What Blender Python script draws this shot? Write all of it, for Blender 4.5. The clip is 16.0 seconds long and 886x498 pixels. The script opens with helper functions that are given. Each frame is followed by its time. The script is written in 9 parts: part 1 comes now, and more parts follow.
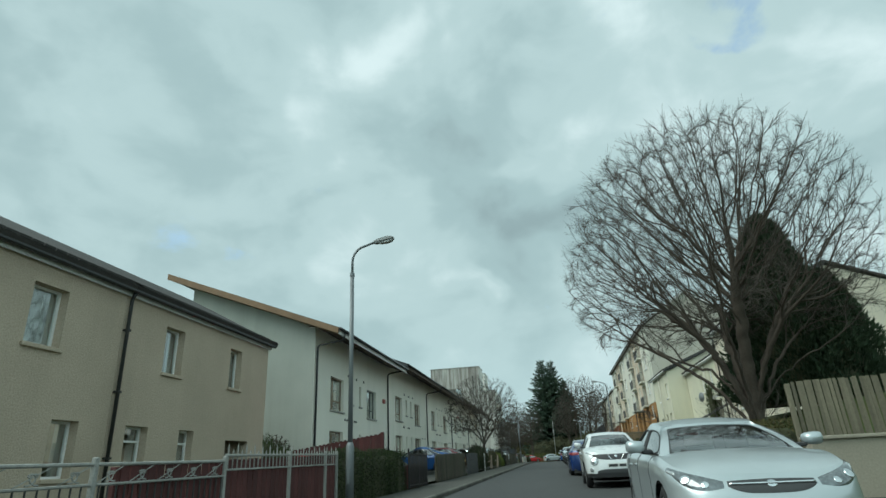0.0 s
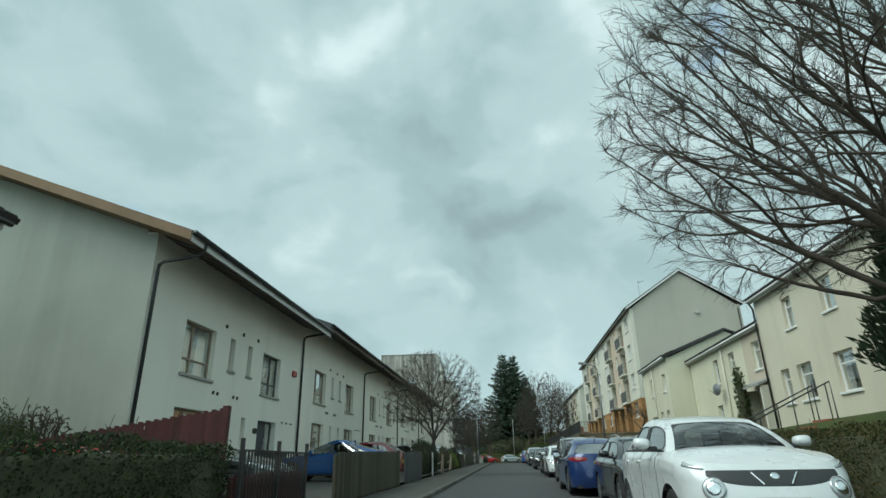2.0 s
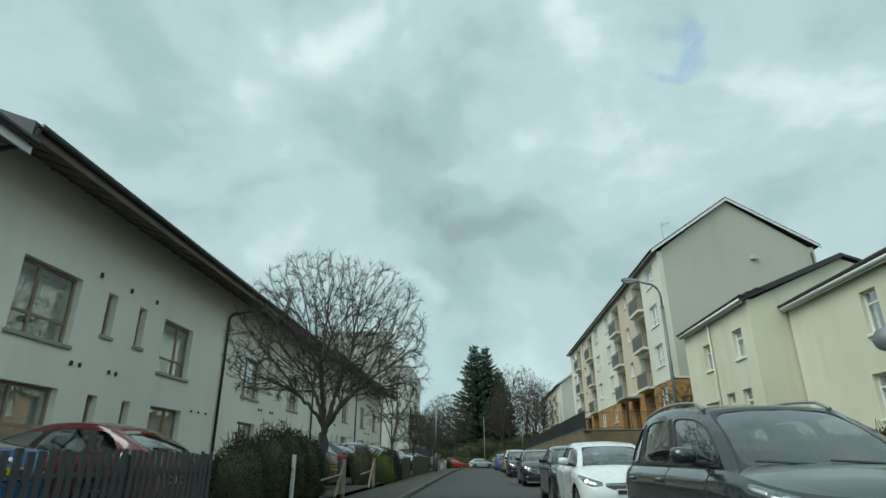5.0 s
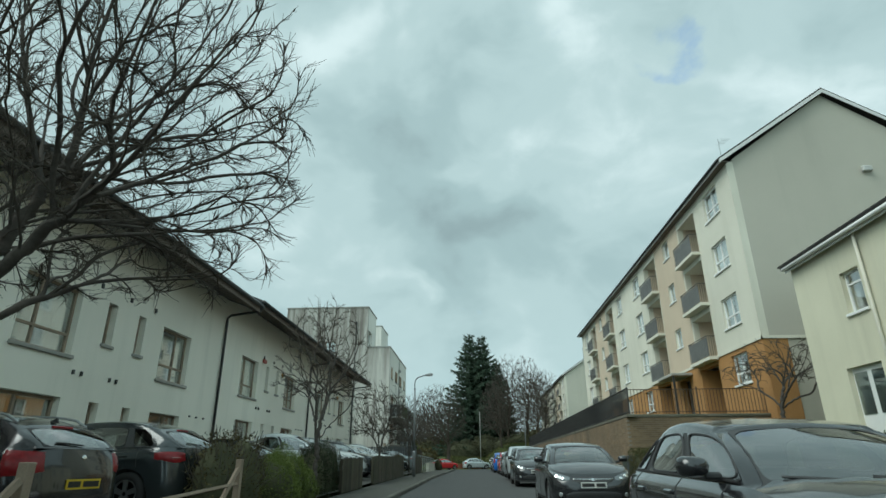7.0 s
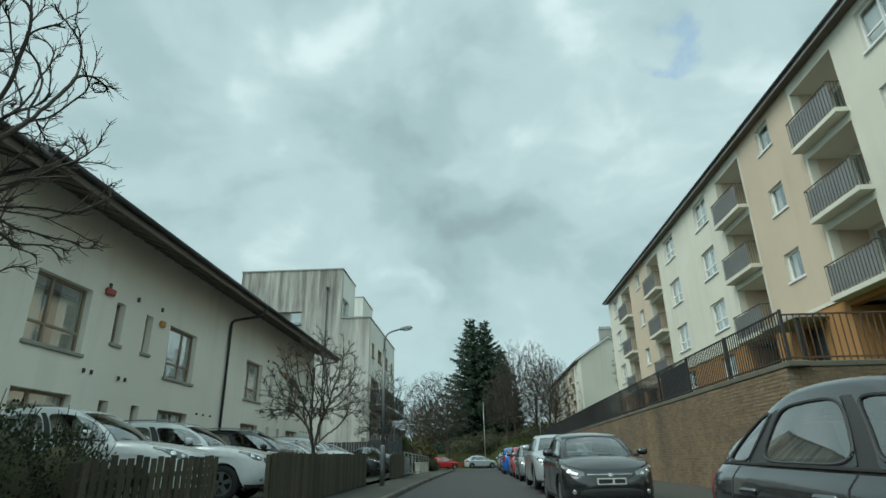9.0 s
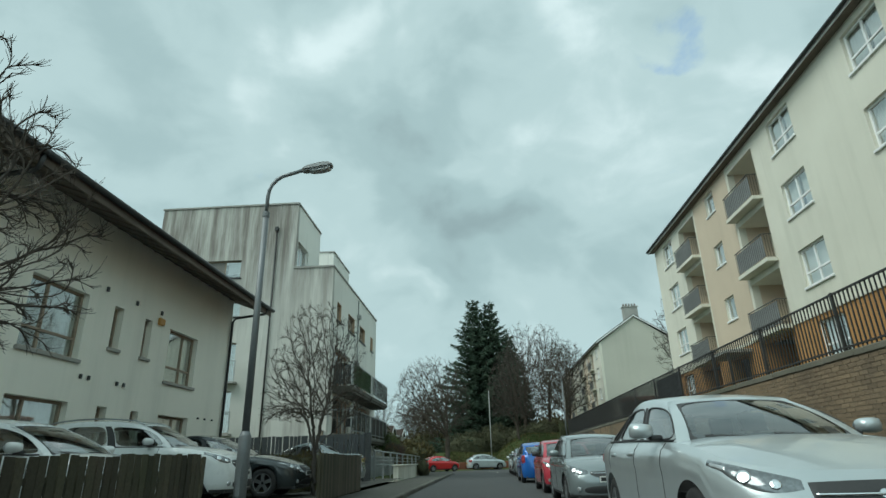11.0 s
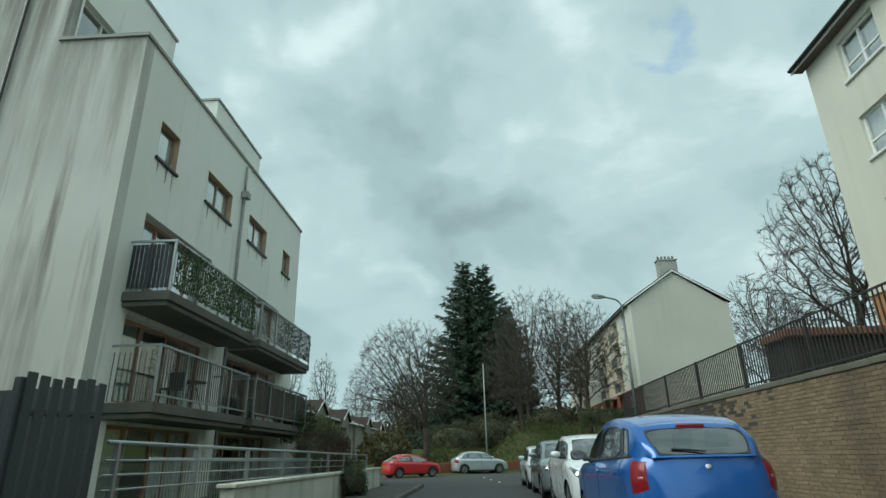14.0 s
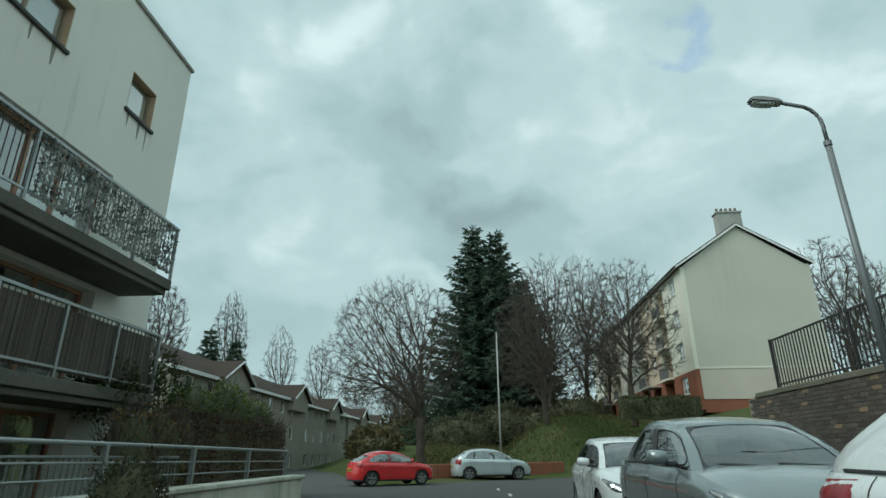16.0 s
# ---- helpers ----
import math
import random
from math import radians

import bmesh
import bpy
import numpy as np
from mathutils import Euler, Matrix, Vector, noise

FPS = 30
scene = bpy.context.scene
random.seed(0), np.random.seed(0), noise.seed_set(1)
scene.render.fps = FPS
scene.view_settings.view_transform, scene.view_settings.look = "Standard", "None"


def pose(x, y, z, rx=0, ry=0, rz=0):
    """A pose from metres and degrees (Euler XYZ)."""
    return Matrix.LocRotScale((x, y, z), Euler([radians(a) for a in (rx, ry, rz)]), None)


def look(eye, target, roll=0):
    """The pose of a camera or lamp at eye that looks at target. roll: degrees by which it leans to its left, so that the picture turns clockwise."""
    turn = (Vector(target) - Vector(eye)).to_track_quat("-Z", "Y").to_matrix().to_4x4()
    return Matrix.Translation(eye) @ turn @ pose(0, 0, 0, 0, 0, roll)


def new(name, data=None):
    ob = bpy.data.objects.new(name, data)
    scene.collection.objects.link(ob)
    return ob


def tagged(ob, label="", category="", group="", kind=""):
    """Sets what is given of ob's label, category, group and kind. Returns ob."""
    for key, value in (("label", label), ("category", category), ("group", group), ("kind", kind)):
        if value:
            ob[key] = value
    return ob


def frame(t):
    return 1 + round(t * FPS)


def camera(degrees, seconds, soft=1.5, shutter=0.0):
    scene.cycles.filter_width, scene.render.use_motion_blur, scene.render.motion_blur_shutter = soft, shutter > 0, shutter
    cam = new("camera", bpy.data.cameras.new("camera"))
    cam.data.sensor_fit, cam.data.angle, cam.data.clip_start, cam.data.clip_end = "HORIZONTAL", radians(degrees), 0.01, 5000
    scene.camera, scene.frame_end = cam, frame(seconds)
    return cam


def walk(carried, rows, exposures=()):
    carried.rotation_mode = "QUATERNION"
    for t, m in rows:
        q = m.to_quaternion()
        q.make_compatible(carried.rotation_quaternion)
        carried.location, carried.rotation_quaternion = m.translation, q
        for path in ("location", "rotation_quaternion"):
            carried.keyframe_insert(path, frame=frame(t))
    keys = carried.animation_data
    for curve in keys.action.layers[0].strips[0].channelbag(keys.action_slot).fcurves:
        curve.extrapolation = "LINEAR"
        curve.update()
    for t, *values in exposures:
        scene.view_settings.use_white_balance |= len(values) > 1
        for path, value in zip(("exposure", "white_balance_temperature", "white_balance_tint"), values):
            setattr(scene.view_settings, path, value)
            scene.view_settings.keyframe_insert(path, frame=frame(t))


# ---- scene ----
cam = camera(76.2, 16.0)
PATH = [
    (0, (-0.586, 2.221, 1.082), (-0.902, 4.060, 1.802), -2.8),
    (0.5, (-1.046, 5.053, 1.262), (-1.355, 6.897, 1.972), -2.2),
    (1, (-1.311, 7.771, 1.288), (-1.595, 9.620, 1.998), -1.2),
    (1.5, (-1.519, 10.491, 1.321), (-1.760, 12.347, 2.027), -1.1),
    (2, (-1.614, 13.312, 1.335), (-1.811, 15.172, 2.043), -0.9),
    (2.5, (-1.663, 16.143, 1.394), (-1.825, 18.006, 2.105), -0.7),
    (3, (-1.700, 18.938, 1.445), (-1.836, 20.801, 2.157), -0.8),
    (3.5, (-1.754, 21.814, 1.498), (-1.870, 23.679, 2.212), -0.8),
    (4, (-1.739, 24.629, 1.541), (-1.847, 26.494, 2.257), -0.7),
    (4.2, (-1.740, 25.805, 1.592), (-1.848, 27.670, 2.307), -0.5),
    (6.3, (-1.484, 38.388, 1.632), (-1.592, 40.252, 2.349), -0.1),
    (6.5, (-1.525, 39.439, 1.663), (-1.625, 41.304, 2.379), -0.2),
    (7, (-1.495, 42.365, 1.752), (-1.593, 44.231, 2.466), -0.3),
    (7.5, (-1.514, 45.380, 1.780), (-1.609, 47.245, 2.496), -0.4),
    (8, (-1.572, 48.362, 1.832), (-1.661, 50.228, 2.545), -0.8),
    (8.5, (-1.570, 51.195, 1.859), (-1.665, 53.063, 2.567), -1.1),
    (9, (-1.522, 54.333, 1.856), (-1.622, 56.201, 2.564), -1.1),
    (9.2, (-1.426, 55.535, 1.896), (-1.538, 57.404, 2.595), -1.8),
    (11.3, (-1.646, 68.708, 2.082), (-1.754, 70.577, 2.786), -1.3),
    (11.5, (-1.766, 69.951, 2.186), (-1.865, 71.823, 2.882), -1.4),
    (12, (-1.832, 73.055, 2.240), (-1.925, 74.929, 2.935), -1.4),
    (12.5, (-1.852, 76.170, 2.286), (-1.940, 78.045, 2.979), -1.3),
    (13, (-1.806, 79.198, 2.283), (-1.890, 81.073, 2.974), -1.3),
    (13.5, (-1.735, 82.269, 2.279), (-1.818, 84.144, 2.970), -1.3),
    (14, (-1.659, 85.265, 2.267), (-1.744, 87.139, 2.958), -1.3),
    (14.5, (-1.619, 88.285, 2.286), (-1.710, 90.159, 2.977), -1.2),
    (15, (-1.587, 91.294, 2.333), (-1.688, 93.169, 3.022), -0.9),
    (15.5, (-1.595, 94.284, 2.303), (-1.708, 96.158, 2.991), -0.7),
    (16, (-1.627, 97.133, 2.306), (-1.754, 99.008, 2.992), -0.4),
]
walk(cam, [(t, look(eye, target, roll)) for t, eye, target, roll in PATH], exposures=((0, 0.0, 5960, -2), (16, 0.0, 5960, -2)))

# ---- light ----
world = bpy.data.worlds.new("overcast_sky")
scene.world = world
world.use_nodes = True
wn, wl = world.node_tree.nodes, world.node_tree.links
wn.clear()


def wnode(kind, **kw):
    n = wn.new(kind)
    for k, v in kw.items():
        n.inputs[k.replace("_", " ")].default_value = v
    return n


w_out = wn.new("ShaderNodeOutputWorld")
w_bg = wn.new("ShaderNodeBackground")
w_bg.inputs["Strength"].default_value = 1.0
w_sky = wn.new("ShaderNodeTexSky")
w_sky.sky_type = "NISHITA"
w_sky.sun_disc = False
SUN_AZ, SUN_EL = -118.0, 50.0      # degrees clockwise from +y, and above the horizon
w_sky.sun_elevation = radians(SUN_EL)
w_sky.sun_rotation = radians(SUN_AZ)
w_skygain = wn.new("ShaderNodeVectorMath")
w_skygain.operation = "SCALE"
w_skygain.inputs["Scale"].default_value = 0.25
wl.new(w_sky.outputs["Color"], w_skygain.inputs[0])
# cloud layer: soft noise over the directions of the sky, a little flattened
w_tc = wn.new("ShaderNodeTexCoord")
w_sep = wn.new("ShaderNodeSeparateXYZ")
wl.new(w_tc.outputs["Generated"], w_sep.inputs[0])


def wmath(op, a, b=0.0, c=0.0):
    n = wn.new("ShaderNodeMath")
    n.operation = op
    for i, v in enumerate((a, b, c)):
        if isinstance(v, (int, float)):
            n.inputs[i].default_value = v
        else:
            wl.new(v, n.inputs[i])
    return n.outputs[0]


w_deck = wn.new("ShaderNodeVectorMath")
w_deck.operation = "MULTIPLY"
w_deck.inputs[1].default_value = (1.0, 1.0, 1.45)
wl.new(w_tc.outputs["Generated"], w_deck.inputs[0])


def wnoise(scale, detail, rough, distort, offset):
    m = wn.new("ShaderNodeVectorMath")
    m.operation = "ADD"
    m.inputs[1].default_value = offset
    wl.new(w_deck.outputs[0], m.inputs[0])
    n = wnode("ShaderNodeTexNoise", Scale=scale, Detail=detail, Roughness=rough, Distortion=distort)
    wl.new(m.outputs[0], n.inputs["Vector"])
    return n.outputs["Fac"]


def wramp(fac, stops):
    r = wn.new("ShaderNodeValToRGB")
    e = r.color_ramp.elements
    while len(e) < len(stops):
        e.new(0.5)
    for el, (p, c) in zip(e, stops):
        el.position, el.color = p, (*c, 1)
    r.color_ramp.interpolation = "EASE"
    wl.new(fac, r.inputs[0])
    return r.outputs[0]


CLOUD_OFFSET = (0.35, 0.2, 0.0)
w_big = wnoise(2.6, 4.0, 0.5, 0.5, CLOUD_OFFSET)
w_fine = wnoise(7.5, 6.0, 0.55, 0.35, (4.1, 1.3, 0.0))
w_mixv = wmath("ADD", wmath("ADD", wmath("MULTIPLY", w_big, 0.5), wmath("MULTIPLY", w_fine, 0.2)), 0.155)
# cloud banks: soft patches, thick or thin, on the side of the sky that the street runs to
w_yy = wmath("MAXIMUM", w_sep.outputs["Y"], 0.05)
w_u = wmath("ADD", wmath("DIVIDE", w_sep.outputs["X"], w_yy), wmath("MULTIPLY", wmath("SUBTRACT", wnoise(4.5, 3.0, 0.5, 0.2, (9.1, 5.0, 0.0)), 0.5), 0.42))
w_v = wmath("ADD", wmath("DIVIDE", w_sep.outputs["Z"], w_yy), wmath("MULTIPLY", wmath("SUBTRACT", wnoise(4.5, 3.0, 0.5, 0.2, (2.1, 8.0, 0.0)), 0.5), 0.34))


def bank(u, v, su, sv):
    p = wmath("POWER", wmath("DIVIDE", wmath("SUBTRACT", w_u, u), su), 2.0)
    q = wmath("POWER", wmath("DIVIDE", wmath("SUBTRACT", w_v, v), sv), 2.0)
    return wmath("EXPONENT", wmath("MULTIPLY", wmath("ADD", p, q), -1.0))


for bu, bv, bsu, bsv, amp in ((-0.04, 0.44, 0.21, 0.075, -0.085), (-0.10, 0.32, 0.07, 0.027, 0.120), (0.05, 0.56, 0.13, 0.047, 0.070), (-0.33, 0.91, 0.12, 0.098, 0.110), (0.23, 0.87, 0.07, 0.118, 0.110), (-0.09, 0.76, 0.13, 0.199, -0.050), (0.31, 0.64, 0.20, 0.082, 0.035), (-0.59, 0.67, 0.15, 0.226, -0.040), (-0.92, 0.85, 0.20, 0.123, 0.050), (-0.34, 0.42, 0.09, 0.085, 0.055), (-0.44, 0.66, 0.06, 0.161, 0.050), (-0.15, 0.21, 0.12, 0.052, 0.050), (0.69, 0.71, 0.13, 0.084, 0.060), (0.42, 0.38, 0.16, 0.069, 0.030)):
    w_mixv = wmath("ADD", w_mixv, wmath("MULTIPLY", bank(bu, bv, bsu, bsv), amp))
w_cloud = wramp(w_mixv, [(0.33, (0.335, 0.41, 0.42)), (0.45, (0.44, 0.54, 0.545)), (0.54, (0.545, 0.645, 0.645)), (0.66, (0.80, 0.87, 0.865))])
w_hole = wnoise(7.0, 5.0, 0.6, 0.2, (7.3, 2.2, 0.0))
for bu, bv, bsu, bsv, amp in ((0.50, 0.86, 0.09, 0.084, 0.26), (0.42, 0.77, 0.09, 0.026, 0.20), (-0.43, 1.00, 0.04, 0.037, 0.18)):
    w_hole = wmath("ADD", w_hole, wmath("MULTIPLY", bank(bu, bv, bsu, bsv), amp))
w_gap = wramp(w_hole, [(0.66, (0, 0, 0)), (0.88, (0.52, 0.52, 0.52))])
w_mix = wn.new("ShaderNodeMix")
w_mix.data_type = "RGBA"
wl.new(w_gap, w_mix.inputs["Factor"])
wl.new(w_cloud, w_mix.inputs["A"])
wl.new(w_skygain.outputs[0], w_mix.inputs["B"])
# paler towards the horizon, as thick cloud is
w_hz = wramp(w_sep.outputs["Z"], [(0.0, (0.75, 0.75, 0.75)), (0.3, (0.0, 0.0, 0.0))])
w_mix2 = wn.new("ShaderNodeMix")
w_mix2.data_type = "RGBA"
wl.new(w_hz, w_mix2.inputs["Factor"])
wl.new(w_mix.outputs["Result"], w_mix2.inputs["A"])
w_mix2.inputs["B"].default_value = (0.56, 0.675, 0.68, 1)
# the cloud is thinner, so brighter, overhead and behind, where the sun stands
w_gain = wn.new("ShaderNodeMapRange")
w_gain.interpolation_type = "SMOOTHSTEP"
w_gain.inputs["From Min"].default_value, w_gain.inputs["From Max"].default_value = 0.30, -0.75
w_gain.inputs["To Min"].default_value, w_gain.inputs["To Max"].default_value = 1.0, 1.6
wl.new(w_sep.outputs["Y"], w_gain.inputs["Value"])
w_scaled = wn.new("ShaderNodeVectorMath")
w_scaled.operation = "SCALE"
wl.new(w_mix2.outputs["Result"], w_scaled.inputs[0])
wl.new(w_gain.outputs[0], w_scaled.inputs["Scale"])
wl.new(w_scaled.outputs[0], w_bg.inputs["Color"])
wl.new(w_bg.outputs[0], w_out.inputs[0])

sun_data = bpy.data.lights.new("sun", "SUN")
sun_data.energy, sun_data.angle, sun_data.color = 2.2, radians(40), (1.0, 0.955, 0.88)
sun = new("sun", sun_data)
_az, _el = radians(SUN_AZ), radians(SUN_EL)
sun.matrix_world = look((60 * math.sin(_az) * math.cos(_el), 60 * math.cos(_az) * math.cos(_el) + 50, 60 * math.sin(_el)), (0, 50, 0))


# ---- materials ----
def mat(name, base, second=None, rough=0.8, metal=0.0, fine=30.0, coarse=0.6, bump=0.2, amount=0.5, spread=0.0,
        streak=None, coat=0.0, spec=0.5, rand=0.0, blotch=None, island=0.0, grime=None):
    """A surface with a fine grain, large blotches, relief, and where asked streaks that run down it."""
    m = bpy.data.materials.new(name)
    m.use_nodes = True
    nt, ln = m.node_tree.nodes, m.node_tree.links
    b = nt["Principled BSDF"]
    b.inputs["Roughness"].default_value, b.inputs["Metallic"].default_value = rough, metal
    b.inputs["Coat Weight"].default_value, b.inputs["Specular IOR Level"].default_value = coat, spec
    b.inputs["Coat Roughness"].default_value = 0.04
    second = second or tuple(v * 0.72 for v in base)
    geo = nt.new("ShaderNodeNewGeometry")

    def noise_at(scale, detail=4.0, stretch=None, rgh=0.55):
        n = nt.new("ShaderNodeTexNoise")
        n.inputs["Scale"].default_value, n.inputs["Detail"].default_value, n.inputs["Roughness"].default_value = scale, detail, rgh
        src = geo.outputs["Position"]
        if stretch:
            mp = nt.new("ShaderNodeMapping")
            mp.inputs["Scale"].default_value = stretch
            ln.new(src, mp.inputs["Vector"])
            src = mp.outputs[0]
        ln.new(src, n.inputs["Vector"])
        return n.outputs["Fac"]

    def ramp(f, a, z):
        r = nt.new("ShaderNodeMapRange")
        r.inputs["From Min"].default_value, r.inputs["From Max"].default_value = a, z
        ln.new(f, r.inputs["Value"])
        return r.outputs[0]

    def mixc(f, a, c, gain=1.0):
        x = nt.new("ShaderNodeMix")
        x.data_type = "RGBA"
        if gain != 1.0:
            k = nt.new("ShaderNodeMath")
            k.operation = "MULTIPLY"
            k.inputs[1].default_value = gain
            ln.new(f, k.inputs[0])
            f = k.outputs[0]
        ln.new(f, x.inputs["Factor"])
        for s, v in (("A", a), ("B", c)):
            if isinstance(v, tuple):
                x.inputs[s].default_value = (*v, 1)
            else:
                ln.new(v, x.inputs[s])
        return x.outputs["Result"]

    grain = noise_at(fine)
    col = mixc(ramp(grain, 0.3, 0.72), base, second, amount)
    col = mixc(ramp(noise_at(coarse, 5.0), 0.35, 0.7), col, blotch or tuple(v * 0.8 for v in second), amount * 0.8)
    if streak:
        s_col, s_scale, s_amount, lo, hi = streak
        sm = noise_at(1.0, 5.0, (s_scale, s_scale, s_scale * 0.07), 0.6)
        big = noise_at(0.22, 3.0)
        x = nt.new("ShaderNodeMath")
        x.operation = "MULTIPLY"
        ln.new(ramp(sm, lo, hi), x.inputs[0])
        ln.new(ramp(big, 0.3, 0.62), x.inputs[1])
        col = mixc(x.outputs[0], col, s_col, s_amount)
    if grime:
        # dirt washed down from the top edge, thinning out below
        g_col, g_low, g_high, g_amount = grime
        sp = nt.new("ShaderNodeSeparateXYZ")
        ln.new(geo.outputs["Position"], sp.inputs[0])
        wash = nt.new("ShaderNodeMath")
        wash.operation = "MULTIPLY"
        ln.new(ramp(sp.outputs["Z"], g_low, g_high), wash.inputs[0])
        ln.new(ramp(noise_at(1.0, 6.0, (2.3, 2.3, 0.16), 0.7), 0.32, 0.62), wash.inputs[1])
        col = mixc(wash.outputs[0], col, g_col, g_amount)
    if rand or island:
        oi = nt.new("ShaderNodeObjectInfo") if rand else geo
        rand = rand or island
        hs = nt.new("ShaderNodeHueSaturation")
        mr = nt.new("ShaderNodeMapRange")
        mr.inputs["To Min"].default_value, mr.inputs["To Max"].default_value = 1 - rand, 1 + rand
        ln.new(oi.outputs["Random Per Island" if island else "Random"], mr.inputs["Value"])
        ln.new(mr.outputs[0], hs.inputs["Value"])
        ln.new(col, hs.inputs["Color"])
        col = hs.outputs[0]
    ln.new(col, b.inputs["Base Color"])
    if bump:
        bp = nt.new("ShaderNodeBump")
        bp.inputs["Strength"].default_value, bp.inputs["Distance"].default_value = bump, 0.02
        ln.new(grain, bp.inputs["Height"])
        ln.new(bp.outputs[0], b.inputs["Normal"])
    if spread:
        rr = nt.new("ShaderNodeMapRange")
        rr.inputs["To Min"].default_value, rr.inputs["To Max"].default_value = rough - spread, rough + spread
        ln.new(noise_at(coarse * 4), rr.inputs["Value"])
        ln.new(rr.outputs[0], b.inputs["Roughness"])
    return m


def glass(name, tint, gloss=1.0, straight=0.2):
    """A pane: tinted see-through, with a reflection (straight: seen head on) that grows at grazing angles."""
    m = bpy.data.materials.new(name)
    m.use_nodes = True
    nt, ln = m.node_tree.nodes, m.node_tree.links
    nt.clear()
    out, mix = nt.new("ShaderNodeOutputMaterial"), nt.new("ShaderNodeMixShader")
    tr, gl, lw = nt.new("ShaderNodeBsdfTransparent"), nt.new("ShaderNodeBsdfGlossy"), nt.new("ShaderNodeLayerWeight")
    tr.inputs[0].default_value = (*tint, 1)
    gl.inputs["Roughness"].default_value = 0.02
    gl.inputs["Color"].default_value = (gloss, gloss, gloss, 1)
    lw.inputs["Blend"].default_value = 0.5
    pw, sc = nt.new("ShaderNodeMath"), nt.new("ShaderNodeMath")
    pw.operation, sc.operation = "POWER", "MULTIPLY_ADD"
    pw.inputs[1].default_value, sc.inputs[1].default_value, sc.inputs[2].default_value = 4.0, 1.0 - straight, straight
    ln.new(lw.outputs["Facing"], pw.inputs[0]), ln.new(pw.outputs[0], sc.inputs[0])
    ln.new(sc.outputs[0], mix.inputs[0]), ln.new(tr.outputs[0], mix.inputs[1]), ln.new(gl.outputs[0], mix.inputs[2])
    ln.new(mix.outputs[0], out.inputs[0])
    return m


def paint(name, c, rough=0.28, metal=0.0):
    return mat(name, c, tuple(v * 0.88 for v in c), rough, metal, 900.0, 1.3, 0.0, 0.35, coat=0.8, spread=0.05)


M = {}
M["asphalt"] = mat("asphalt", (0.068, 0.070, 0.069), (0.038, 0.039, 0.039), 0.85, fine=90, coarse=0.35, bump=0.5, amount=0.75, blotch=(0.046, 0.048, 0.046))
M["footway"] = mat("footway_tarmac", (0.078, 0.074, 0.066), (0.046, 0.045, 0.040), 0.9, fine=70, coarse=0.5, bump=0.4, amount=0.75, blotch=(0.052, 0.058, 0.036))
M["kerb"] = mat("kerb_stone", (0.135, 0.128, 0.112), (0.085, 0.083, 0.07), 0.85, fine=45, coarse=1.2, bump=0.3, rand=0.25, amount=0.7, blotch=(0.06, 0.065, 0.04))
M["line"] = mat("road_paint", (0.62, 0.61, 0.57), (0.35, 0.34, 0.32), 0.7, fine=50, coarse=4, amount=0.7)
M["grass"] = mat("grass", (0.060, 0.088, 0.027), (0.036, 0.052, 0.018), 0.95, fine=22, coarse=0.5, bump=0.8, amount=0.8, blotch=(0.088, 0.078, 0.038), spec=0.1)
M["soil"] = mat("garden_soil", (0.10, 0.08, 0.055), (0.055, 0.045, 0.03), 0.95, fine=18, coarse=0.5, bump=0.7, amount=0.8, spec=0.1)
M["harling"] = mat("tan_harling", (0.58, 0.485, 0.375), (0.36, 0.29, 0.215), 0.95, fine=26, coarse=0.35, bump=1.0, amount=0.6, streak=((0.36, 0.30, 0.23), 1.6, 0.5, 0.48, 0.75))
M["render_white"] = mat("white_render", (0.86, 0.838, 0.745), (0.77, 0.748, 0.655), 0.9, fine=60, coarse=0.25, bump=0.15, amount=0.4, streak=((0.50, 0.50, 0.43), 1.3, 0.4, 0.52, 0.78))
# end-wall render: streaked, with the gable's duller light mixed into a darker base
M["render_gable"] = mat("shaded_gable_render", (0.44, 0.45, 0.40), (0.33, 0.345, 0.30), 0.9, fine=50, coarse=0.22, bump=0.15, amount=0.65, streak=((0.22, 0.24, 0.20), 1.0, 0.6, 0.45, 0.72))
M["render_flats"] = mat("pale_flats_render", (0.86, 0.85, 0.785), (0.75, 0.74, 0.68), 0.9, fine=45, coarse=0.25, bump=0.15, amount=0.4, streak=((0.24, 0.225, 0.19), 1.7, 0.65, 0.58, 0.72))
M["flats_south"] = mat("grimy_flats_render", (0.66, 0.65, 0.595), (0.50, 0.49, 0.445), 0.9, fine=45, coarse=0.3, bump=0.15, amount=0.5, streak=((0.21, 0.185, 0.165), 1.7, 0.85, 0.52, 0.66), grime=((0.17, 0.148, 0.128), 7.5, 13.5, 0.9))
M["cream"] = mat("cream_render", (0.70, 0.67, 0.52), (0.62, 0.59, 0.45), 0.9, fine=50, coarse=0.3, bump=0.25, amount=0.5, streak=((0.44, 0.42, 0.32), 1.4, 0.5, 0.5, 0.75))
M["pale_cream"] = mat("pale_cream_render", (0.70, 0.675, 0.575), (0.62, 0.595, 0.50), 0.9, fine=50, coarse=0.3, bump=0.25, amount=0.45, streak=((0.43, 0.415, 0.34), 1.4, 0.45, 0.5, 0.75))
M["peach"] = mat("peach_render", (0.60, 0.495, 0.375), (0.53, 0.43, 0.32), 0.9, fine=50, coarse=0.3, bump=0.25, amount=0.45, streak=((0.43, 0.355, 0.265), 1.4, 0.45, 0.5, 0.75))
M["apt_gable"] = mat("greige_gable_render", (0.485, 0.46, 0.39), (0.43, 0.405, 0.34), 0.92, fine=45, coarse=0.2, bump=0.25, amount=0.4, streak=((0.31, 0.295, 0.245), 0.9, 0.4, 0.5, 0.75))
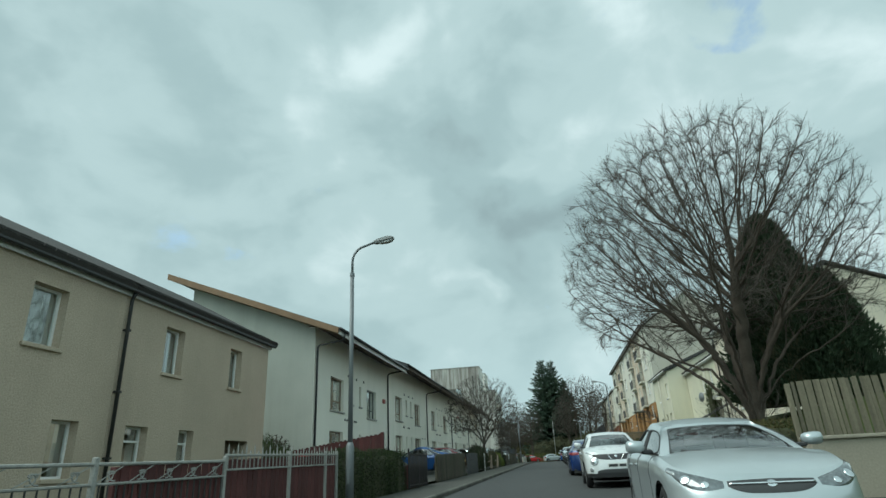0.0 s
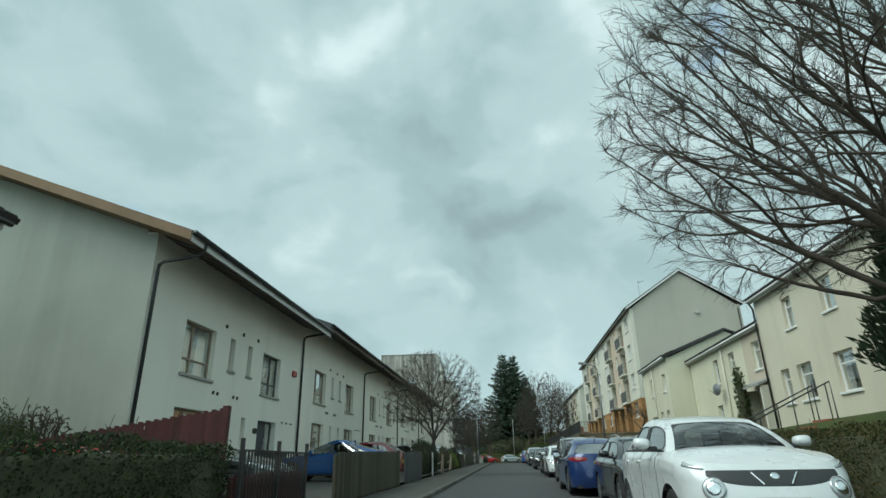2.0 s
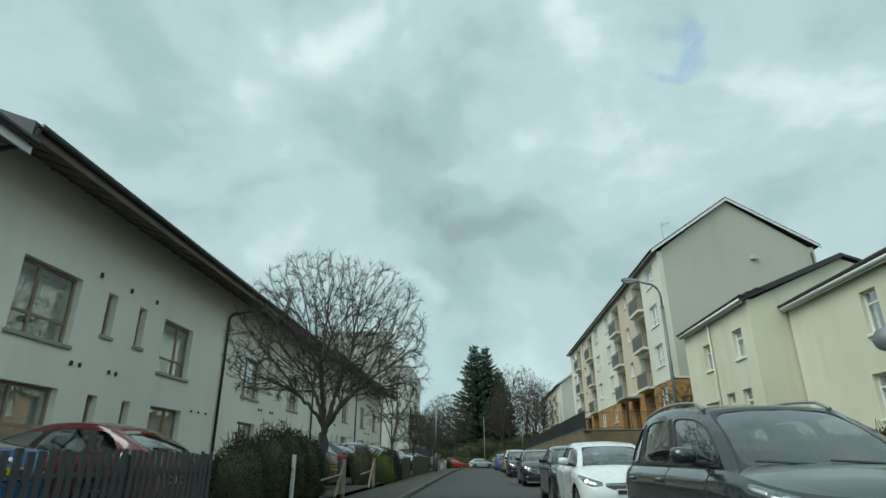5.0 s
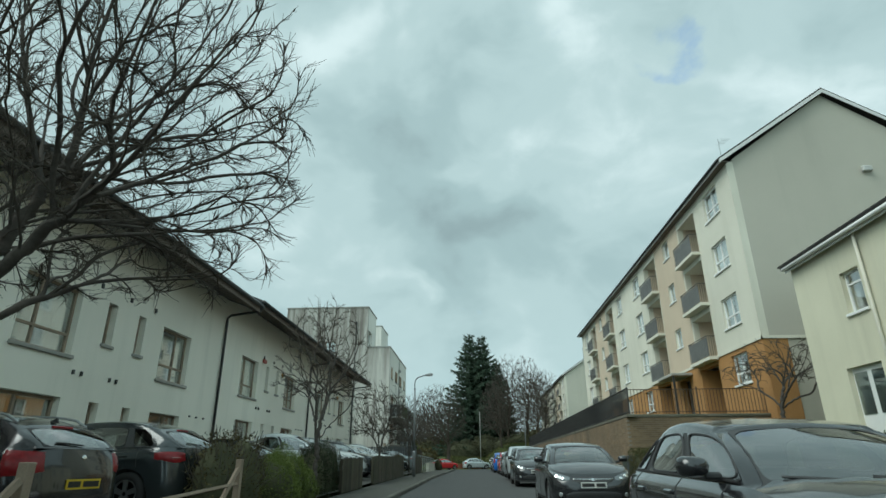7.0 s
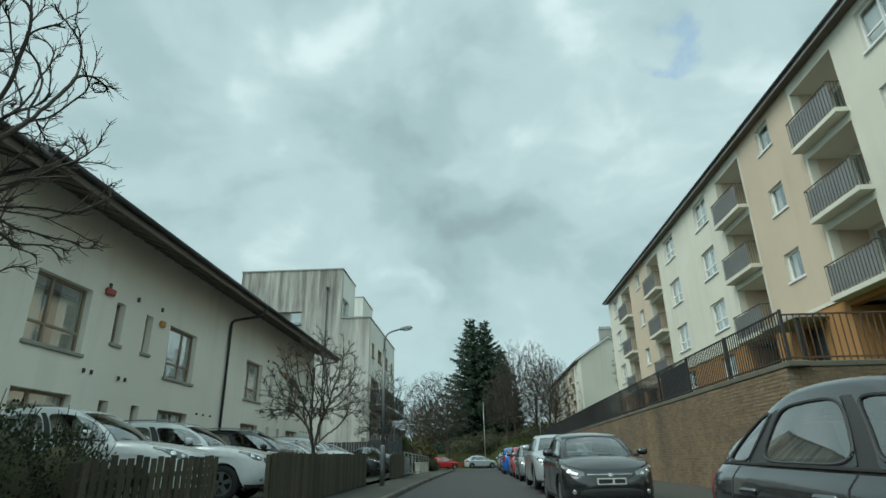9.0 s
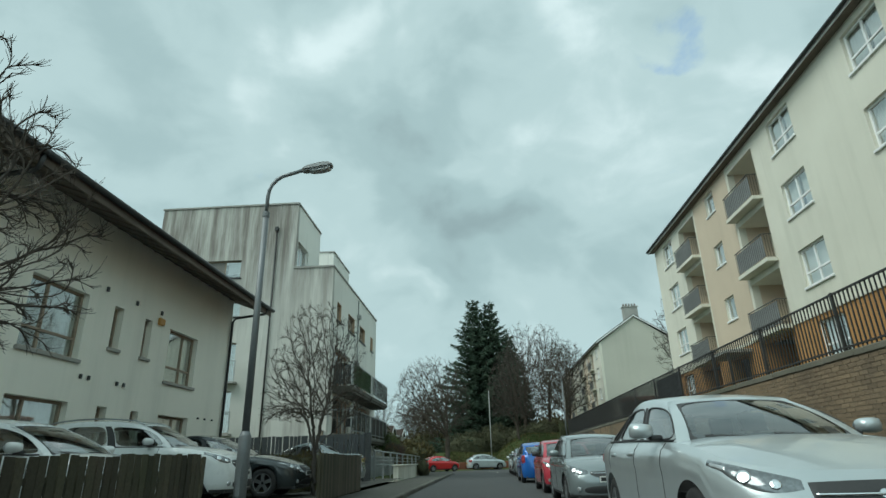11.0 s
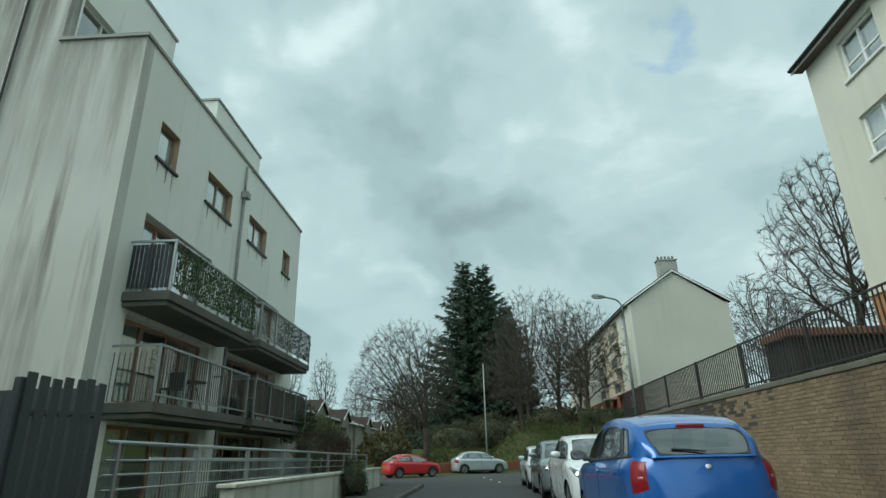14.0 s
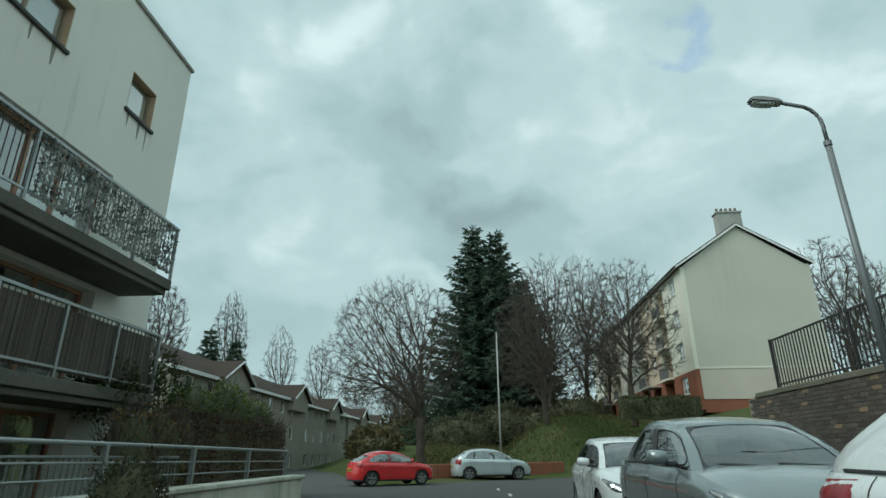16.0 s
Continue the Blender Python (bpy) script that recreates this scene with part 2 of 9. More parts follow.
M["house_beige"] = mat("beige_house_render", (0.68, 0.625, 0.50), (0.60, 0.55, 0.435), 0.9, fine=50, coarse=0.3, bump=0.25, amount=0.45, streak=((0.43, 0.40, 0.32), 1.4, 0.45, 0.5, 0.75))
M["ochre"] = mat("ochre_brickwork", (0.44, 0.235, 0.085), (0.34, 0.17, 0.06), 0.9, fine=30, coarse=0.5, bump=0.4, amount=0.6)
M["redbrick"] = mat("red_base_brickwork", (0.300, 0.110, 0.060), (0.220, 0.080, 0.045), 0.9, fine=30, coarse=0.5, bump=0.4, amount=0.6)
M["mortar"] = mat("mortar", (0.27, 0.235, 0.19), (0.19, 0.165, 0.135), 0.95, fine=60, coarse=0.6, bump=0.4)
M["brick"] = mat("buff_brick", (0.295, 0.212, 0.125), (0.205, 0.148, 0.09), 0.92, fine=40, coarse=0.4, bump=0.5, amount=0.8, rand=0.17, blotch=(0.105, 0.08, 0.056), streak=((0.06, 0.052, 0.042), 0.6, 0.65, 0.44, 0.70))
M["brick_rest"] = mat("buff_brick_rest", (0.295, 0.212, 0.125), (0.205, 0.148, 0.09), 0.92, fine=40, coarse=0.4, bump=0.5, amount=0.8, island=0.17, blotch=(0.105, 0.08, 0.056), streak=((0.06, 0.052, 0.042), 0.6, 0.65, 0.44, 0.70))
M["gable_two"] = mat("pale_greige_gable", (0.52, 0.50, 0.425), (0.465, 0.445, 0.375), 0.92, fine=45, coarse=0.2, bump=0.25, amount=0.4, streak=((0.36, 0.35, 0.28), 0.9, 0.35, 0.5, 0.75))
M["dull_rail"] = mat("dull_grey_railing", (0.10, 0.10, 0.095), (0.06, 0.06, 0.057), 0.55, 0.2, fine=30, coarse=2, bump=0.1)
M["brick_soot"] = mat("sooty_brick", (0.115, 0.093, 0.075), (0.06, 0.053, 0.047), 0.93, fine=40, coarse=0.6, bump=0.5, amount=0.8, island=0.3, blotch=(0.045, 0.042, 0.036))
M["cope"] = mat("mossy_concrete_cope", (0.18, 0.165, 0.13), (0.10, 0.095, 0.072), 0.92, fine=35, coarse=0.8, bump=0.4, amount=0.75, blotch=(0.07, 0.075, 0.045))
M["concrete"] = mat("concrete", (0.40, 0.39, 0.36), (0.28, 0.275, 0.25), 0.9, fine=30, coarse=0.6, bump=0.3, amount=0.6)
M["white_upvc"] = mat("white_plastic", (0.80, 0.80, 0.78), (0.70, 0.70, 0.68), 0.4, fine=20, coarse=2, bump=0.0, amount=0.3)
M["grey_frame"] = mat("grey_window_frame", (0.10, 0.105, 0.10), (0.06, 0.065, 0.06), 0.5, fine=20, coarse=2, bump=0.05, amount=0.4)
M["wood_frame"] = mat("weathered_timber_frame", (0.34, 0.27, 0.20), (0.22, 0.17, 0.125), 0.75, fine=40, coarse=3, bump=0.2, amount=0.6)
M["black_pipe"] = mat("black_pipe", (0.025, 0.026, 0.026), (0.04, 0.04, 0.038), 0.45, fine=30, coarse=3, bump=0.05)
M["grey_pipe"] = mat("grey_pipe", (0.35, 0.35, 0.33), (0.25, 0.25, 0.235), 0.5, fine=30, coarse=3, bump=0.05)
M["tile_dark"] = mat("dark_roof_tiles", (0.055, 0.05, 0.047), (0.035, 0.033, 0.03), 0.85, fine=25, coarse=0.8, bump=0.4, amount=0.7, rand=0.2)
M["roof_metal"] = mat("dark_sheet_roof", (0.06, 0.062, 0.065), (0.04, 0.042, 0.044), 0.6, fine=20, coarse=0.6, bump=0.1)
M["soffit"] = mat("brown_soffit_boards", (0.170, 0.138, 0.112), (0.110, 0.090, 0.074), 0.8, fine=25, coarse=1.5, bump=0.2, amount=0.6)
M["verge_wood"] = mat("brown_timber_verge", (0.26, 0.165, 0.09), (0.17, 0.105, 0.06), 0.75, fine=30, coarse=1.2, bump=0.2, amount=0.6)
M["fascia_white"] = mat("white_fascia", (0.70, 0.70, 0.68), (0.58, 0.58, 0.56), 0.6, fine=20, coarse=1.5, bump=0.05, amount=0.4)
M["steel"] = mat("galvanised_steel", (0.42, 0.44, 0.44), (0.32, 0.34, 0.34), 0.42, 0.75, fine=25, coarse=2, bump=0.05, amount=0.5)
M["lamp_grey"] = mat("lamp_column_grey", (0.20, 0.215, 0.22), (0.15, 0.16, 0.165), 0.5, 0.3, fine=25, coarse=1.5, bump=0.08, amount=0.5)
M["lamp_head"] = mat("lamp_head_grey", (0.33, 0.34, 0.335), (0.27, 0.28, 0.275), 0.5, fine=25, coarse=3, bump=0.0, amount=0.4)
M["lamp_bowl"] = mat("lamp_bowl_plastic", (0.55, 0.57, 0.56), (0.46, 0.48, 0.47), 0.25, fine=40, coarse=6, bump=0.0, amount=0.4)
M["black_metal"] = mat("black_painted_metal", (0.029, 0.030, 0.031), (0.058, 0.052, 0.046), 0.5, 0.2, fine=30, coarse=2, bump=0.1)
M["white_metal"] = mat("white_painted_metal", (0.62, 0.62, 0.60), (0.42, 0.41, 0.38), 0.55, fine=30, coarse=2, bump=0.1, amount=0.6)
M["fence_red"] = mat("red_stained_fence", (0.102, 0.031, 0.029), (0.060, 0.020, 0.019), 0.8, fine=28, coarse=1.1, bump=0.3, amount=0.7, rand=0.22)
M["fence_green"] = mat("dark_green_fence", (0.040, 0.052, 0.036), (0.024, 0.031, 0.022), 0.85, fine=28, coarse=1.0, bump=0.3, amount=0.8, rand=0.25)
M["fence_brown"] = mat("weathered_brown_fence", (0.084, 0.070, 0.049), (0.045, 0.038, 0.027), 0.88, fine=28, coarse=1.0, bump=0.35, amount=0.8, rand=0.35, blotch=(0.042, 0.05, 0.024))
M["fence_tan"] = mat("tan_slatted_fence", (0.185, 0.165, 0.112), (0.115, 0.102, 0.07), 0.85, fine=28, coarse=1.0, bump=0.3, amount=0.7, rand=0.25)
M["garden_wall"] = mat("mossy_cream_wall", (0.36, 0.325, 0.255), (0.26, 0.235, 0.185), 0.9, fine=30, coarse=0.7, bump=0.25, amount=0.7)
M["flats_wall"] = mat("mossy_white_wall", (0.66, 0.65, 0.57), (0.50, 0.49, 0.41), 0.9, fine=30, coarse=0.8, bump=0.25, amount=0.6, streak=((0.17, 0.18, 0.08), 2.2, 0.85, 0.48, 0.68))
M["curtain"] = mat("net_curtain", (0.66, 0.66, 0.64), (0.55, 0.55, 0.53), 0.9, fine=8, coarse=1.5, bump=0.1, amount=0.5)
# the dimness of unlit interiors, given as a dark colour
M["room"] = mat("interior_shade_tone", (0.22, 0.205, 0.185), (0.17, 0.16, 0.145), 0.9, fine=5, coarse=1, bump=0.0)
M["door_dark"] = mat("dark_grey_door", (0.055, 0.062, 0.07), (0.04, 0.046, 0.052), 0.45, fine=20, coarse=2, bump=0.05)
M["bark"] = mat("brown_bark", (0.102, 0.084, 0.067), (0.060, 0.050, 0.041), 0.95, fine=22, coarse=2, bump=0.6, amount=0.7, spec=0.1)
M["bark_grey"] = mat("grey_bark", (0.12, 0.108, 0.095), (0.07, 0.063, 0.056), 0.95, fine=22, coarse=2, bump=0.5, amount=0.7, spec=0.1)
M["twig"] = mat("fine_twigs", (0.100, 0.088, 0.074), (0.068, 0.060, 0.050), 0.95, fine=15, coarse=1, bump=0.0, spec=0.1)
M["needle"] = mat("spruce_needles", (0.079, 0.113, 0.072), (0.044, 0.068, 0.048), 0.9, fine=6, coarse=0.6, bump=0.0, amount=0.8, spec=0.2)
M["cypress"] = mat("cypress_foliage", (0.063, 0.092, 0.049), (0.033, 0.052, 0.030), 0.9, fine=6, coarse=0.8, bump=0.0, amount=0.8, spec=0.2)
M["hedge"] = mat("brown_hedge_leaves", (0.118, 0.098, 0.046), (0.078, 0.072, 0.032), 0.9, fine=9, coarse=0.6, bump=0.0, amount=0.7, spec=0.15, island=0.3)
M["shrub"] = mat("green_shrub_leaves", (0.06, 0.09, 0.026), (0.035, 0.05, 0.016), 0.85, fine=9, coarse=1.0, bump=0.0, amount=0.8, spec=0.2)
M["shrub_bright"] = mat("yellow_green_leaves", (0.17, 0.21, 0.055), (0.09, 0.12, 0.03), 0.85, fine=9, coarse=1.4, bump=0.0, amount=0.8, spec=0.2)
M["shrub_dark"] = mat("dark_shrub_leaves", (0.103, 0.103, 0.057), (0.062, 0.066, 0.040), 0.9, fine=9, coarse=1.0, bump=0.0, amount=0.8, spec=0.2)
M["shrub_hedge"] = mat("dark_hedge_leaves", (0.050, 0.065, 0.033), (0.027, 0.037, 0.020), 0.85, fine=9, coarse=0.7, bump=0.0, amount=0.8, spec=0.2, island=0.35)
M["beige"] = mat("pinkish_beige_render", (0.60, 0.52, 0.41), (0.54, 0.46, 0.36), 0.9, fine=50, coarse=0.3, bump=0.25, amount=0.45, streak=((0.43, 0.37, 0.29), 1.4, 0.4, 0.5, 0.75))
M["balcony_mesh"] = mat("grey_balcony_mesh", (0.25, 0.252, 0.245), (0.18, 0.182, 0.178), 0.6, 0.1, fine=60, coarse=1.5, bump=0.1, amount=0.6)
M["ivy"] = mat("artificial_ivy", (0.05, 0.10, 0.022), (0.028, 0.055, 0.014), 0.7, fine=12, coarse=1.6, bump=0.0, amount=0.8)
M["far_roof"] = mat("far_brown_tiles", (0.058, 0.045, 0.038), (0.04, 0.031, 0.027), 0.95, fine=12, coarse=0.5, bump=0.3, spec=0.15)
M["dry_grass"] = mat("dry_brown_grass", (0.24, 0.17, 0.085), (0.13, 0.095, 0.05), 0.95, fine=9, coarse=0.8, bump=0.0, amount=0.9, spec=0.1)
M["iron_white"] = mat("weathered_white_ironwork", (0.40, 0.40, 0.37), (0.22, 0.215, 0.195), 0.6, fine=30, coarse=3, bump=0.15, amount=0.7)
M["far_wall"] = mat("far_grey_render", (0.36, 0.33, 0.27), (0.27, 0.245, 0.20), 0.92, fine=12, coarse=0.4, bump=0.2, amount=0.6)
M["window_glass"] = glass("window_glass", (0.89, 0.92, 0.91), 1.0, 0.20)
M["car_glass"] = glass("car_glass", (0.56, 0.61, 0.60), 1.0, 0.22)
M["rail_glass"] = glass("balcony_mesh_glass", (0.80, 0.81, 0.78), 0.5)
M["rubber"] = mat("tyre_rubber", (0.018, 0.018, 0.018), (0.03, 0.03, 0.029), 0.85, fine=50, coarse=3, bump=0.2)
M["trim"] = mat("black_plastic_trim", (0.034, 0.035, 0.036), (0.052, 0.052, 0.052), 0.55, fine=60, coarse=4, bump=0.05)
M["alloy"] = mat("alloy_rim", (0.42, 0.43, 0.44), (0.30, 0.31, 0.31), 0.32, 0.85, fine=30, coarse=4, bump=0.0, amount=0.4)
M["chrome"] = mat("chrome", (0.75, 0.76, 0.77), (0.65, 0.66, 0.67), 0.12, 1.0, fine=30, coarse=6, bump=0.0, amount=0.2)
M["seat"] = mat("dark_seat_cloth", (0.035, 0.035, 0.036), (0.022, 0.022, 0.022), 0.9, fine=40, coarse=3, bump=0.1)
M["headlamp"] = mat("headlamp_lens", (0.62, 0.64, 0.64), (0.36, 0.38, 0.38), 0.08, 0.5, fine=30, coarse=12, bump=0.05, amount=0.7, coat=1.0)
M["taillamp"] = mat("red_tail_lamp", (0.30, 0.014, 0.020), (0.16, 0.008, 0.01), 0.3, fine=30, coarse=12, bump=0.05, amount=0.7, coat=0.25, spec=0.3)
M["plate_white"] = mat("white_number_plate", (0.68, 0.68, 0.64), (0.6, 0.6, 0.57), 0.4, fine=20, coarse=6, bump=0.0, amount=0.3)
M["plate_yellow"] = mat("yellow_number_plate", (0.66, 0.47, 0.03), (0.58, 0.4, 0.025), 0.4, fine=20, coarse=6, bump=0.0, amount=0.3)
M["ink"] = mat("black_ink", (0.02, 0.02, 0.02), (0.03, 0.03, 0.03), 0.6, fine=20, coarse=6, bump=0.0)
M["red_plastic"] = mat("faded_red_plastic", (0.42, 0.10, 0.08), (0.34, 0.08, 0.06), 0.5, fine=20, coarse=6, bump=0.0)
M["amber"] = mat("amber_box", (0.5, 0.27, 0.06), (0.4, 0.2, 0.04), 0.5, fine=20, coarse=6, bump=0.0)
M["bin"] = mat("dark_bin_plastic", (0.045, 0.053, 0.057), (0.068, 0.072, 0.075), 0.6, fine=20, coarse=3, bump=0.05)


# ---- mesh helpers ----
def lerp(a, b, t):
    return a + (b - a) * t


def part(name, bm, material, parent=None, label="", smooth=False):
    me = bpy.data.meshes.new(name)
    bm.to_mesh(me)
    bm.free()
    if smooth:
        for p in me.polygons:
            p.use_smooth = True
    me.materials.append(material)
    ob = new(name, me)
    if parent:
        ob.parent = parent
    return tagged(ob, label)


def thing(name, label, category, group="", kind="", at=None):
    ob = new(name)
    ob.empty_display_size = 0.2
    if at:
        ob.matrix_world = at
    return tagged(ob, label, category, group, kind)


def box(bm, x0, x1, y0, y1, z0, z1):
    v = [bm.verts.new((x, y, z)) for z in (z0, z1) for y in (y0, y1) for x in (x0, x1)]
    for f in ((0, 2, 3, 1), (4, 5, 7, 6), (0, 1, 5, 4), (2, 6, 7, 3), (0, 4, 6, 2), (1, 3, 7, 5)):
        bm.faces.new([v[i] for i in f])
    return v


def boxes(*bs):
    bm = bmesh.new()
    for b in bs:
        box(bm, *b)
    return bm


def bevel(bm, w, seg=1):
    bmesh.ops.bevel(bm, geom=bm.edges[:], offset=w, segments=seg, affect="EDGES", clamp_overlap=True)
    return bm


def tube(bm, pts, radii, sides=8, cap=True):
    """A round tube along pts."""
    rings = []
    up = Vector((0.31, 0.17, 0.93))
    for i, p in enumerate(pts):
        d = (Vector(pts[min(i + 1, len(pts) - 1)]) - Vector(pts[max(i - 1, 0)])).normalized()
        a = d.cross(up)
        if a.length < 1e-3:
            a = d.cross(Vector((1, 0, 0)))
        a.normalize()
        b = d.cross(a)
        r = radii[i] if isinstance(radii, (list, tuple)) else radii
        rings.append([bm.verts.new(Vector(p) + a * r * math.cos(2 * math.pi * k / sides) + b * r * math.sin(2 * math.pi * k / sides)) for k in range(sides)])
    for r0, r1 in zip(rings, rings[1:]):
        for k in range(sides):
            bm.faces.new((r0[k], r0[(k + 1) % sides], r1[(k + 1) % sides], r1[k]))
    if cap:
        bm.faces.new(rings[0][::-1])
        bm.faces.new(rings[-1])
    return bm


def slab(bm, poly, lo, hi, axis):
    """A prism: poly lies in the plane across axis ('x': (y, z), 'y': (x, z), 'z': (x, y)), from lo to hi along it."""
    def at(p, d):
        return {"x": (d, p[0], p[1]), "y": (p[0], d, p[1]), "z": (p[0], p[1], d)}[axis]
    a = [bm.verts.new(at(p, lo)) for p in poly]
    b = [bm.verts.new(at(p, hi)) for p in poly]
    n = len(poly)
    bm.faces.new(a), bm.faces.new(b[::-1])
    for i in range(n):
        bm.faces.new((a[i], b[i], b[(i + 1) % n], a[(i + 1) % n]))
    bmesh.ops.recalc_face_normals(bm, faces=bm.faces[:])
    return bm


class Face:
    """A wall's plane: u runs along it, z up, d is the depth behind its face. side: the axis and the outward sign."""

    def __init__(self, axis, value, out):
        self.axis, self.value, self.out = axis, value, out

    def p(self, u, z, d=0.0):
        v = self.value - self.out * d
        return (v, u, z) if self.axis == "x" else (u, v, z)

    def box(self, bm, u0, u1, z0, z1, d0, d1):
        a, b = self.p(u0, z0, d0), self.p(u1, z1, d1)
        return box(bm, *sorted((a[0], b[0])), *sorted((a[1], b[1])), z0, z1)


def holed_wall(face, u0, u1, z0, z1, holes, thick=0.3):
    """A wall with openings right through it. holes: (u0, u1, z0, z1)."""
    bm = bmesh.new()
    us = sorted({u0, u1, *[h[0] for h in holes], *[h[1] for h in holes]})
    zs = sorted({z0, z1, *[h[2] for h in holes], *[h[3] for h in holes]})
    us = [u for u in us if u0 <= u <= u1]
    zs = [z for z in zs if z0 <= z <= z1]
    verts = {}

    def v(i, j, k):
        if (i, j, k) not in verts:
            verts[i, j, k] = bm.verts.new(face.p(us[i], zs[j], thick * k))
        return verts[i, j, k]

    def solid(i, j):
        if not (0 <= i < len(us) - 1 and 0 <= j < len(zs) - 1):
            return False
        cu, cz = (us[i] + us[i + 1]) / 2, (zs[j] + zs[j + 1]) / 2
        return not any(h[0] < cu < h[1] and h[2] < cz < h[3] for h in holes)
    for i in range(len(us) - 1):
        for j in range(len(zs) - 1):
            if not solid(i, j):
                continue
            bm.faces.new((v(i, j, 0), v(i + 1, j, 0), v(i + 1, j + 1, 0), v(i, j + 1, 0)))
            bm.faces.new((v(i, j, 1), v(i, j + 1, 1), v(i + 1, j + 1, 1), v(i + 1, j, 1)))
            for di, dj, a, b in ((-1, 0, (i, j), (i, j + 1)), (1, 0, (i + 1, j), (i + 1, j + 1)), (0, -1, (i, j), (i + 1, j)), (0, 1, (i, j + 1), (i + 1, j + 1))):
                if not solid(i + di, j + dj):
                    bm.faces.new((v(*a, 0), v(*b, 0), v(*b, 1), v(*a, 1)))
    bmesh.ops.recalc_face_normals(bm, faces=bm.faces[:])
    return bm


def window(face, u0, u1, z0, z1, parent, frame_mat, bars=(), rows=(), depth=0.12, w=0.06, sill="white", curtain=0.0, blind=False):
    """A framed window in an opening. bars: shares of the width, rows: (share of the width from, to, share of the height)."""
    W, H = u1 - u0, z1 - z0
    cols = [0.0, *bars, 1.0]
    split = dict(rows)
    lights = []
    for c in range(len(cols) - 1):
        a = u0 + W * cols[c] + (w if c == 0 else w * 0.5)
        b = u0 + W * cols[c + 1] - (w if c == len(cols) - 2 else w * 0.5)
        if c in split:
            m_ = z0 + H * split[c]
            lights += [(a, b, z0 + w, m_ - w * 0.45), (a, b, m_ + w * 0.45, z1 - w)]
        else:
            lights.append((a, b, z0 + w, z1 - w))
    inner = Face(face.axis, face.value - face.out * depth, face.out)
    bm = holed_wall(inner, u0, u1, z0, z1, lights, 0.07)
    win = part("window", bm, frame_mat, parent)
    for c in range(len(cols) - 1):
        bm = bmesh.new()
        face.box(bm, u0 + W * cols[c] + w * 0.4, u0 + W * cols[c + 1] - w * 0.4, z0 + w * 0.5, z1 - w * 0.5, depth + 0.03, depth + 0.036)
        pane = part("pane", bm, M["window_glass"], win)
        pane.visible_shadow = False
    if sill:
        bm = bmesh.new()
        face.box(bm, u0 - 0.06, u1 + 0.06, z0 - 0.09, z0 - 0.002, -0.07, depth + 0.05)
        part("sill", bevel(bm, 0.012), M["white_upvc"] if sill == "white" else sill, win)
    # plain dark sheet behind the pane stands for the unlit room
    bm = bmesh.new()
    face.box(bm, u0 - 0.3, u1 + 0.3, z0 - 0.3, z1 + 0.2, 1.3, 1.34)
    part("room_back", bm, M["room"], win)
    if curtain:
        n = 18
        half = (u0, u0 + W * curtain) if curtain < 1 else (u0, u1)
        spans = [half] if curtain >= 1 else [half, (u1 - W * curtain, u1)]
        for a, b in spans:
            bm = bmesh.new()
            top, bot = [], []
            for i in range(n + 1):
                u, d = a + (b - a) * i / n, depth + 0.16 + 0.025 * math.sin(i * 2.1 + u0)
                top.append(bm.verts.new(face.p(u, z1, d))), bot.append(bm.verts.new(face.p(u, z0 + (H * 0.45 if blind else 0), d)))
            for i in range(n):
                bm.faces.new((bot[i], bot[i + 1], top[i + 1], top[i]))
            part("curtain", bm, M["curtain"], win)
    return win


def pipe(name, pts, r, material, parent):
    return part(name, tube(bmesh.new(), pts, r, 8), material, parent, smooth=True)


# ---- the ground, the road, the footways ----
def sstep(a, b, v):
    t = min(1.0, max(0.0, (v - a) / (b - a)))
    return t * t * (3 - 2 * t)


def road_z(y):
    """The road climbs gently and levels out at the bend."""
    return 0.0135 * min(y, 74) + 0.05 + (0.10 * (1 - math.exp(-(y - 74) / 12.0)) if y > 74 else 0.0)


KERB_L, KERB_R = -3.8, 2.1
BANK_A, BANK_B = Vector((-6.4, 122.4)), Vector((4.6, 131.6))


def beyond_bank(x, y):
    d = (BANK_B - BANK_A).normalized()
    n = Vector((-d.y, d.x))
    return (Vector((x, y)) - BANK_A).dot(n)


def ground_z(x, y):
    z = road_z(y) - 0.09
    if x < -5.3 and y < 118:
        z = road_z(y) + 0.05 + 0.15 * sstep(-5.5, -8.5, x) if y > 24 else road_z(y) - 0.12
    if x > 4.3:
        if y < 63.5:
            z = road_z(y) + (2.25 + 0.25 * sstep(45, 30, y) - road_z(y)) * sstep(4.6, 8.6, x)
        elif y < 65.6:
            z = road_z(y) + (2.2 - road_z(y)) * sstep(4.6, 8.6, x)
        elif y < 111:
            z = 3.52 if x > 4.55 else z
    if y >= 111:
        rise = 0.0
        if x > 3.6:
            rise = max(rise, 4.3 * sstep(3.6, 17, x))
        b = beyond_bank(x, y)
        side = x + 6.4 + (y - 122.4) * 0.28
        if b > 0.4 and side > 0:
            rise = max(rise, 1.9 * sstep(0.4, 22, b) * sstep(0, 3, side) + 0.16 * sstep(0.4, 0.7, b), (3.9 * sstep(-3.5, 4.5, x) + 0.5 * sstep(6, 20, x)) * sstep(0.8, 7, b))
        z = road_z(y) - 0.09 + rise
    return z + 1.5 * sstep(170, 400, y)


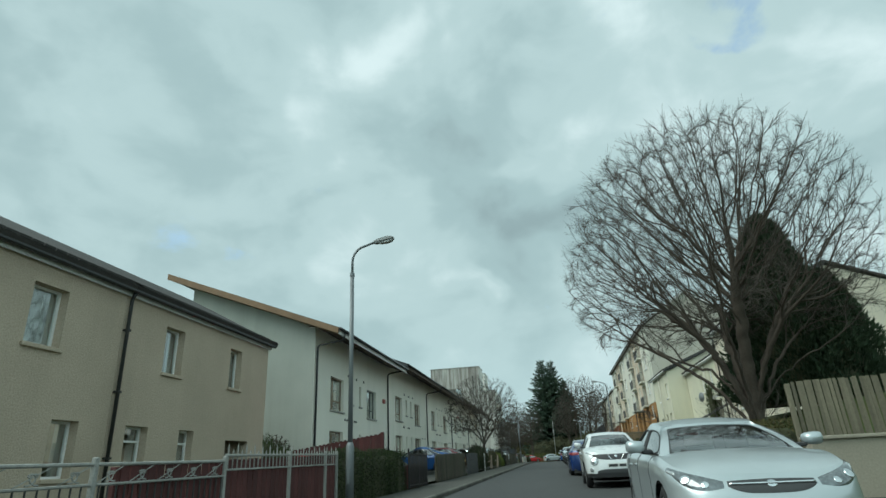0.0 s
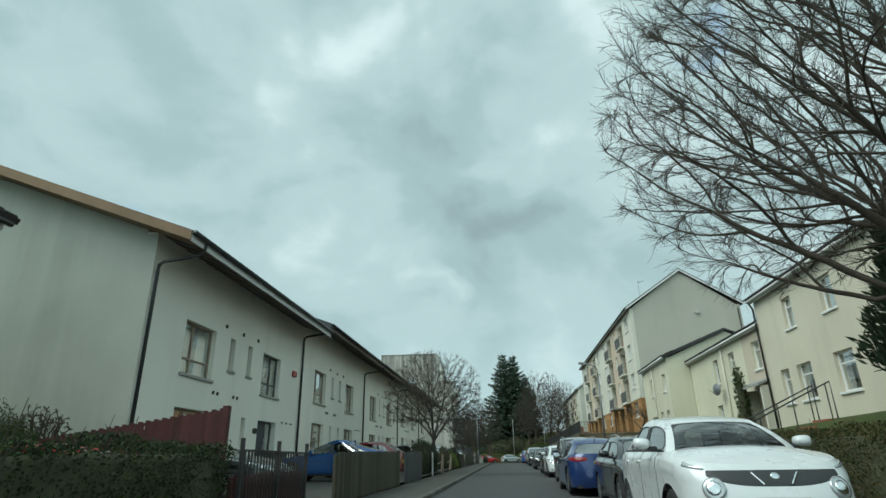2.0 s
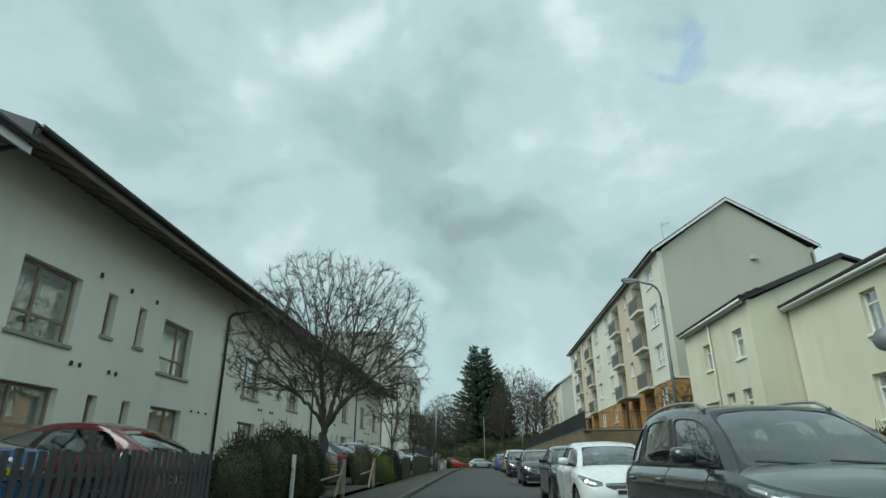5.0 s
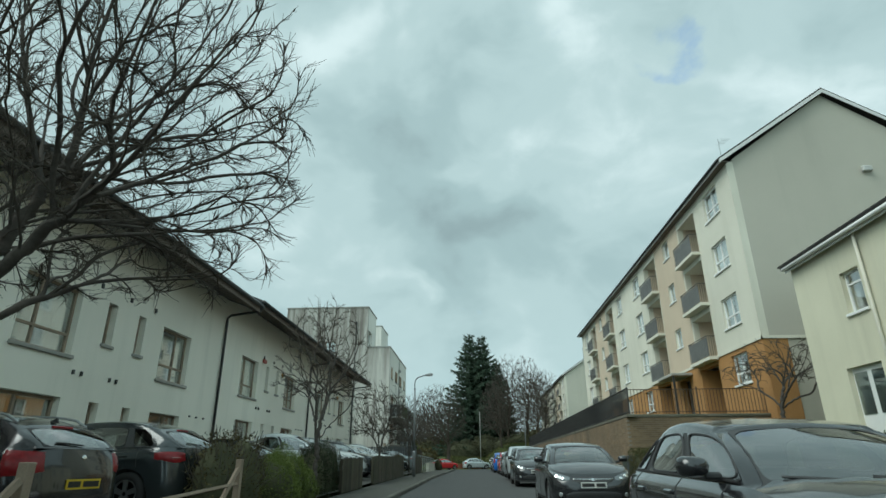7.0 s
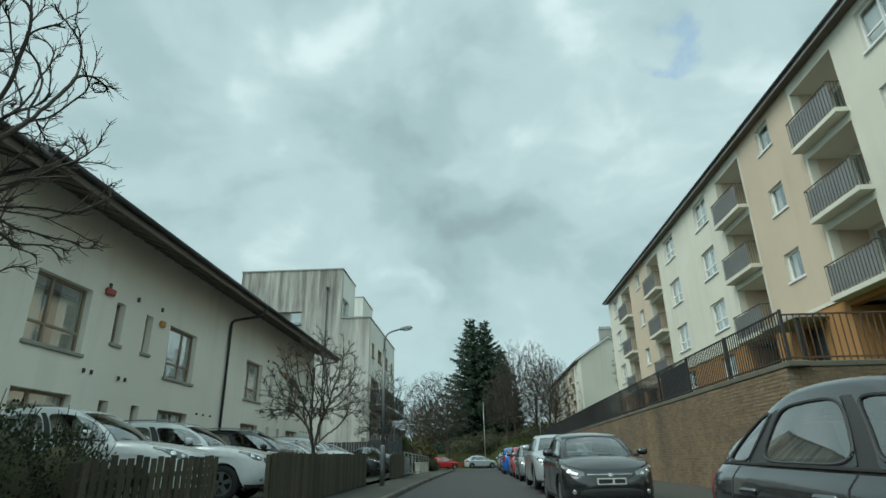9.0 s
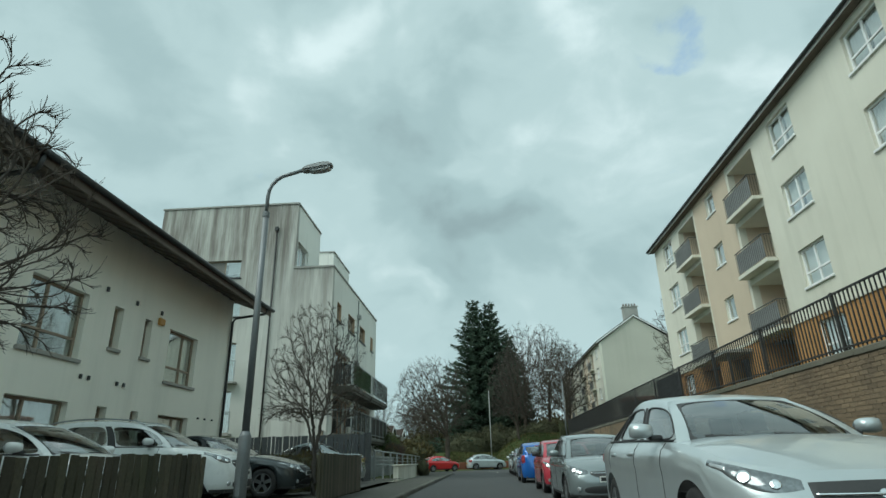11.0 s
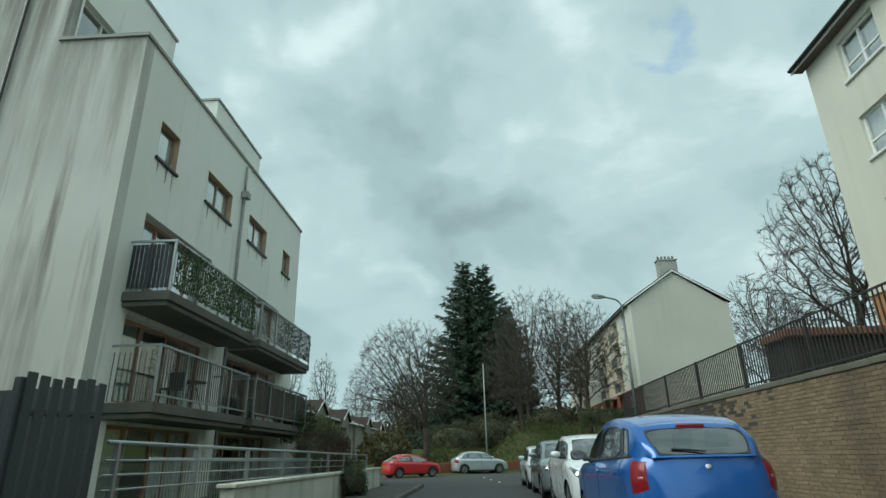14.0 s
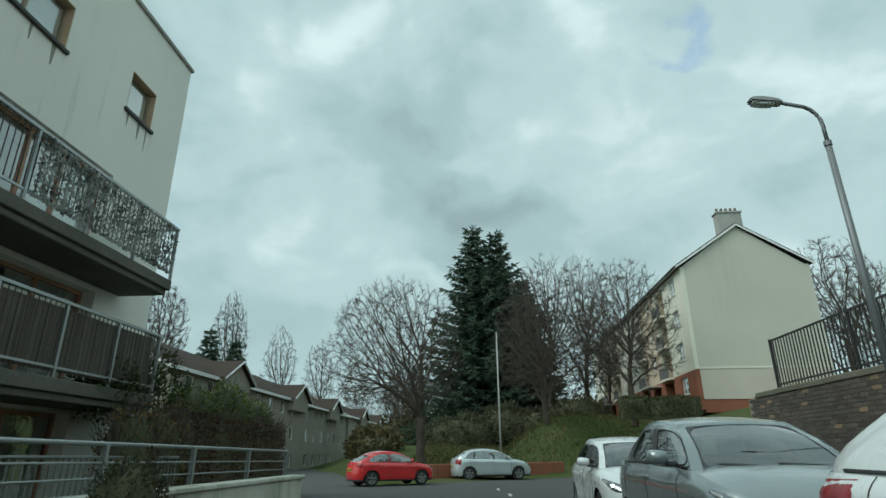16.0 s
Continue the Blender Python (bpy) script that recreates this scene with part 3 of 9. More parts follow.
xs = [-900, -400, -200, -120, -80, -60, -45, -35, -28, -24, -20, -16, -12, -10, -8.5, -7.5, -6.5, -5.9, -5.5, -5.3, -4.6, -3.9, -2, 0, 2, 3.2, 3.6, 4.2, 4.3, 4.46, 4.56, 5, 5.5, 6, 6.7, 7.4, 8, 8.7, 10, 12, 14, 17, 20, 24, 30, 40, 60, 90, 150, 300, 900]
ys = [-900, -300, -120, -60, -30] + [i * 3.0 for i in range(-6, 21)] + [62, 63.4, 63.6, 65.5, 65.7] + [66 + i * 3 for i in range(0, 15)] + [110.9, 111.1] + [112 + i * 1.5 for i in range(0, 30)] + [158, 163, 170, 180, 200, 230, 300, 400, 600, 1000, 2500]
bm = bmesh.new()
gv = [[bm.verts.new((x, y, ground_z(x, y) + 0.03 * noise.noise((x * 0.6, y * 0.6, 0)) * (abs(x) > 6))) for x in xs] for y in ys]
for j in range(len(ys) - 1):
    for i in range(len(xs) - 1):
        bm.faces.new((gv[j][i], gv[j][i + 1], gv[j + 1][i + 1], gv[j + 1][i]))
tagged(part("ground", bm, M["grass"], smooth=True), "rough grass and garden ground beside the street", "ground", kind="structure")


def strip(name, x0, x1, y0, y1, lift, material, label, category, step=2.0, cols=3):
    """A paved strip that follows the road's fall."""
    bm = bmesh.new()
    n = max(1, int((y1 - y0) / step))
    rows = [[bm.verts.new((x0 + (x1 - x0) * c / cols, y0 + (y1 - y0) * i / n, road_z(y0 + (y1 - y0) * i / n) + lift)) for c in range(cols + 1)] for i in range(n + 1)]
    for a, b in zip(rows, rows[1:]):
        for c in range(cols):
            bm.faces.new((a[c], a[c + 1], b[c + 1], b[c]))
    return tagged(part(name, bm, material), label, category, kind="structure")


def poly_sheet(name, pts, lift, material, label, category):
    bm = bmesh.new()
    f = bm.faces.new([bm.verts.new((x, y, road_z(y) + lift)) for x, y in pts])
    bmesh.ops.triangulate(bm, faces=[f])
    bmesh.ops.recalc_face_normals(bm, faces=bm.faces[:])
    return tagged(part(name, bm, material), label, category, kind="structure")


strip("road", KERB_L, KERB_R, -60, 108, 0.0, M["asphalt"], "worn grey asphalt street rising gently", "road", cols=8)
poly_sheet("road", [(KERB_L, 108), (KERB_R, 108), (2.6, 114), (3.6, 120), (4.0, 126), (3.4, 130.2), (2.2, 129.6), (-6.2, 122.4), (-8.0, 126), (-16, 152), (-24, 150), (-13, 122), (-10.5, 117.5), (-7.5, 115), (-4.9, 112.6), (-4.1, 110.6)],
           0.0, M["asphalt"], "worn grey asphalt at the bend in the street", "road")
strip("pavement", KERB_L - 1.62, KERB_L - 0.125, -60, 111, 0.115, M["footway"], "patched dark tarmac footway with a stone kerb", "pavement")
strip("pavement", KERB_R + 0.125, 4.42, -60, 112, 0.115, M["footway"], "dark tarmac footway beside the parked cars", "pavement")
strip("forecourt", -11.2, -5.42, 24, 95, 0.21, M["footway"], "tarmac parking bays before the white houses", "forecourt")


def kerb_mesh():
    bm = bmesh.new()
    slab(bm, [(-0.062, -0.1), (0.062, -0.1), (0.062, 0.085), (0.04, 0.118), (-0.062, 0.12)], -0.448, 0.448, "y")
    me = bpy.data.meshes.new("kerb_stone")
    bm.to_mesh(me)
    bm.free()
    me.materials.append(M["kerb"])
    return me


def stick(name, parent, at, me):
    ob = new(name, me)
    ob.parent = parent
    ob.matrix_basis = pose(*at)
    return ob


# ---- tan harled terrace ----
def tan_house(y0, y1, wins, lows, door):
    h = thing("terraced_house", "two-storey tan harled terraced house with a dark tiled roof", "house", "tan terrace")
    F = Face("x", -10.85, 1)
    top, base = 5.62, 0.2
    holes = [(a, b, 3.83, 5.1) for a, b in wins] + [(a, b, 1.22, 2.39) for a, b in lows] + ([(door[0], door[1], base, 2.2)] if door else [])
    part("wall", holed_wall(F, y0, y1, base, top, holes, 0.3), M["harling"], h)
    for yy in (y0, y1):
        d = 0.3 if yy == y1 else -0.3
        bm = slab(bmesh.new(), [(-11.15, base), (-18.2, base), (-18.2, top), (-14.5, top + 2.0), (-11.15, top)], yy - max(d, 0), yy + max(-d, 0), "y")
        part("end_wall", bm, M["harling"], h)
    part("back_wall", boxes((-18.2, -17.9, y0 + 0.3, y1 - 0.3, base, top)), M["harling"], h)
    for a, b in wins:
        window(F, a, b, 3.83, 5.1, h, M["white_upvc"], bars=(), depth=0.21, w=0.055, sill=M["harling"], curtain=1.0 if b - a > 0.87 else 0.3)
    for a, b in lows:
        window(F, a, b, 1.22, 2.39, h, M["white_upvc"], bars=(), rows=((0, 0.7),) if a > 14 else (), depth=0.21, w=0.055, sill=M["harling"], curtain=0.3)
    if door:
        part("door", boxes((-11.75, -11.69, door[0], door[1], base + 0.1, 2.2)), M["door_dark"], h)
        for q in (door[0] - 0.1, door[1]):
            part("porch_side", boxes((-11.69, -11.155, q, q + 0.1, base, 2.2)), M["harling"], h)
    # roof plane, gutter, fascia
    bm = slab(bmesh.new(), [(-10.62, top + 0.02), (-14.5, top + 2.15), (-18.5, top - 0.05), (-18.5, top + 0.06), (-14.5, top + 2.27), (-10.56, top + 0.13)], y0 - 0.12 * (door is None), y1 + 0.22 * (door is not None), "y")
    part("roof", bm, M["tile_dark"], h)
    bm = bmesh.new()
    n = int((y1 - y0) / 0.3)
    for i in range(n + 1):
        yy = y0 + (y1 - y0) * i / n
        for row in range(2):
            x = -10.56 - 0.32 * row
            z = top + 0.14 + 0.176 * row
            box(bm, x - 0.34, x, yy - 0.135, yy + 0.135, z - 0.0, z + 0.03)
    part("eaves_tiles", bm, M["tile_dark"], h, "dark interlocking roof tiles")
    part("fascia", boxes((-10.80, -10.77, y0, y1 + 0.1 * (door is not None), top - 0.12, top + 0.02)), M["fascia_white"], h, "white fascia board")
    bm = tube(bmesh.new(), [(-10.66, y0, top + 0.01), (-10.66, y1 + 0.15 * (door is not None), top + 0.01)], 0.06, 8)
    part("gutter", bm, M["black_pipe"], h, "black gutter")
    return h


tan_house(1.2, 14.35, [(4.2, 5.1), (8.0, 8.85), (11.7, 12.6)], [(5.0, 5.8), (10.0, 10.8), (12.77, 13.5)], None)
h = tan_house(14.36, 21.95, [(16.03, 16.86), (19.37, 20.1)], [(14.97, 15.79), (17.09, 17.78)], (19.5, 20.9))
pipe("downpipe", [(-10.66, 14.42, 5.62), (-10.72, 14.42, 5.5), (-10.76, 14.42, 5.38), (-10.76, 14.42, 0.25)], 0.045, M["black_pipe"], h)
for zz in (1.6, 3.1, 4.6):
    part("pipe_collar", boxes((-10.85, -10.70, 14.36, 14.48, zz, zz + 0.05)), M["black_pipe"], h)


# ---- white rendered terrace with a single-pitch roof ----
WF = Face("x", -11.25, 1)
UNIT, U0 = 12.16, 27.3
EAVE_X, BACK_X = -9.85, -19.1


def vent(face, u, z, parent, w=0.09, h=0.13):
    bm = bmesh.new()
    face.box(bm, u - w / 2, u + w / 2, z - h / 2, z + h / 2, -0.05, -0.002)
    part("vent", bevel(bm, 0.01), M["black_pipe"], parent, "small dark wall vent")


def white_unit(i, dz, eave, style):
    y0, y1 = U0 + UNIT * i, U0 + UNIT * (i + 1)
    h = thing("terraced_house", "white rendered two-storey house with deep dark eaves", "house", "white terrace")
    base = road_z(y0) + 0.2
    big, nar = [(2.05, 3.95), (7.85, 9.68)], [(5.0, 5.4), (6.45, 6.83)]
    wall_top = eave + 0.28
    t2, t1 = 5.60 + dz, 2.99 + dz
    ups = [(y0 + a, y0 + b, t2 - 1.62, t2) for a, b in big] + [(y0 + a, y0 + b, t2 - 1.12, t2) for a, b in nar]
    lows = [(y0 + 2.05, y0 + 3.95, t1 - 1.2, t1), (y0 + 5.0, y0 + 5.4, t1 - 1.1, t1), (y0 + 6.45, y0 + 6.83, t1 - 1.1, t1)]
    door_side = i in (0,)
    if door_side:
        door = (y0 + 7.9, y0 + 9.7, base, t1)
        holes = ups + lows + [door]
    else:
        lows.append((y0 + 7.85, y0 + 9.68, t1 - 1.2, t1))
        holes = ups + lows
    part("wall", holed_wall(WF, y0, y1, base, wall_top, holes, 0.35), M["render_white"], h)
    fm = M["grey_frame"] if style == "grey" else M["wood_frame"]
    for n, (a, b, c, d) in enumerate(ups + lows):
        wide = b - a > 1
        mat_ = M["grey_frame"] if (style == "grey" and n % 2) or style == "dark" else M["wood_frame"]
        if wide:
            window(WF, a, b, c, d, h, mat_, bars=(0.62,) if n % 2 else (0.38,), rows=((0, 0.3), (1, 0.3)), depth=0.16, w=0.065, sill=M["concrete"], curtain=1.0 if (n + i) % 3 else 0.36)
        else:
            window(WF, a, b, c, d, h, mat_, depth=0.18, w=0.05, sill=M["concrete"])
    if door_side:
        bm = bmesh.new()
        WF.box(bm, door[0], door[0] + 1.12, base + 0.12, t1, 0.2, 0.26)
        dr = part("door", bm, M["door_dark"], h, "dark grey front door")
        bm = bmesh.new()
        WF.box(bm, door[0] + 0.96, door[0] + 1.0, base + 0.9, base + 1.75, 0.12, 0.17)
        part("handle", bm, M["steel"], dr, "long steel bar handle")
        window(WF, door[0] + 1.14, door[1], base + 0.12, t1, h, M["grey_frame"], depth=0.2, sill=None)
        bm = bmesh.new()
        WF.box(bm, door[0], door[1], base - 0.05, base + 0.11, -0.35, 0.3)
        part("step", bm, M["concrete"], h)
        bm = bmesh.new()
        WF.box(bm, y0 + 7.45, y0 + 7.57, base + 1.85, base + 2.05, -0.16, -0.005)
        part("wall_lamp", bevel(bm, 0.03), M["black_metal"], h, "small black wall lamp")
    # soffit and roof: one plane rising to the back
    rise = (10.95 - 7.36) / (EAVE_X - BACK_X)
    zb = eave + (EAVE_X - BACK_X) * rise
    over0, over1 = (0.62 if i == 0 else 0.0), (0.45 if i == 4 else 0.0)
    bm = slab(bmesh.new(), [(EAVE_X, eave), (BACK_X, zb), (BACK_X, zb - 0.06), (EAVE_X + 0.0, eave - 0.05)], y0 - over0, y1 + over1, "y")
    part("roof", bm, M["roof_metal"], h, "dark sheet roof")
    bm = slab(bmesh.new(), [(EAVE_X - 0.06, eave - 0.075), (BACK_X + 0.06, zb - 0.085), (BACK_X + 0.06, zb - 0.26), (EAVE_X - 0.06, eave - 0.25)], y0 - over0 + 0.05, y1 + over1 - 0.05 * (i == 4), "y")
    part("soffit", bm, M["soffit"], h, "dark brown timber soffit")
    prof = [(EAVE_X - 0.08, eave - 0.26), (-11.24, eave - 0.26 + 1.36 * rise), (-11.24, eave - 0.285 + 1.36 * rise), (EAVE_X - 0.08, eave - 0.285)]
    first = None
    for k in range(int(UNIT / 0.6)):
        if first is None:
            first = part("rafter_tail", slab(bmesh.new(), prof, -0.025, 0.025, "y"), M["soffit"], h)
            r_ob = first
        else:
            r_ob = new("rafter_tail", first.data)
            r_ob.parent = h
        r_ob.location = (0, y0 + 0.3 + k * 0.6, 0)
    white = i == 0
    part("fascia", boxes((EAVE_X - 0.055, EAVE_X - 0.02, y0 - over0, y1 + over1, eave - 0.30, eave - 0.06)), M["fascia_white"] if white else M["soffit"], h, "white eaves board" if white else "dark eaves board")
    gut = tube(bmesh.new(), [(EAVE_X + 0.06, y0 - over0, eave - 0.07), (EAVE_X + 0.06, y1 + over1, eave - 0.07)], 0.075, 8)
    part("gutter", gut, M["black_pipe"], h, "dark metal gutter", smooth=True)
    # downpipe at the unit's start, with its swan neck under the eaves
    yy = y0 + 0.1 if i == 0 else y0 - 0.02
    pts = [(EAVE_X + 0.03, yy, eave - 0.12), (EAVE_X - 0.02, yy, eave - 0.40), (EAVE_X - 0.10, yy, eave - 0.46), (-11.05, yy, eave - 0.60), (-11.16, yy, eave - 0.70), (-11.17, yy, eave - 0.85), (-11.17, yy, base - 0.1)]
    pipe("downpipe", pts, 0.05, M["black_pipe"], h)
    for u, z in ((y0 + 4.55, t2 + 0.32), (y0 + 5.9, t2 + 0.3), (y0 + 7.2, t2 + 0.33)):
        vent(WF, u, z, h)
    for u in (5.05, 5.35, 6.5, 6.8):
        vent(WF, y0 + u - 0.9, t1 + 0.62, h, 0.08, 0.11)
    for u in (10.3, 10.8, 11.35):
        vent(WF, y0 + u, t1 + 0.05, h, 0.09, 0.06)
    return h, eave, zb


SECT = [(0.0, 7.36), (0.30, 7.72), (0.30, 7.72), (0.55, 7.93), (0.55, 7.93)]
STYLE = ["grey", "wood", "wood", "wood", "wood"]
white_houses = []
for i, ((dz, ev), st) in enumerate(zip(SECT, STYLE)):
    white_houses.append(white_unit(i, dz, ev, st))
# gable at the near end, with the timber verge
h, ev, zb = white_houses[0]
part("gable_wall", slab(bmesh.new(), [(-11.6, 0.3), (-17.95, 0.3), (-17.95, 10.2), (-11.6, 7.74)], 27.3, 27.65, "y"), M["render_gable"], h, "streaked pale gable wall with shade in its colour")
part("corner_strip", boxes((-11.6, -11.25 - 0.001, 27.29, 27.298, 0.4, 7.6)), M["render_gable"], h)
part("verge_board", slab(bmesh.new(), [(EAVE_X - 0.02, ev - 0.29), (BACK_X, zb - 0.31), (BACK_X, zb + 0.0), (EAVE_X - 0.02, ev - 0.02)], 26.63, 26.675, "y"), M["verge_wood"], h, "orange-brown timber verge board")
part("verge_soffit", slab(bmesh.new(), [(EAVE_X - 0.06, ev - 0.262), (BACK_X + 0.05, zb - 0.272), (BACK_X + 0.05, zb - 0.29), (EAVE_X - 0.06, ev - 0.28)], 26.68, 27.3, "y"), M["verge_wood"], h)
h, ev, zb = white_houses[4]
ye = U0 + UNIT * 5
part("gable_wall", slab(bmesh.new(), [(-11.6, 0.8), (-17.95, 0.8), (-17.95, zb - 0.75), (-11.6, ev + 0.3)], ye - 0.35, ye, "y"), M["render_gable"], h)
pipe("downpipe", [(EAVE_X + 0.03, ye - 0.1, ev - 0.1), (EAVE_X - 0.05, ye - 0.1, ev - 0.32), (-11.05, ye - 0.1, ev - 0.45), (-11.17, ye - 0.1, ev - 0.6), (-11.17, ye - 0.1, 1.0)], 0.05, M["black_pipe"], h)
for i, (h, ev, zb) in enumerate(white_houses):
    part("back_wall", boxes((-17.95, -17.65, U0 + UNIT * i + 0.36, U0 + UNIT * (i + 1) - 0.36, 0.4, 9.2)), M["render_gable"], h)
    # step walls where the roof rises
    if i in (1, 3):
        y0 = U0 + UNIT * i
        part("roof_step", slab(bmesh.new(), [(EAVE_X, ev), (BACK_X, zb), (BACK_X, zb - 0.5), (EAVE_X, ev - 0.5)], y0 - 0.11, y0 - 0.004, "y"), M["roof_metal"], h)
h = white_houses[0][0]
bm = bmesh.new()
WF.box(bm, 38.35, 38.75, 5.1, 5.35, -0.12, -0.002)
part("alarm_box", bevel(bm, 0.03), M["red_plastic"], h, "faded red alarm box")
h = white_houses[3][0]
bm = bmesh.new()
WF.box(bm, 68.15, 68.5, 6.2, 6.38, -0.12, -0.002)
part("alarm_box", bevel(bm, 0.03), M["red_plastic"], h, "faded red alarm box")
bm = bmesh.new()
WF.box(bm, 70.95, 71.2, 5.95, 6.15, -0.1, -0.002)
part("alarm_box", bevel(bm, 0.03), M["amber"], h, "amber alarm box")
h = white_houses[4][0]
bm = bmesh.new()
WF.box(bm, 83.0, 83.3, 6.1, 6.32, -0.1, -0.002)
part("alarm_box", bevel(bm, 0.03), M["amber"], h, "amber alarm box")


# ---- stained white flats ----
M["screen_wood"] = mat("grey_brown_screen_slats", (0.15, 0.125, 0.10), (0.09, 0.075, 0.06), 0.85, fine=28, coarse=1.0, bump=0.3, amount=0.7, rand=0.2)


M["terracotta"] = mat("red_brown_timber_frame", (0.40, 0.24, 0.155), (0.29, 0.165, 0.11), 0.7, fine=30, coarse=2.0, bump=0.2, amount=0.6)
M["leaf_mix"] = mat("black_and_white_leaves", (0.05, 0.055, 0.05), (0.04, 0.045, 0.04), 0.7, fine=17, coarse=3.0, bump=0.0, amount=0.9, blotch=(0.5, 0.52, 0.48))
M["balcony_slab"] = mat("weathered_balcony_slab", (0.162, 0.151, 0.132), (0.088, 0.081, 0.070), 0.9, fine=25, coarse=0.8, bump=0.3, amount=0.7, blotch=(0.05, 0.055, 0.035))
M["tan_timber"] = mat("tan_timber_lining", (0.50, 0.36, 0.235), (0.36, 0.25, 0.16), 0.75, fine=30, coarse=2.0, bump=0.2, amount=0.6)
M["algae"] = mat("dark_algae", (0.20, 0.195, 0.16), (0.38, 0.37, 0.325), 0.95, fine=30, coarse=6.0, bump=0.1, amount=0.9)
M["blind_brown"] = mat("brown_timber_blind", (0.19, 0.125, 0.075), (0.12, 0.078, 0.048), 0.7, fine=30, coarse=2.0, bump=0.2, amount=0.6)


def flats():
    h = thing("apartment_building", "stained white rendered flats with balconies and a set-back top storey", "apartment building")
    base = 1.0
    FS, FE, FP = Face("y", 96.4, -1), Face("x", -9.5, 1), Face("x", -11.76, 1)
    s_holes = [(-18.1, -14.85, 12.02, 13.05), (-18.0, -14.65, 9.75, 10.65), (-17.9, -14.65, 6.2, 8.3), (-17.9, -14.65, 3.6, 5.75)]
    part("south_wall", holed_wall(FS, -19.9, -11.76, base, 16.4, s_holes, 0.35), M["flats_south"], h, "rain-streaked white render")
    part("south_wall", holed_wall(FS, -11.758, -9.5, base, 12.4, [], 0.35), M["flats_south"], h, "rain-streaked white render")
    for n, (a, b, c, d) in enumerate(s_holes):
        win = window(FS, a, b, c, d, h, M["wood_frame"], bars=(0.3, 0.7), depth=0.15, sill=M["black_pipe"])
        bm = bmesh.new()
        FS.box(bm, lerp(a, b, 0.04 if n > 1 else 0.31), lerp(a, b, 0.69), c + 0.06, d - 0.06, 0.165, 0.176)
        # top window: a flat dark sheet gives the shade of its middle recess
        blind = part("blind", bm, M["blind_brown"] if n else M["room"], win, "brown slatted blind" if n else "plain dark sheet for the shaded recess")
        for q in range(int((d - c - 0.1) / 0.12) if n else 0):
            bm = bmesh.new()
            FS.box(bm, lerp(a, b, 0.04 if n > 1 else 0.31), lerp(a, b, 0.69), c + 0.08 + q * 0.12, c + 0.17 + q * 0.12, 0.15, 0.164)
            part("slat", bm, M["blind_brown"], blind)
        bm = bmesh.new()
        FS.box(bm, lerp(a, b, 0.71), b - 0.05, c + 0.05, d - 0.05, 0.5, 0.51)
        part("curtain", bm, M["curtain"], win)
    for z in (6.2, 3.6):
        bm = bmesh.new()
        FS.box(bm, -18.0, -14.4, z - 0.12, z - 0.002, -0.45, -0.003)
        bal = part("small_balcony", bm, M["concrete"], h)
        for k in range(34):
            bm = bmesh.new()
            FS.box(bm, -17.98 + k * 0.107, -17.968 + k * 0.107, z, z + 1.02, -0.43, -0.418)
            part("baluster", bm, M["steel"], bal)
        for u in (-17.98, -16.8, -15.6, -14.44):
            bm = bmesh.new()
            FS.box(bm, u, u + 0.04, z, z + 1.05, -0.45, -0.41)
            part("post", bm, M["steel"], bal)
        bm = bmesh.new()
        FS.box(bm, -18.0, -14.4, z + 1.03, z + 1.07, -0.45, -0.40)
        part("top_rail", bm, M["steel"], bal)
    tops = [(97.6, 98.58, 9.65, 10.72), (100.37, 102.2, 9.7, 10.72), (103.73, 105.55, 9.72, 10.73), (107.52, 108.5, 9.75, 10.75)]
    doors = [(97.6, 101.3, 6.0, 8.08), (103.2, 107.6, 6.0, 8.05), (97.5, 101.8, 3.55, 5.5), (102.9, 107.8, 3.55, 5.5), (97.5, 101.8, 1.2, 3.1), (102.9, 107.8, 1.2, 3.1)]
    part("east_wall", holed_wall(FE, 96.752, 109.75, base, 12.4, tops + doors, 0.35), M["render_flats"], h, "pale render with algae below the sills")
    for n, (a, b, c, d) in enumerate(tops):
        window(FE, a, b, c, d, h, M["wood_frame"], bars=(0.5,) if b - a > 1.2 else (), depth=0.14, sill=M["black_pipe"])
        bm = bmesh.new()
        FE.box(bm, a + 0.05, b - 0.05, c + 0.05, d - 0.05, 0.212, 0.222)
        part("roller_blind", bm, M["curtain"], h, "white blind drawn behind the pane")
        bm = bmesh.new()
        for u in (a + 0.001, b - 0.021):
            FE.box(bm, u, u + 0.02, c + 0.001, d - 0.022, 0.004, 0.139)
        FE.box(bm, a + 0.001, b - 0.001, d - 0.021, d - 0.001, 0.004, 0.139)
        part("window_lining", bm, M["tan_timber"], h, "tan timber lining of the reveal")
        for q in range(3):
            u, w_ = lerp(a, b, (0.12, 0.55, 0.86)[q]), (0.035, 0.055, 0.03)[(q + n) % 3]
            bm = bmesh.new()
            slab(bm, [(u - w_, c - 0.092), (u + w_, c - 0.092), (u + w_ * 0.6, c - 0.3 - 0.1 * q), (u, c - 0.42 - 0.12 * ((q + n) % 3)), (u - w_ * 0.7, c - 0.28)], -9.4995, -9.497, "x")
            part("algae_streak", bm, M["algae"], h, "dark algae run below the sill")
    for a, b, c, d in doors:
        window(FE, a, b, c, d, h, M["terracotta"], bars=(0.27, 0.55, 0.75), depth=0.28, w=0.08, sill=None, curtain=0.36)
    part("north_wall", boxes((-19.9, -9.855, 109.4, 109.745, base, 12.4)), M["render_flats"], h)
    part("west_wall", boxes((-19.9, -19.55, 96.76, 109.39, base, 16.3)), M["render_flats"], h)
    part("flat_roof", boxes((-19.5, -9.86, 96.76, 109.39, 12.1, 12.3)), M["roof_metal"], h)
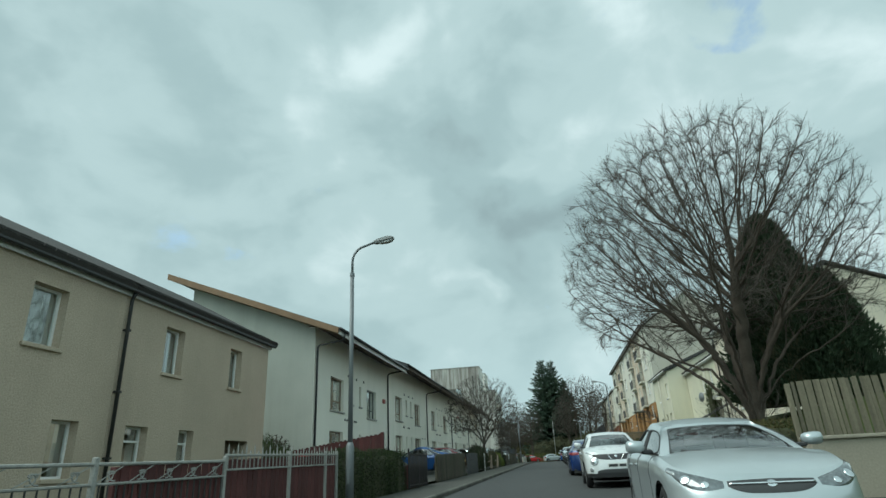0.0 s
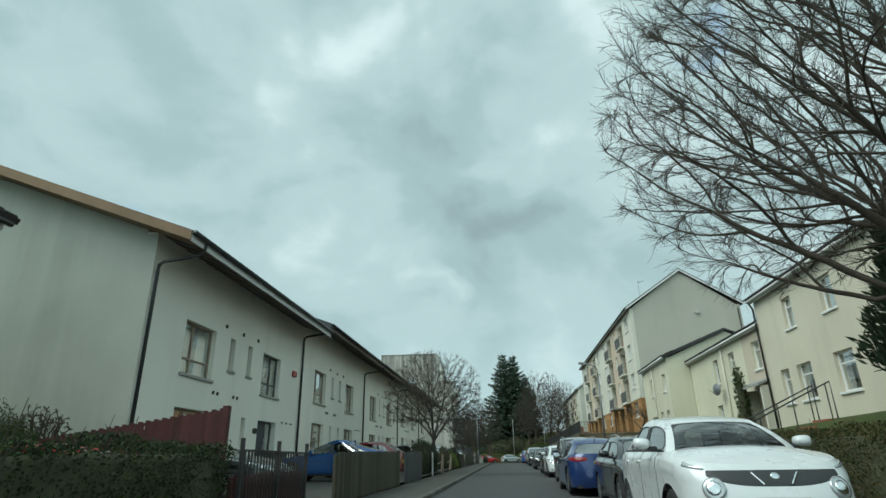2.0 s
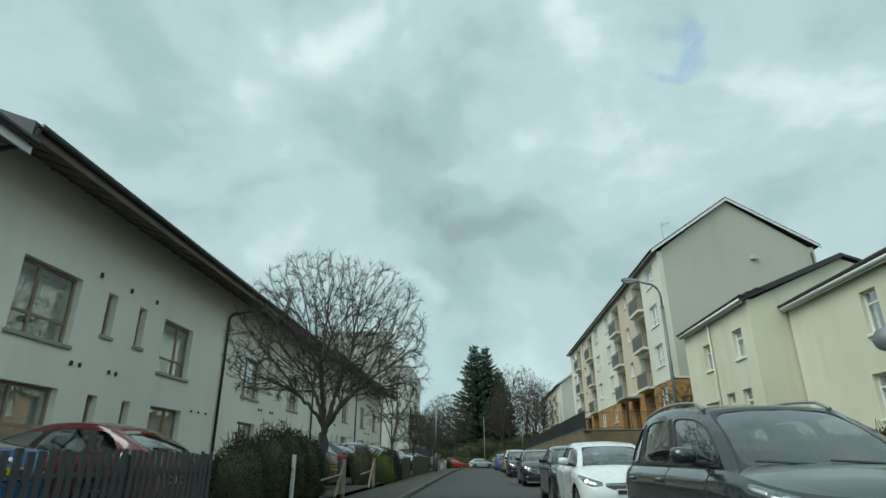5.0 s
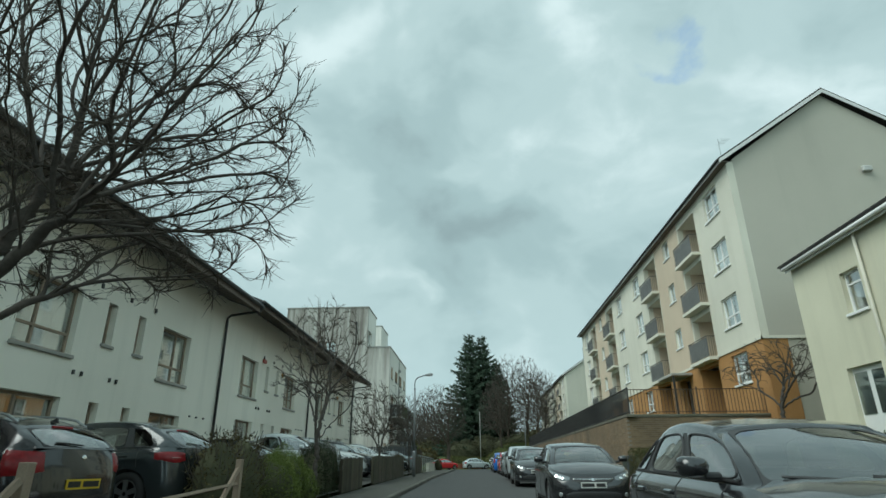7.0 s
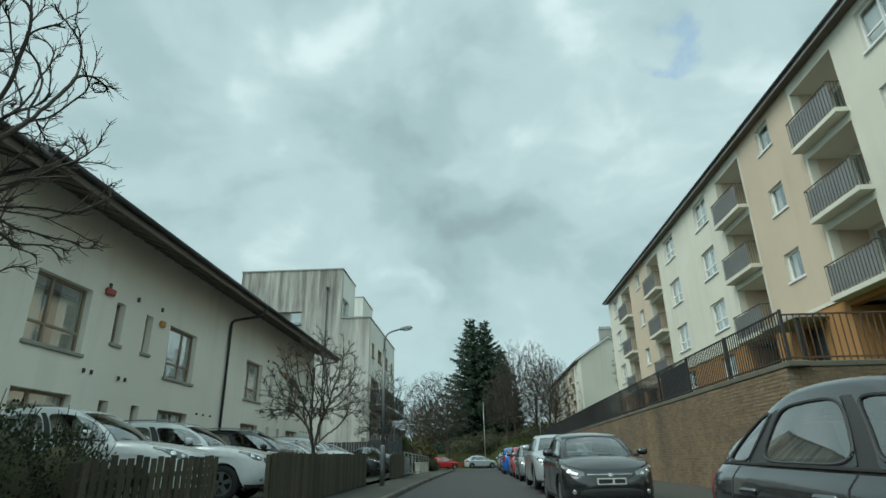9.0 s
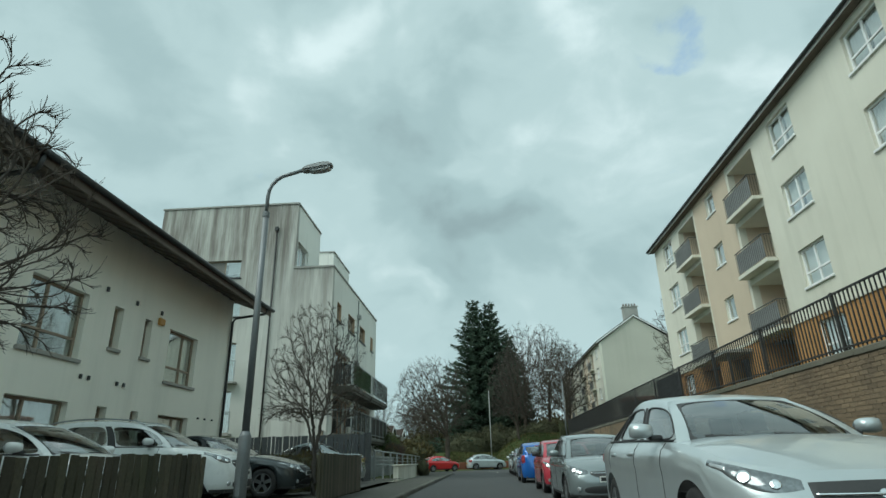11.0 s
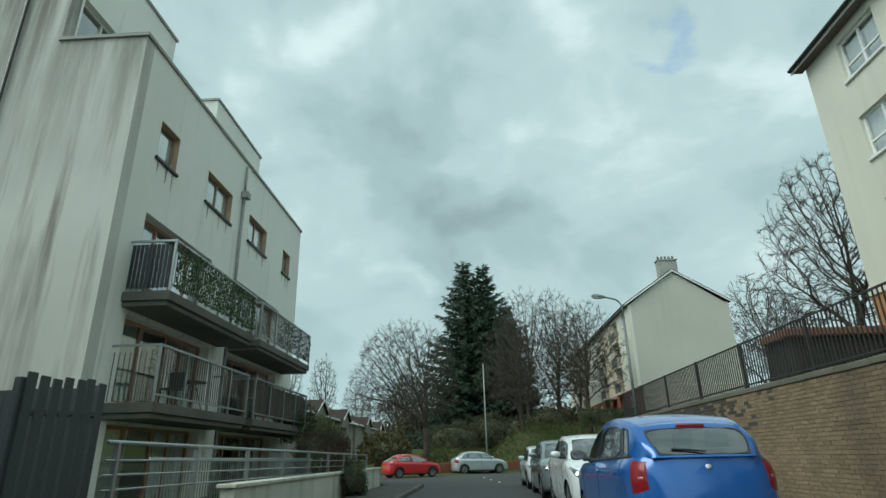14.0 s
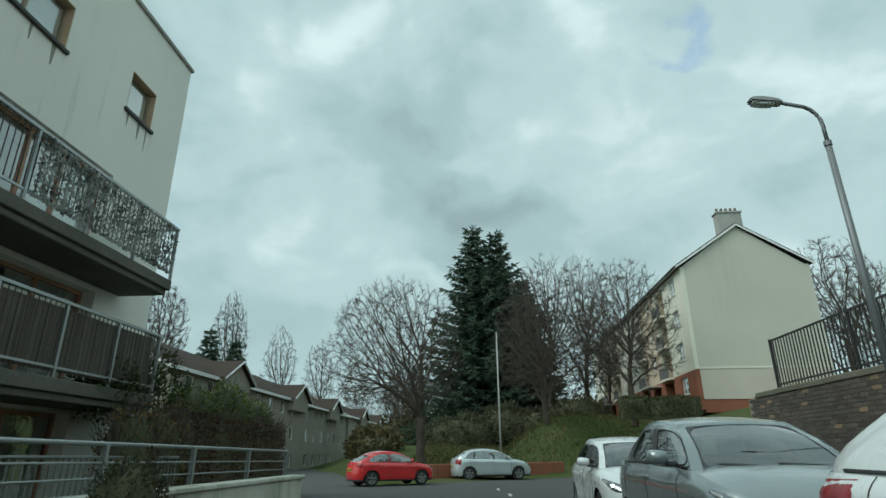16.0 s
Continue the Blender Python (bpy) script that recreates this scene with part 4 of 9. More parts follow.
    # top storey, in two blocks
    ph = [(96.83, 98.85, 12.75, 14.22)]
    part("penthouse_wall", holed_wall(FP, 96.752, 101.15, 12.3, 16.4, ph, 0.3), M["render_flats"], h)
    window(FP, 96.83, 98.85, 12.75, 14.22, h, M["white_upvc"], bars=(0.5,), depth=0.18, sill=None)
    part("penthouse_roof", boxes((-19.95, -11.70, 96.34, 101.2, 16.402, 16.5)), M["concrete"], h, "pale roof edging")
    part("penthouse_end", boxes((-19.5, -12.07, 100.85, 101.148, 12.3, 16.4)), M["render_flats"], h)
    part("penthouse_wall", holed_wall(FP, 104.7, 109.6, 12.3, 16.4, [], 0.3), M["render_flats"], h)
    part("penthouse_end", boxes((-19.5, -12.07, 104.7, 105.0, 12.3, 16.4)), M["render_flats"], h)
    part("penthouse_end", boxes((-19.5, -12.07, 109.3, 109.6, 12.3, 16.4)), M["render_flats"], h)
    part("penthouse_roof", boxes((-19.55, -11.70, 104.65, 109.65, 16.402, 16.5)), M["concrete"], h, "pale roof edging")
    part("coping", boxes((-11.80, -9.44, 96.34, 96.76, 12.402, 12.5), (-9.86, -9.44, 96.762, 109.8, 12.402, 12.49)), M["concrete"], h, "pale parapet coping")
    # pipes
    pipe("downpipe", [(-12.9, 96.33, 14.75), (-12.9, 96.33, 1.2)], 0.045, M["black_pipe"], h)
    part("hopper", bevel(boxes((-13.0, -12.8, 96.2, 96.395, 14.7, 14.95)), 0.02), M["black_pipe"], h)
    pipe("downpipe", [(-9.43, 102.95, 11.0), (-9.43, 102.95, 6.3)], 0.05, M["grey_pipe"], h)
    part("hopper", bevel(boxes((-9.495, -9.25, 102.8, 103.1, 10.95, 11.2)), 0.02), M["grey_pipe"], h)
    pipe("overflow_pipe", [(-9.43, 102.95, 12.2), (-9.43, 102.95, 11.2)], 0.04, M["grey_pipe"], h)
    pipe("downpipe", [(-9.2, 102.3, 5.6), (-9.2, 102.3, 1.2)], 0.05, M["grey_pipe"], h)
    lamp = part("wall_lamp", bevel(boxes((-9.86, -9.64, 96.22, 96.398, 3.38, 3.6)), 0.02), M["wood_frame"], h, "brown box lamp on the wall")
    part("lamp_hood", boxes((-9.88, -9.62, 96.2, 96.398, 3.602, 3.63)), M["black_pipe"], lamp)
    # deep balconies
    for y0, y1, z, screen in ((97.2, 102.35, 6.02, "ivy"), (102.9, 108.6, 6.02, "mesh"), (97.2, 102.35, 3.58, "bars"), (102.9, 108.6, 3.58, "board")):
        b = part("balcony", bevel(boxes((-9.498, -8.38, y0, y1, z - 0.3, z - 0.08), (-9.498, -8.45, y0 + 0.06, y1 - 0.06, z - 0.42, z - 0.301)), 0.015), M["balcony_slab"], h, "dark weathered balcony slab")
        bm = bmesh.new()
        for yy in [y0 + 0.04 + (y1 - y0 - 0.08) * k / 4 for k in range(5)]:
            box(bm, -8.44, -8.39, yy - 0.025, yy + 0.025, z - 0.08, z + 1.1)
        box(bm, -8.45, -8.38, y0, y1, z + 1.1, z + 1.15)
        box(bm, -9.49, -8.45, y0, y0 + 0.05, z + 1.1, z + 1.15)
        box(bm, -9.49, -8.45, y1 - 0.05, y1, z + 1.1, z + 1.15)
        box(bm, -8.43, -8.40, y0 + 0.05, y1 - 0.05, z + 0.06, z + 0.1)
        part("railing", bm, M["steel"], b, "grey steel balcony railing")
        bar_mat = M["black_metal"] if z > 5 else M["dull_rail"]
        me_bar = bpy.data.meshes.new("baluster")
        bm = boxes((-0.007, 0.007, -0.006, 0.006, 0.0, 1.04))
        bm.to_mesh(me_bar)
        bm.free()
        me_bar.materials.append(bar_mat)
        for k in range(int((y1 - y0) / 0.12)):
            stick("baluster", b, (-8.415, y0 + 0.07 + k * 0.12, z + 0.06), me_bar)
        for k in range(8):
            stick("baluster", b, (-9.42 + k * 0.12, y0 + 0.025, z - 0.06), me_bar)
        if screen == "ivy":
            for k in range(10):
                part("side_slat", boxes((-9.46 + k * 0.098, -9.385 + k * 0.098, y0 + 0.06, y0 + 0.085, z + 0.0, z + 1.06)), M["bin"], b, "black side screen slat")
        if screen in ("ivy", "mesh"):
            rnd = random.Random(int(y0 * 10))
            bm = bmesh.new()
            ya, yb = (y0 + 0.1, y1 - 0.1) if screen == "ivy" else (y0 + 1.5, y1 - 0.1)
            for k in range(3600 if screen == "ivy" else 2600):
                c = Vector((-8.36 + rnd.uniform(-0.02, 0.03), rnd.uniform(ya, yb), z + rnd.uniform(0.0, 1.08)))
                s = rnd.uniform(0.025, 0.05)
                a = rnd.uniform(0, 6.28)
                d1 = Vector((rnd.uniform(-0.4, 0.4), math.cos(a), math.sin(a))).normalized() * s
                d2 = Vector((rnd.uniform(-0.4, 0.4), -math.sin(a), math.cos(a))).normalized() * s * 0.7
                bm.faces.new([bm.verts.new(c + q) for q in (-d1, -d2 * 0.9, d1, d2)])
            tagged(part("ivy_screen" if screen == "ivy" else "leaf_screen", bm, M["ivy"] if screen == "ivy" else M["leaf_mix"], b, "green artificial ivy screen" if screen == "ivy" else "black and white leaf-pattern screen"), kind="stuff")
        if screen == "board":
            for k in range(int((y1 - y0 - 0.2) / 0.1)):
                part("screen_slat", boxes((-8.47, -8.455, y0 + 0.1 + k * 0.1, y0 + 0.185 + k * 0.1, z + 0.02, z + 1.04)), M["screen_wood"], b)
    return h


flats()


# ---- pale cream tenement block ----
_bm = boxes((-0.0065, 0.0065, -0.0065, 0.0065, 0, 0.95))
BALUSTER = bpy.data.meshes.new("baluster")
_bm.to_mesh(BALUSTER)
_bm.free()
BALUSTER.materials.append(M["dull_rail"])

def tenement(h, x_front, x_back, x_ridge, y0, y1, z_base, z_pl, z_eave, z_ridge, cols, ground, plinth_mat, gable_mat, simple=False):
    """cols: (centre, kind): W a window bay, B a recessed balcony, S a bay of small windows."""
    F = Face("x", x_front, -1)
    levels = [z_pl + (z_eave - z_pl - 0.1) * k / 3 for k in range(3)]
    lv = (z_eave - z_pl - 0.1) / 3
    holes, wins, bals = [], [], []
    for c, k in cols:
        for z in levels:
            if k == "W":
                wins.append((c - 0.8, c + 0.8, z + 0.98, z + 2.32))
            elif k == "S":
                wins.append((c - 0.5, c + 0.5, z + 1.3, z + 2.33))
            else:
                bals.append((c - 1.2, c + 1.2, z + 0.02, z + lv - 0.28))
    holes = wins + bals
    upper = holed_wall(F, y0, y1, z_pl, z_eave, holes, 0.3)
    wall = part("front_wall", upper, M["pale_cream"], h, "pale cream rendered front")
    low_w = [(c - 0.75, c + 0.75, z_pl - 1.5, z_pl - 0.25) for c, k in cols if k == "W"]
    low_d = [(c - 0.7, c + 0.7, z_base, z_pl - 0.45) for c, k in cols if k == "S"]
    low_b = [(c - 1.1, c + 1.1, z_base + 0.1, z_pl - 0.3) for c, k in cols if k == "B"]
    FL = Face("x", x_front - 0.012, -1)
    part("ground_storey", holed_wall(FL, y0 - 0.012, y1 + 0.012, z_base - 0.4, z_pl - 0.002, low_w + low_d + low_b, 0.31), plinth_mat, h)
    for a, b, c, d in wins:
        big = b - a > 1.2
        window(F, a, b, c, d, h, M["white_upvc"], bars=(0.5,) if big else (), rows=((0, 0.36), (1, 0.36)) if big else (), depth=0.1, w=0.07, curtain=(0.46 if int(a * 3 + c * 5) % 3 else 1.0) if big else 0.32)
    for a, b, c, d in low_w:
        window(FL, a, b, c, d, h, M["white_upvc"], bars=(0.5,), rows=((0, 0.36), (1, 0.36)), depth=0.1, w=0.07, curtain=0.3)
    for a, b, c, d in low_d:
        bm = bmesh.new()
        FL.box(bm, a + 0.02, b - 0.02, c, d, 0.35, 0.42)
        part("close_door", bm, M["door_dark"], h, "dark close door")
        can = bevel(boxes((x_front - 1.1, x_front - 0.02, a - 0.5, b + 0.5, d + 0.08, d + 0.22)), 0.02)
        part("canopy", can, M["concrete"], h, "flat concrete door canopy")
        part("canopy_post", boxes((x_front - 1.05, x_front - 0.95, a - 0.45, a - 0.35, z_base - 0.1, d + 0.08)), M["black_metal"], h)
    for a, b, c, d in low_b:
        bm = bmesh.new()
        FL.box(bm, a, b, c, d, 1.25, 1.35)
        # recess shade comes from the dark interior colour on its back
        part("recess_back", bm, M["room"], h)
        for q in (a - 0.1, b + 0.002):
            bm = bmesh.new()
            FL.box(bm, q, q + 0.098, c, d, 0.32, 1.25)
            part("recess_side", bm, plinth_mat, h)
    for c, k in cols:
        if k == "S":
            bm = bmesh.new()
            us = [h_ for h_ in wins if abs((h_[0] + h_[1]) / 2 - c) < 0.1]
            FP = Face("x", x_front - 0.015, -1)
            part("peach_panel", holed_wall(FP, c - 2.05, c + 2.05, z_pl + 0.002, z_eave - 0.02, us, 0.013), M["peach"], h, "peach rendered panel")
    for a, b, c, d in bals:
        bm = bmesh.new()
        F.box(bm, a, b, c, d, 1.25, 1.32)
        back = part("balcony_back", holed_wall(Face("x", x_front + 1.25, -1), a - 0.1, b + 0.1, c - 0.1, d + 0.1, [(a + 0.25, a + 1.05, c + 0.02, c + 2.05), (a + 1.2, b - 0.2, c + 0.9, c + 2.05)], 0.1), M["pale_cream"], h)
        bm.free()
        window(Face("x", x_front + 1.25, -1), a + 0.25, a + 1.05, c + 0.02, c + 2.05, h, M["white_upvc"], depth=0.03, sill=None)
        window(Face("x", x_front + 1.25, -1), a + 1.2, b - 0.2, c + 0.9, c + 2.05, h, M["white_upvc"], depth=0.03, sill=None, curtain=1.0)
        for q in (a - 0.1, b + 0.002):
            bm = bmesh.new()
            F.box(bm, q, q + 0.098, c, d, 0.302, 1.25)
            part("recess_side", bm, M["peach"], h)
        bm = bmesh.new()
        F.box(bm, a + 0.002, b - 0.002, d - 0.12, d - 0.004, 0.0, 1.25)
        part("recess_ceiling", bm, M["pale_cream"], h)
        bm = bmesh.new()
        F.box(bm, a - 0.08, b + 0.08, c - 0.16, c - 0.002, -0.42, 1.25)
        sl = part("balcony", bevel(bm, 0.01), M["pale_cream"], h, "cream balcony slab")
        n = 16 if not simple else 12
        if simple:
            bm = bmesh.new()
            for q in range(n + 1):
                u = a + (b - a) * q / n
                F.box(bm, u - 0.008, u + 0.008, c, c + 0.95, -0.40, -0.384)
            tagged(part("balustrade", bm, M["dull_rail"], sl), kind="stuff")
        else:
            for q in range(n + 1):
                stick("baluster", sl, (x_front - 0.392, a + (b - a) * q / n, c), BALUSTER)
            for q in range(1, 4):
                for yy in (a, b):
                    stick("baluster", sl, (x_front - 0.392 + q * 0.1, yy, c), BALUSTER)
        bm = bmesh.new()
        F.box(bm, a + 0.03, b - 0.03, c + 0.06, c + 0.9, -0.375, -0.369)
        part("mesh_panel", bm, M["balcony_mesh"], sl, "grey mesh panel behind the bars")
        bm = bmesh.new()
        F.box(bm, a - 0.01, b + 0.01, c + 0.95, c + 0.98, -0.41, -0.38)
        part("top_rail", bm, M["dull_rail"], sl)
        for q in ((a - 0.012, a + 0.016), (b - 0.016, b + 0.012)):
            bm = bmesh.new()
            F.box(bm, *q, c + 0.95, c + 0.978, -0.38, -0.01)
            part("side_rail", bm, M["dull_rail"], sl)
    # gables and back
    zr = z_ridge - 0.14
    for yy, sgn in ((y0, 1), (y1, -1)):
        bm = slab(bmesh.new(), [(x_front + 0.301, z_pl), (x_back - 0.3, z_pl), (x_back - 0.3, z_eave), (x_ridge, zr), (x_front + 0.301, z_eave + 0.12)], min(yy, yy + 0.3 * sgn), max(yy, yy + 0.3 * sgn), "y")
        part("gable_wall", bm, gable_mat, h)
        bm = boxes((x_front + 0.3, x_back - 0.3, min(yy - 0.012 * sgn, yy + 0.3 * sgn), max(yy - 0.012 * sgn, yy + 0.3 * sgn), z_base - 0.6, z_pl - 0.002))
        part("gable_base", bm, ground, h)
    part("back_wall", boxes((x_back - 0.3, x_back, y0, y1, z_base - 0.6, z_eave)), gable_mat, h)
    over = 0.22
    sl_ = (z_ridge - z_eave) / (x_ridge - x_front + 0.35)
    bm = slab(bmesh.new(), [(x_front - 0.35, z_eave), (x_ridge, z_ridge), (x_back + 0.35, z_eave + 0.02), (x_back + 0.35, z_eave + 0.12), (x_ridge, z_ridge + 0.12), (x_front - 0.38, z_eave + 0.1)], y0 - over, y1 + over, "y")
    part("roof", bm, M["tile_dark"], h, "dark tiled pitched roof")
    for yy, sgn in ((y0 - over, -1), (y1 + over, 1)):
        bm = slab(bmesh.new(), [(x_front - 0.36, z_eave - 0.14), (x_ridge, z_ridge - 0.16), (x_back + 0.36, z_eave - 0.14), (x_back + 0.36, z_eave + 0.03), (x_ridge, z_ridge + 0.03), (x_front - 0.36, z_eave + 0.03)], min(yy, yy + sgn * 0.03), max(yy, yy + sgn * 0.03), "y")
        part("bargeboard", bm, M["fascia_white"], h, "pale grey bargeboard")
    part("fascia", boxes((x_front - 0.36, x_front - 0.33, y0 - 0.2, y1 + 0.2, z_eave - 0.13, z_eave - 0.003)), M["fascia_white"], h)
    part("eaves_soffit", boxes((x_front - 0.328, x_front - 0.002, y0 - 0.2, y1 + 0.2, z_eave - 0.1, z_eave - 0.07)), M["soffit"], h)
    part("gutter", tube(bmesh.new(), [(x_front - 0.42, y0 - 0.2, z_eave + 0.0), (x_front - 0.42, y1 + 0.2, z_eave + 0.0)], 0.065, 8), M["black_pipe"], h, "black gutter", smooth=True)
    return F


apt = thing("tenement_block", "four-storey pale cream tenement block with balconies and ochre base", "apartment building", "tenements")
APT_COLS = [(67.3, "W"), (70.6, "B"), (74.0, "S"), (77.4, "B"), (80.8, "W"), (85.7, "W"), (89.1, "B"), (92.55, "S"), (96.0, "B"), (99.25, "W")]
tenement(apt, 9.9, 19.55, 14.72, 65.1, 101.6, 3.6, 6.4, 14.28, 17.75, APT_COLS, M["apt_gable"], M["ochre"], M["apt_gable"])
part("ochre_gable_base", boxes((9.9, 10.85, 65.06, 65.086, 3.2, 6.39)), M["ochre"], apt, "ochre brick corner panel")
part("string_course", boxes((9.84, 9.887, 65.02, 101.65, 6.34, 6.46), (9.84, 19.5, 65.02, 65.055, 6.34, 6.46)), M["pale_cream"], apt, "cream band above the ground storey")
pipe("downpipe", [(19.3, 65.0, 13.9), (19.3, 65.0, 3.7)], 0.05, M["black_pipe"], apt)
part("vent_cowl", bevel(boxes((15.55, 15.95, 64.9, 65.09, 13.55, 13.8)), 0.03), M["white_metal"], apt, "white flue cowl")
for q, zz in enumerate((17.9,)):
    bm = tube(bmesh.new(), [(12.2, 70.0, 15.8), (12.2, 70.0, 18.4)], 0.02, 6)
    for k in range(5):
        tube(bm, [(12.2, 69.7 + 0.15 * k, 18.2), (12.2 + 0.5 - k * 0.03, 69.7 + 0.15 * k, 18.2)], 0.008, 4)
    part("aerial", bm, M["steel"], apt, "thin television aerial")

blk2 = thing("tenement_block", "far cream tenement block with a chimney and red brick base", "apartment building", "tenements")
B2 = [(142.0, "W"), (145.6, "B"), (149.0, "S"), (152.4, "B"), (156, "W"), (160, "W"), (163.6, "B"), (167, "S"), (170.4, "B"), (174, "W")]
tenement(blk2, 13.65, 23.2, 18.35, 139.5, 177, 5.6, 8.0, 15.75, 19.1, B2, M["redbrick"], M["redbrick"], M["gable_two"], simple=True)
M["gable_low"] = mat("pinkish_cream_render", (0.55, 0.49, 0.41), (0.47, 0.415, 0.345), 0.9, fine=40, coarse=0.5, bump=0.2, amount=0.5)
part("gable_panel", boxes((13.95, 23.0, 139.44, 139.486, 5.9, 8.02)), M["gable_low"], blk2, "pinkish cream lower gable panel")
part("string_course", boxes((13.7, 23.1, 139.41, 139.484, 8.022, 8.14)), M["pale_cream"], blk2, "thin pale band across the gable")
chim = part("chimney", boxes((17.35, 19.2, 139.9, 140.7, 18.5, 20.3)), M["concrete"], blk2, "grey chimney stack")
part("chimney_cap", boxes((17.27, 19.28, 139.82, 140.78, 20.301, 20.42)), M["concrete"], chim)
for k in range(5):
    part("chimney_pot", tube(bmesh.new(), [(17.55 + k * 0.36, 140.3, 20.42), (17.55 + k * 0.36, 140.3, 20.82)], [0.12, 0.1], 8), M["soffit"], chim)


# ---- cream and tan houses up the bank ----
def bank_house(name_label, mat_, x_front, depth, y0, y1, z_base, z_eave, ups, lows, up_z, low_z, ridge_up, verge_south=True, door=None, frame_bars=()):
    h = thing("terraced_house", name_label, "house", "houses on the bank")
    F = Face("x", x_front, -1)
    holes = [(a, b, *up_z) for a, b in ups] + [(a, b, *low_z) for a, b in lows] + ([door] if door else [])
    part("wall", holed_wall(F, y0, y1, z_base - 1.0, z_eave, holes, 0.3), mat_, h)
    xb, xr = x_front + depth, x_front + depth / 2
    for yy, sgn in ((y0, 1), (y1, -1)):
        bm = slab(bmesh.new(), [(x_front + 0.3, z_base - 1.0), (xb, z_base - 1.0), (xb, z_eave), (xr, z_eave + ridge_up - 0.1), (x_front + 0.3, z_eave + 0.02)], min(yy, yy + 0.3 * sgn), max(yy, yy + 0.3 * sgn), "y")
        part("end_wall", bm, mat_, h)
    for a, b in ups:
        window(F, a, b, *up_z, h, M["white_upvc"], rows=((0, 0.7),), depth=0.14, curtain=0.3)
    for a, b in lows:
        window(F, a, b, *low_z, h, M["white_upvc"], rows=((0, 0.7),), depth=0.14, curtain=0.3)
    if door:
        bm = bmesh.new()
        F.box(bm, door[0] + 0.01, door[1] - 0.01, door[2], door[3] - 0.01, 0.14, 0.2)
        dr = part("door", bm, M["white_upvc"], h, "white glazed front door")
        bm = bmesh.new()
        for q in range(2):
            u = door[0] + 0.12 + q * (door[1] - door[0]) / 2
            F.box(bm, u, u + (door[1] - door[0]) / 2 - 0.2, door[2] + 0.9, door[3] - 0.15, 0.125, 0.139)
        part("pane", bm, M["car_glass"], dr)
    bm = slab(bmesh.new(), [(x_front - 0.28, z_eave), (xr, z_eave + ridge_up), (xb + 0.2, z_eave), (xb + 0.2, z_eave + 0.1), (xr, z_eave + ridge_up + 0.12), (x_front - 0.3, z_eave + 0.11)], y0 - 0.15, y1 + 0.1, "y")
    part("roof", bm, M["tile_dark"], h, "dark tiled roof")
    bm = bmesh.new()
    n = int((y1 - y0) / 0.3)
    sl = ridge_up / (depth / 2 + 0.28)
    for i in range(n + 1):
        yy = y0 - 0.1 + (y1 - y0 + 0.15) * i / n
        for r_ in range(3):
            x = x_front - 0.32 + 0.34 * r_
            box(bm, x, x + 0.36, yy - 0.13, yy + 0.13, z_eave + 0.1 + 0.34 * r_ * sl, z_eave + 0.15 + 0.34 * r_ * sl)
    part("eaves_tiles", bm, M["tile_dark"], h, "rolled dark roof tiles")
    part("fascia", boxes((x_front - 0.2, x_front - 0.17, y0, y1, z_eave - 0.14, z_eave + 0.0)), M["fascia_white"], h)
    part("gutter", tube(bmesh.new(), [(x_front - 0.27, y0, z_eave - 0.02), (x_front - 0.27, y1, z_eave - 0.02)], 0.06, 8), M["black_pipe"] if mat_ is M["harling"] else M["white_upvc"], h, "gutter", smooth=True)
    bm = slab(bmesh.new(), [(x_front - 0.26, z_eave - 0.1), (xr, z_eave + ridge_up - 0.1), (xr, z_eave + ridge_up + 0.0), (x_front - 0.26, z_eave + 0.02)], y0 - 0.18, y0 - 0.151, "y")
    part("bargeboard", bm, M["black_pipe"], h)
    return h


h1 = bank_house("beige rendered terraced house with dark tiles on the bank", M["house_beige"], 9.85, 6.4, 31.0, 39.9, 2.5, 8.05, [(33.6, 34.5), (36.6, 37.4)], [(33.4, 34.6), (36.2, 37.3), (38.0, 38.75)], (6.2, 7.45), (3.4, 4.75), 1.4)
h2 = bank_house("cream two-storey house set back behind its garden", M["cream"], 10.85, 8, 40.0, 53.6, 2.2, 7.42, [(45.9, 46.8), (48.5, 49.3), (42.6, 43.5)], [(45.9, 46.8), (48.9, 49.7)], (5.45, 6.82), (2.9, 4.25), 2.2)
h3 = bank_house("pale cream end house with a gable to the street", M["cream"], 9.35, 8.2, 53.7, 61.2, 2.1, 7.9, [(54.6, 55.5), (58.0, 58.85)], [(54.7, 55.5), (56.3, 57.1)], (5.75, 6.95), (3.05, 4.5), 1.75, door=(58.1, 59.6, 2.1, 4.3))
part("beige_wall_panel", holed_wall(Face("x", 10.846, -1), 40.005, 44.6, 1.4, 7.4, [(42.6, 43.5, 5.45, 6.82)], 0.003), M["beige"], h2, "pinkish beige rendered end of the front")
pipe("downpipe", [(9.6, 39.85, 8.0), (9.75, 39.85, 7.7), (9.78, 39.85, 2.4)], 0.045, M["black_pipe"], h1)
pipe("downpipe", [(10.75, 47.5, 7.3), (10.78, 47.5, 2.2)], 0.045, M["pale_cream"], h2)
pipe("downpipe", [(9.25, 57.7, 7.8), (9.28, 57.7, 2.2)], 0.045, M["pale_cream"], h3)


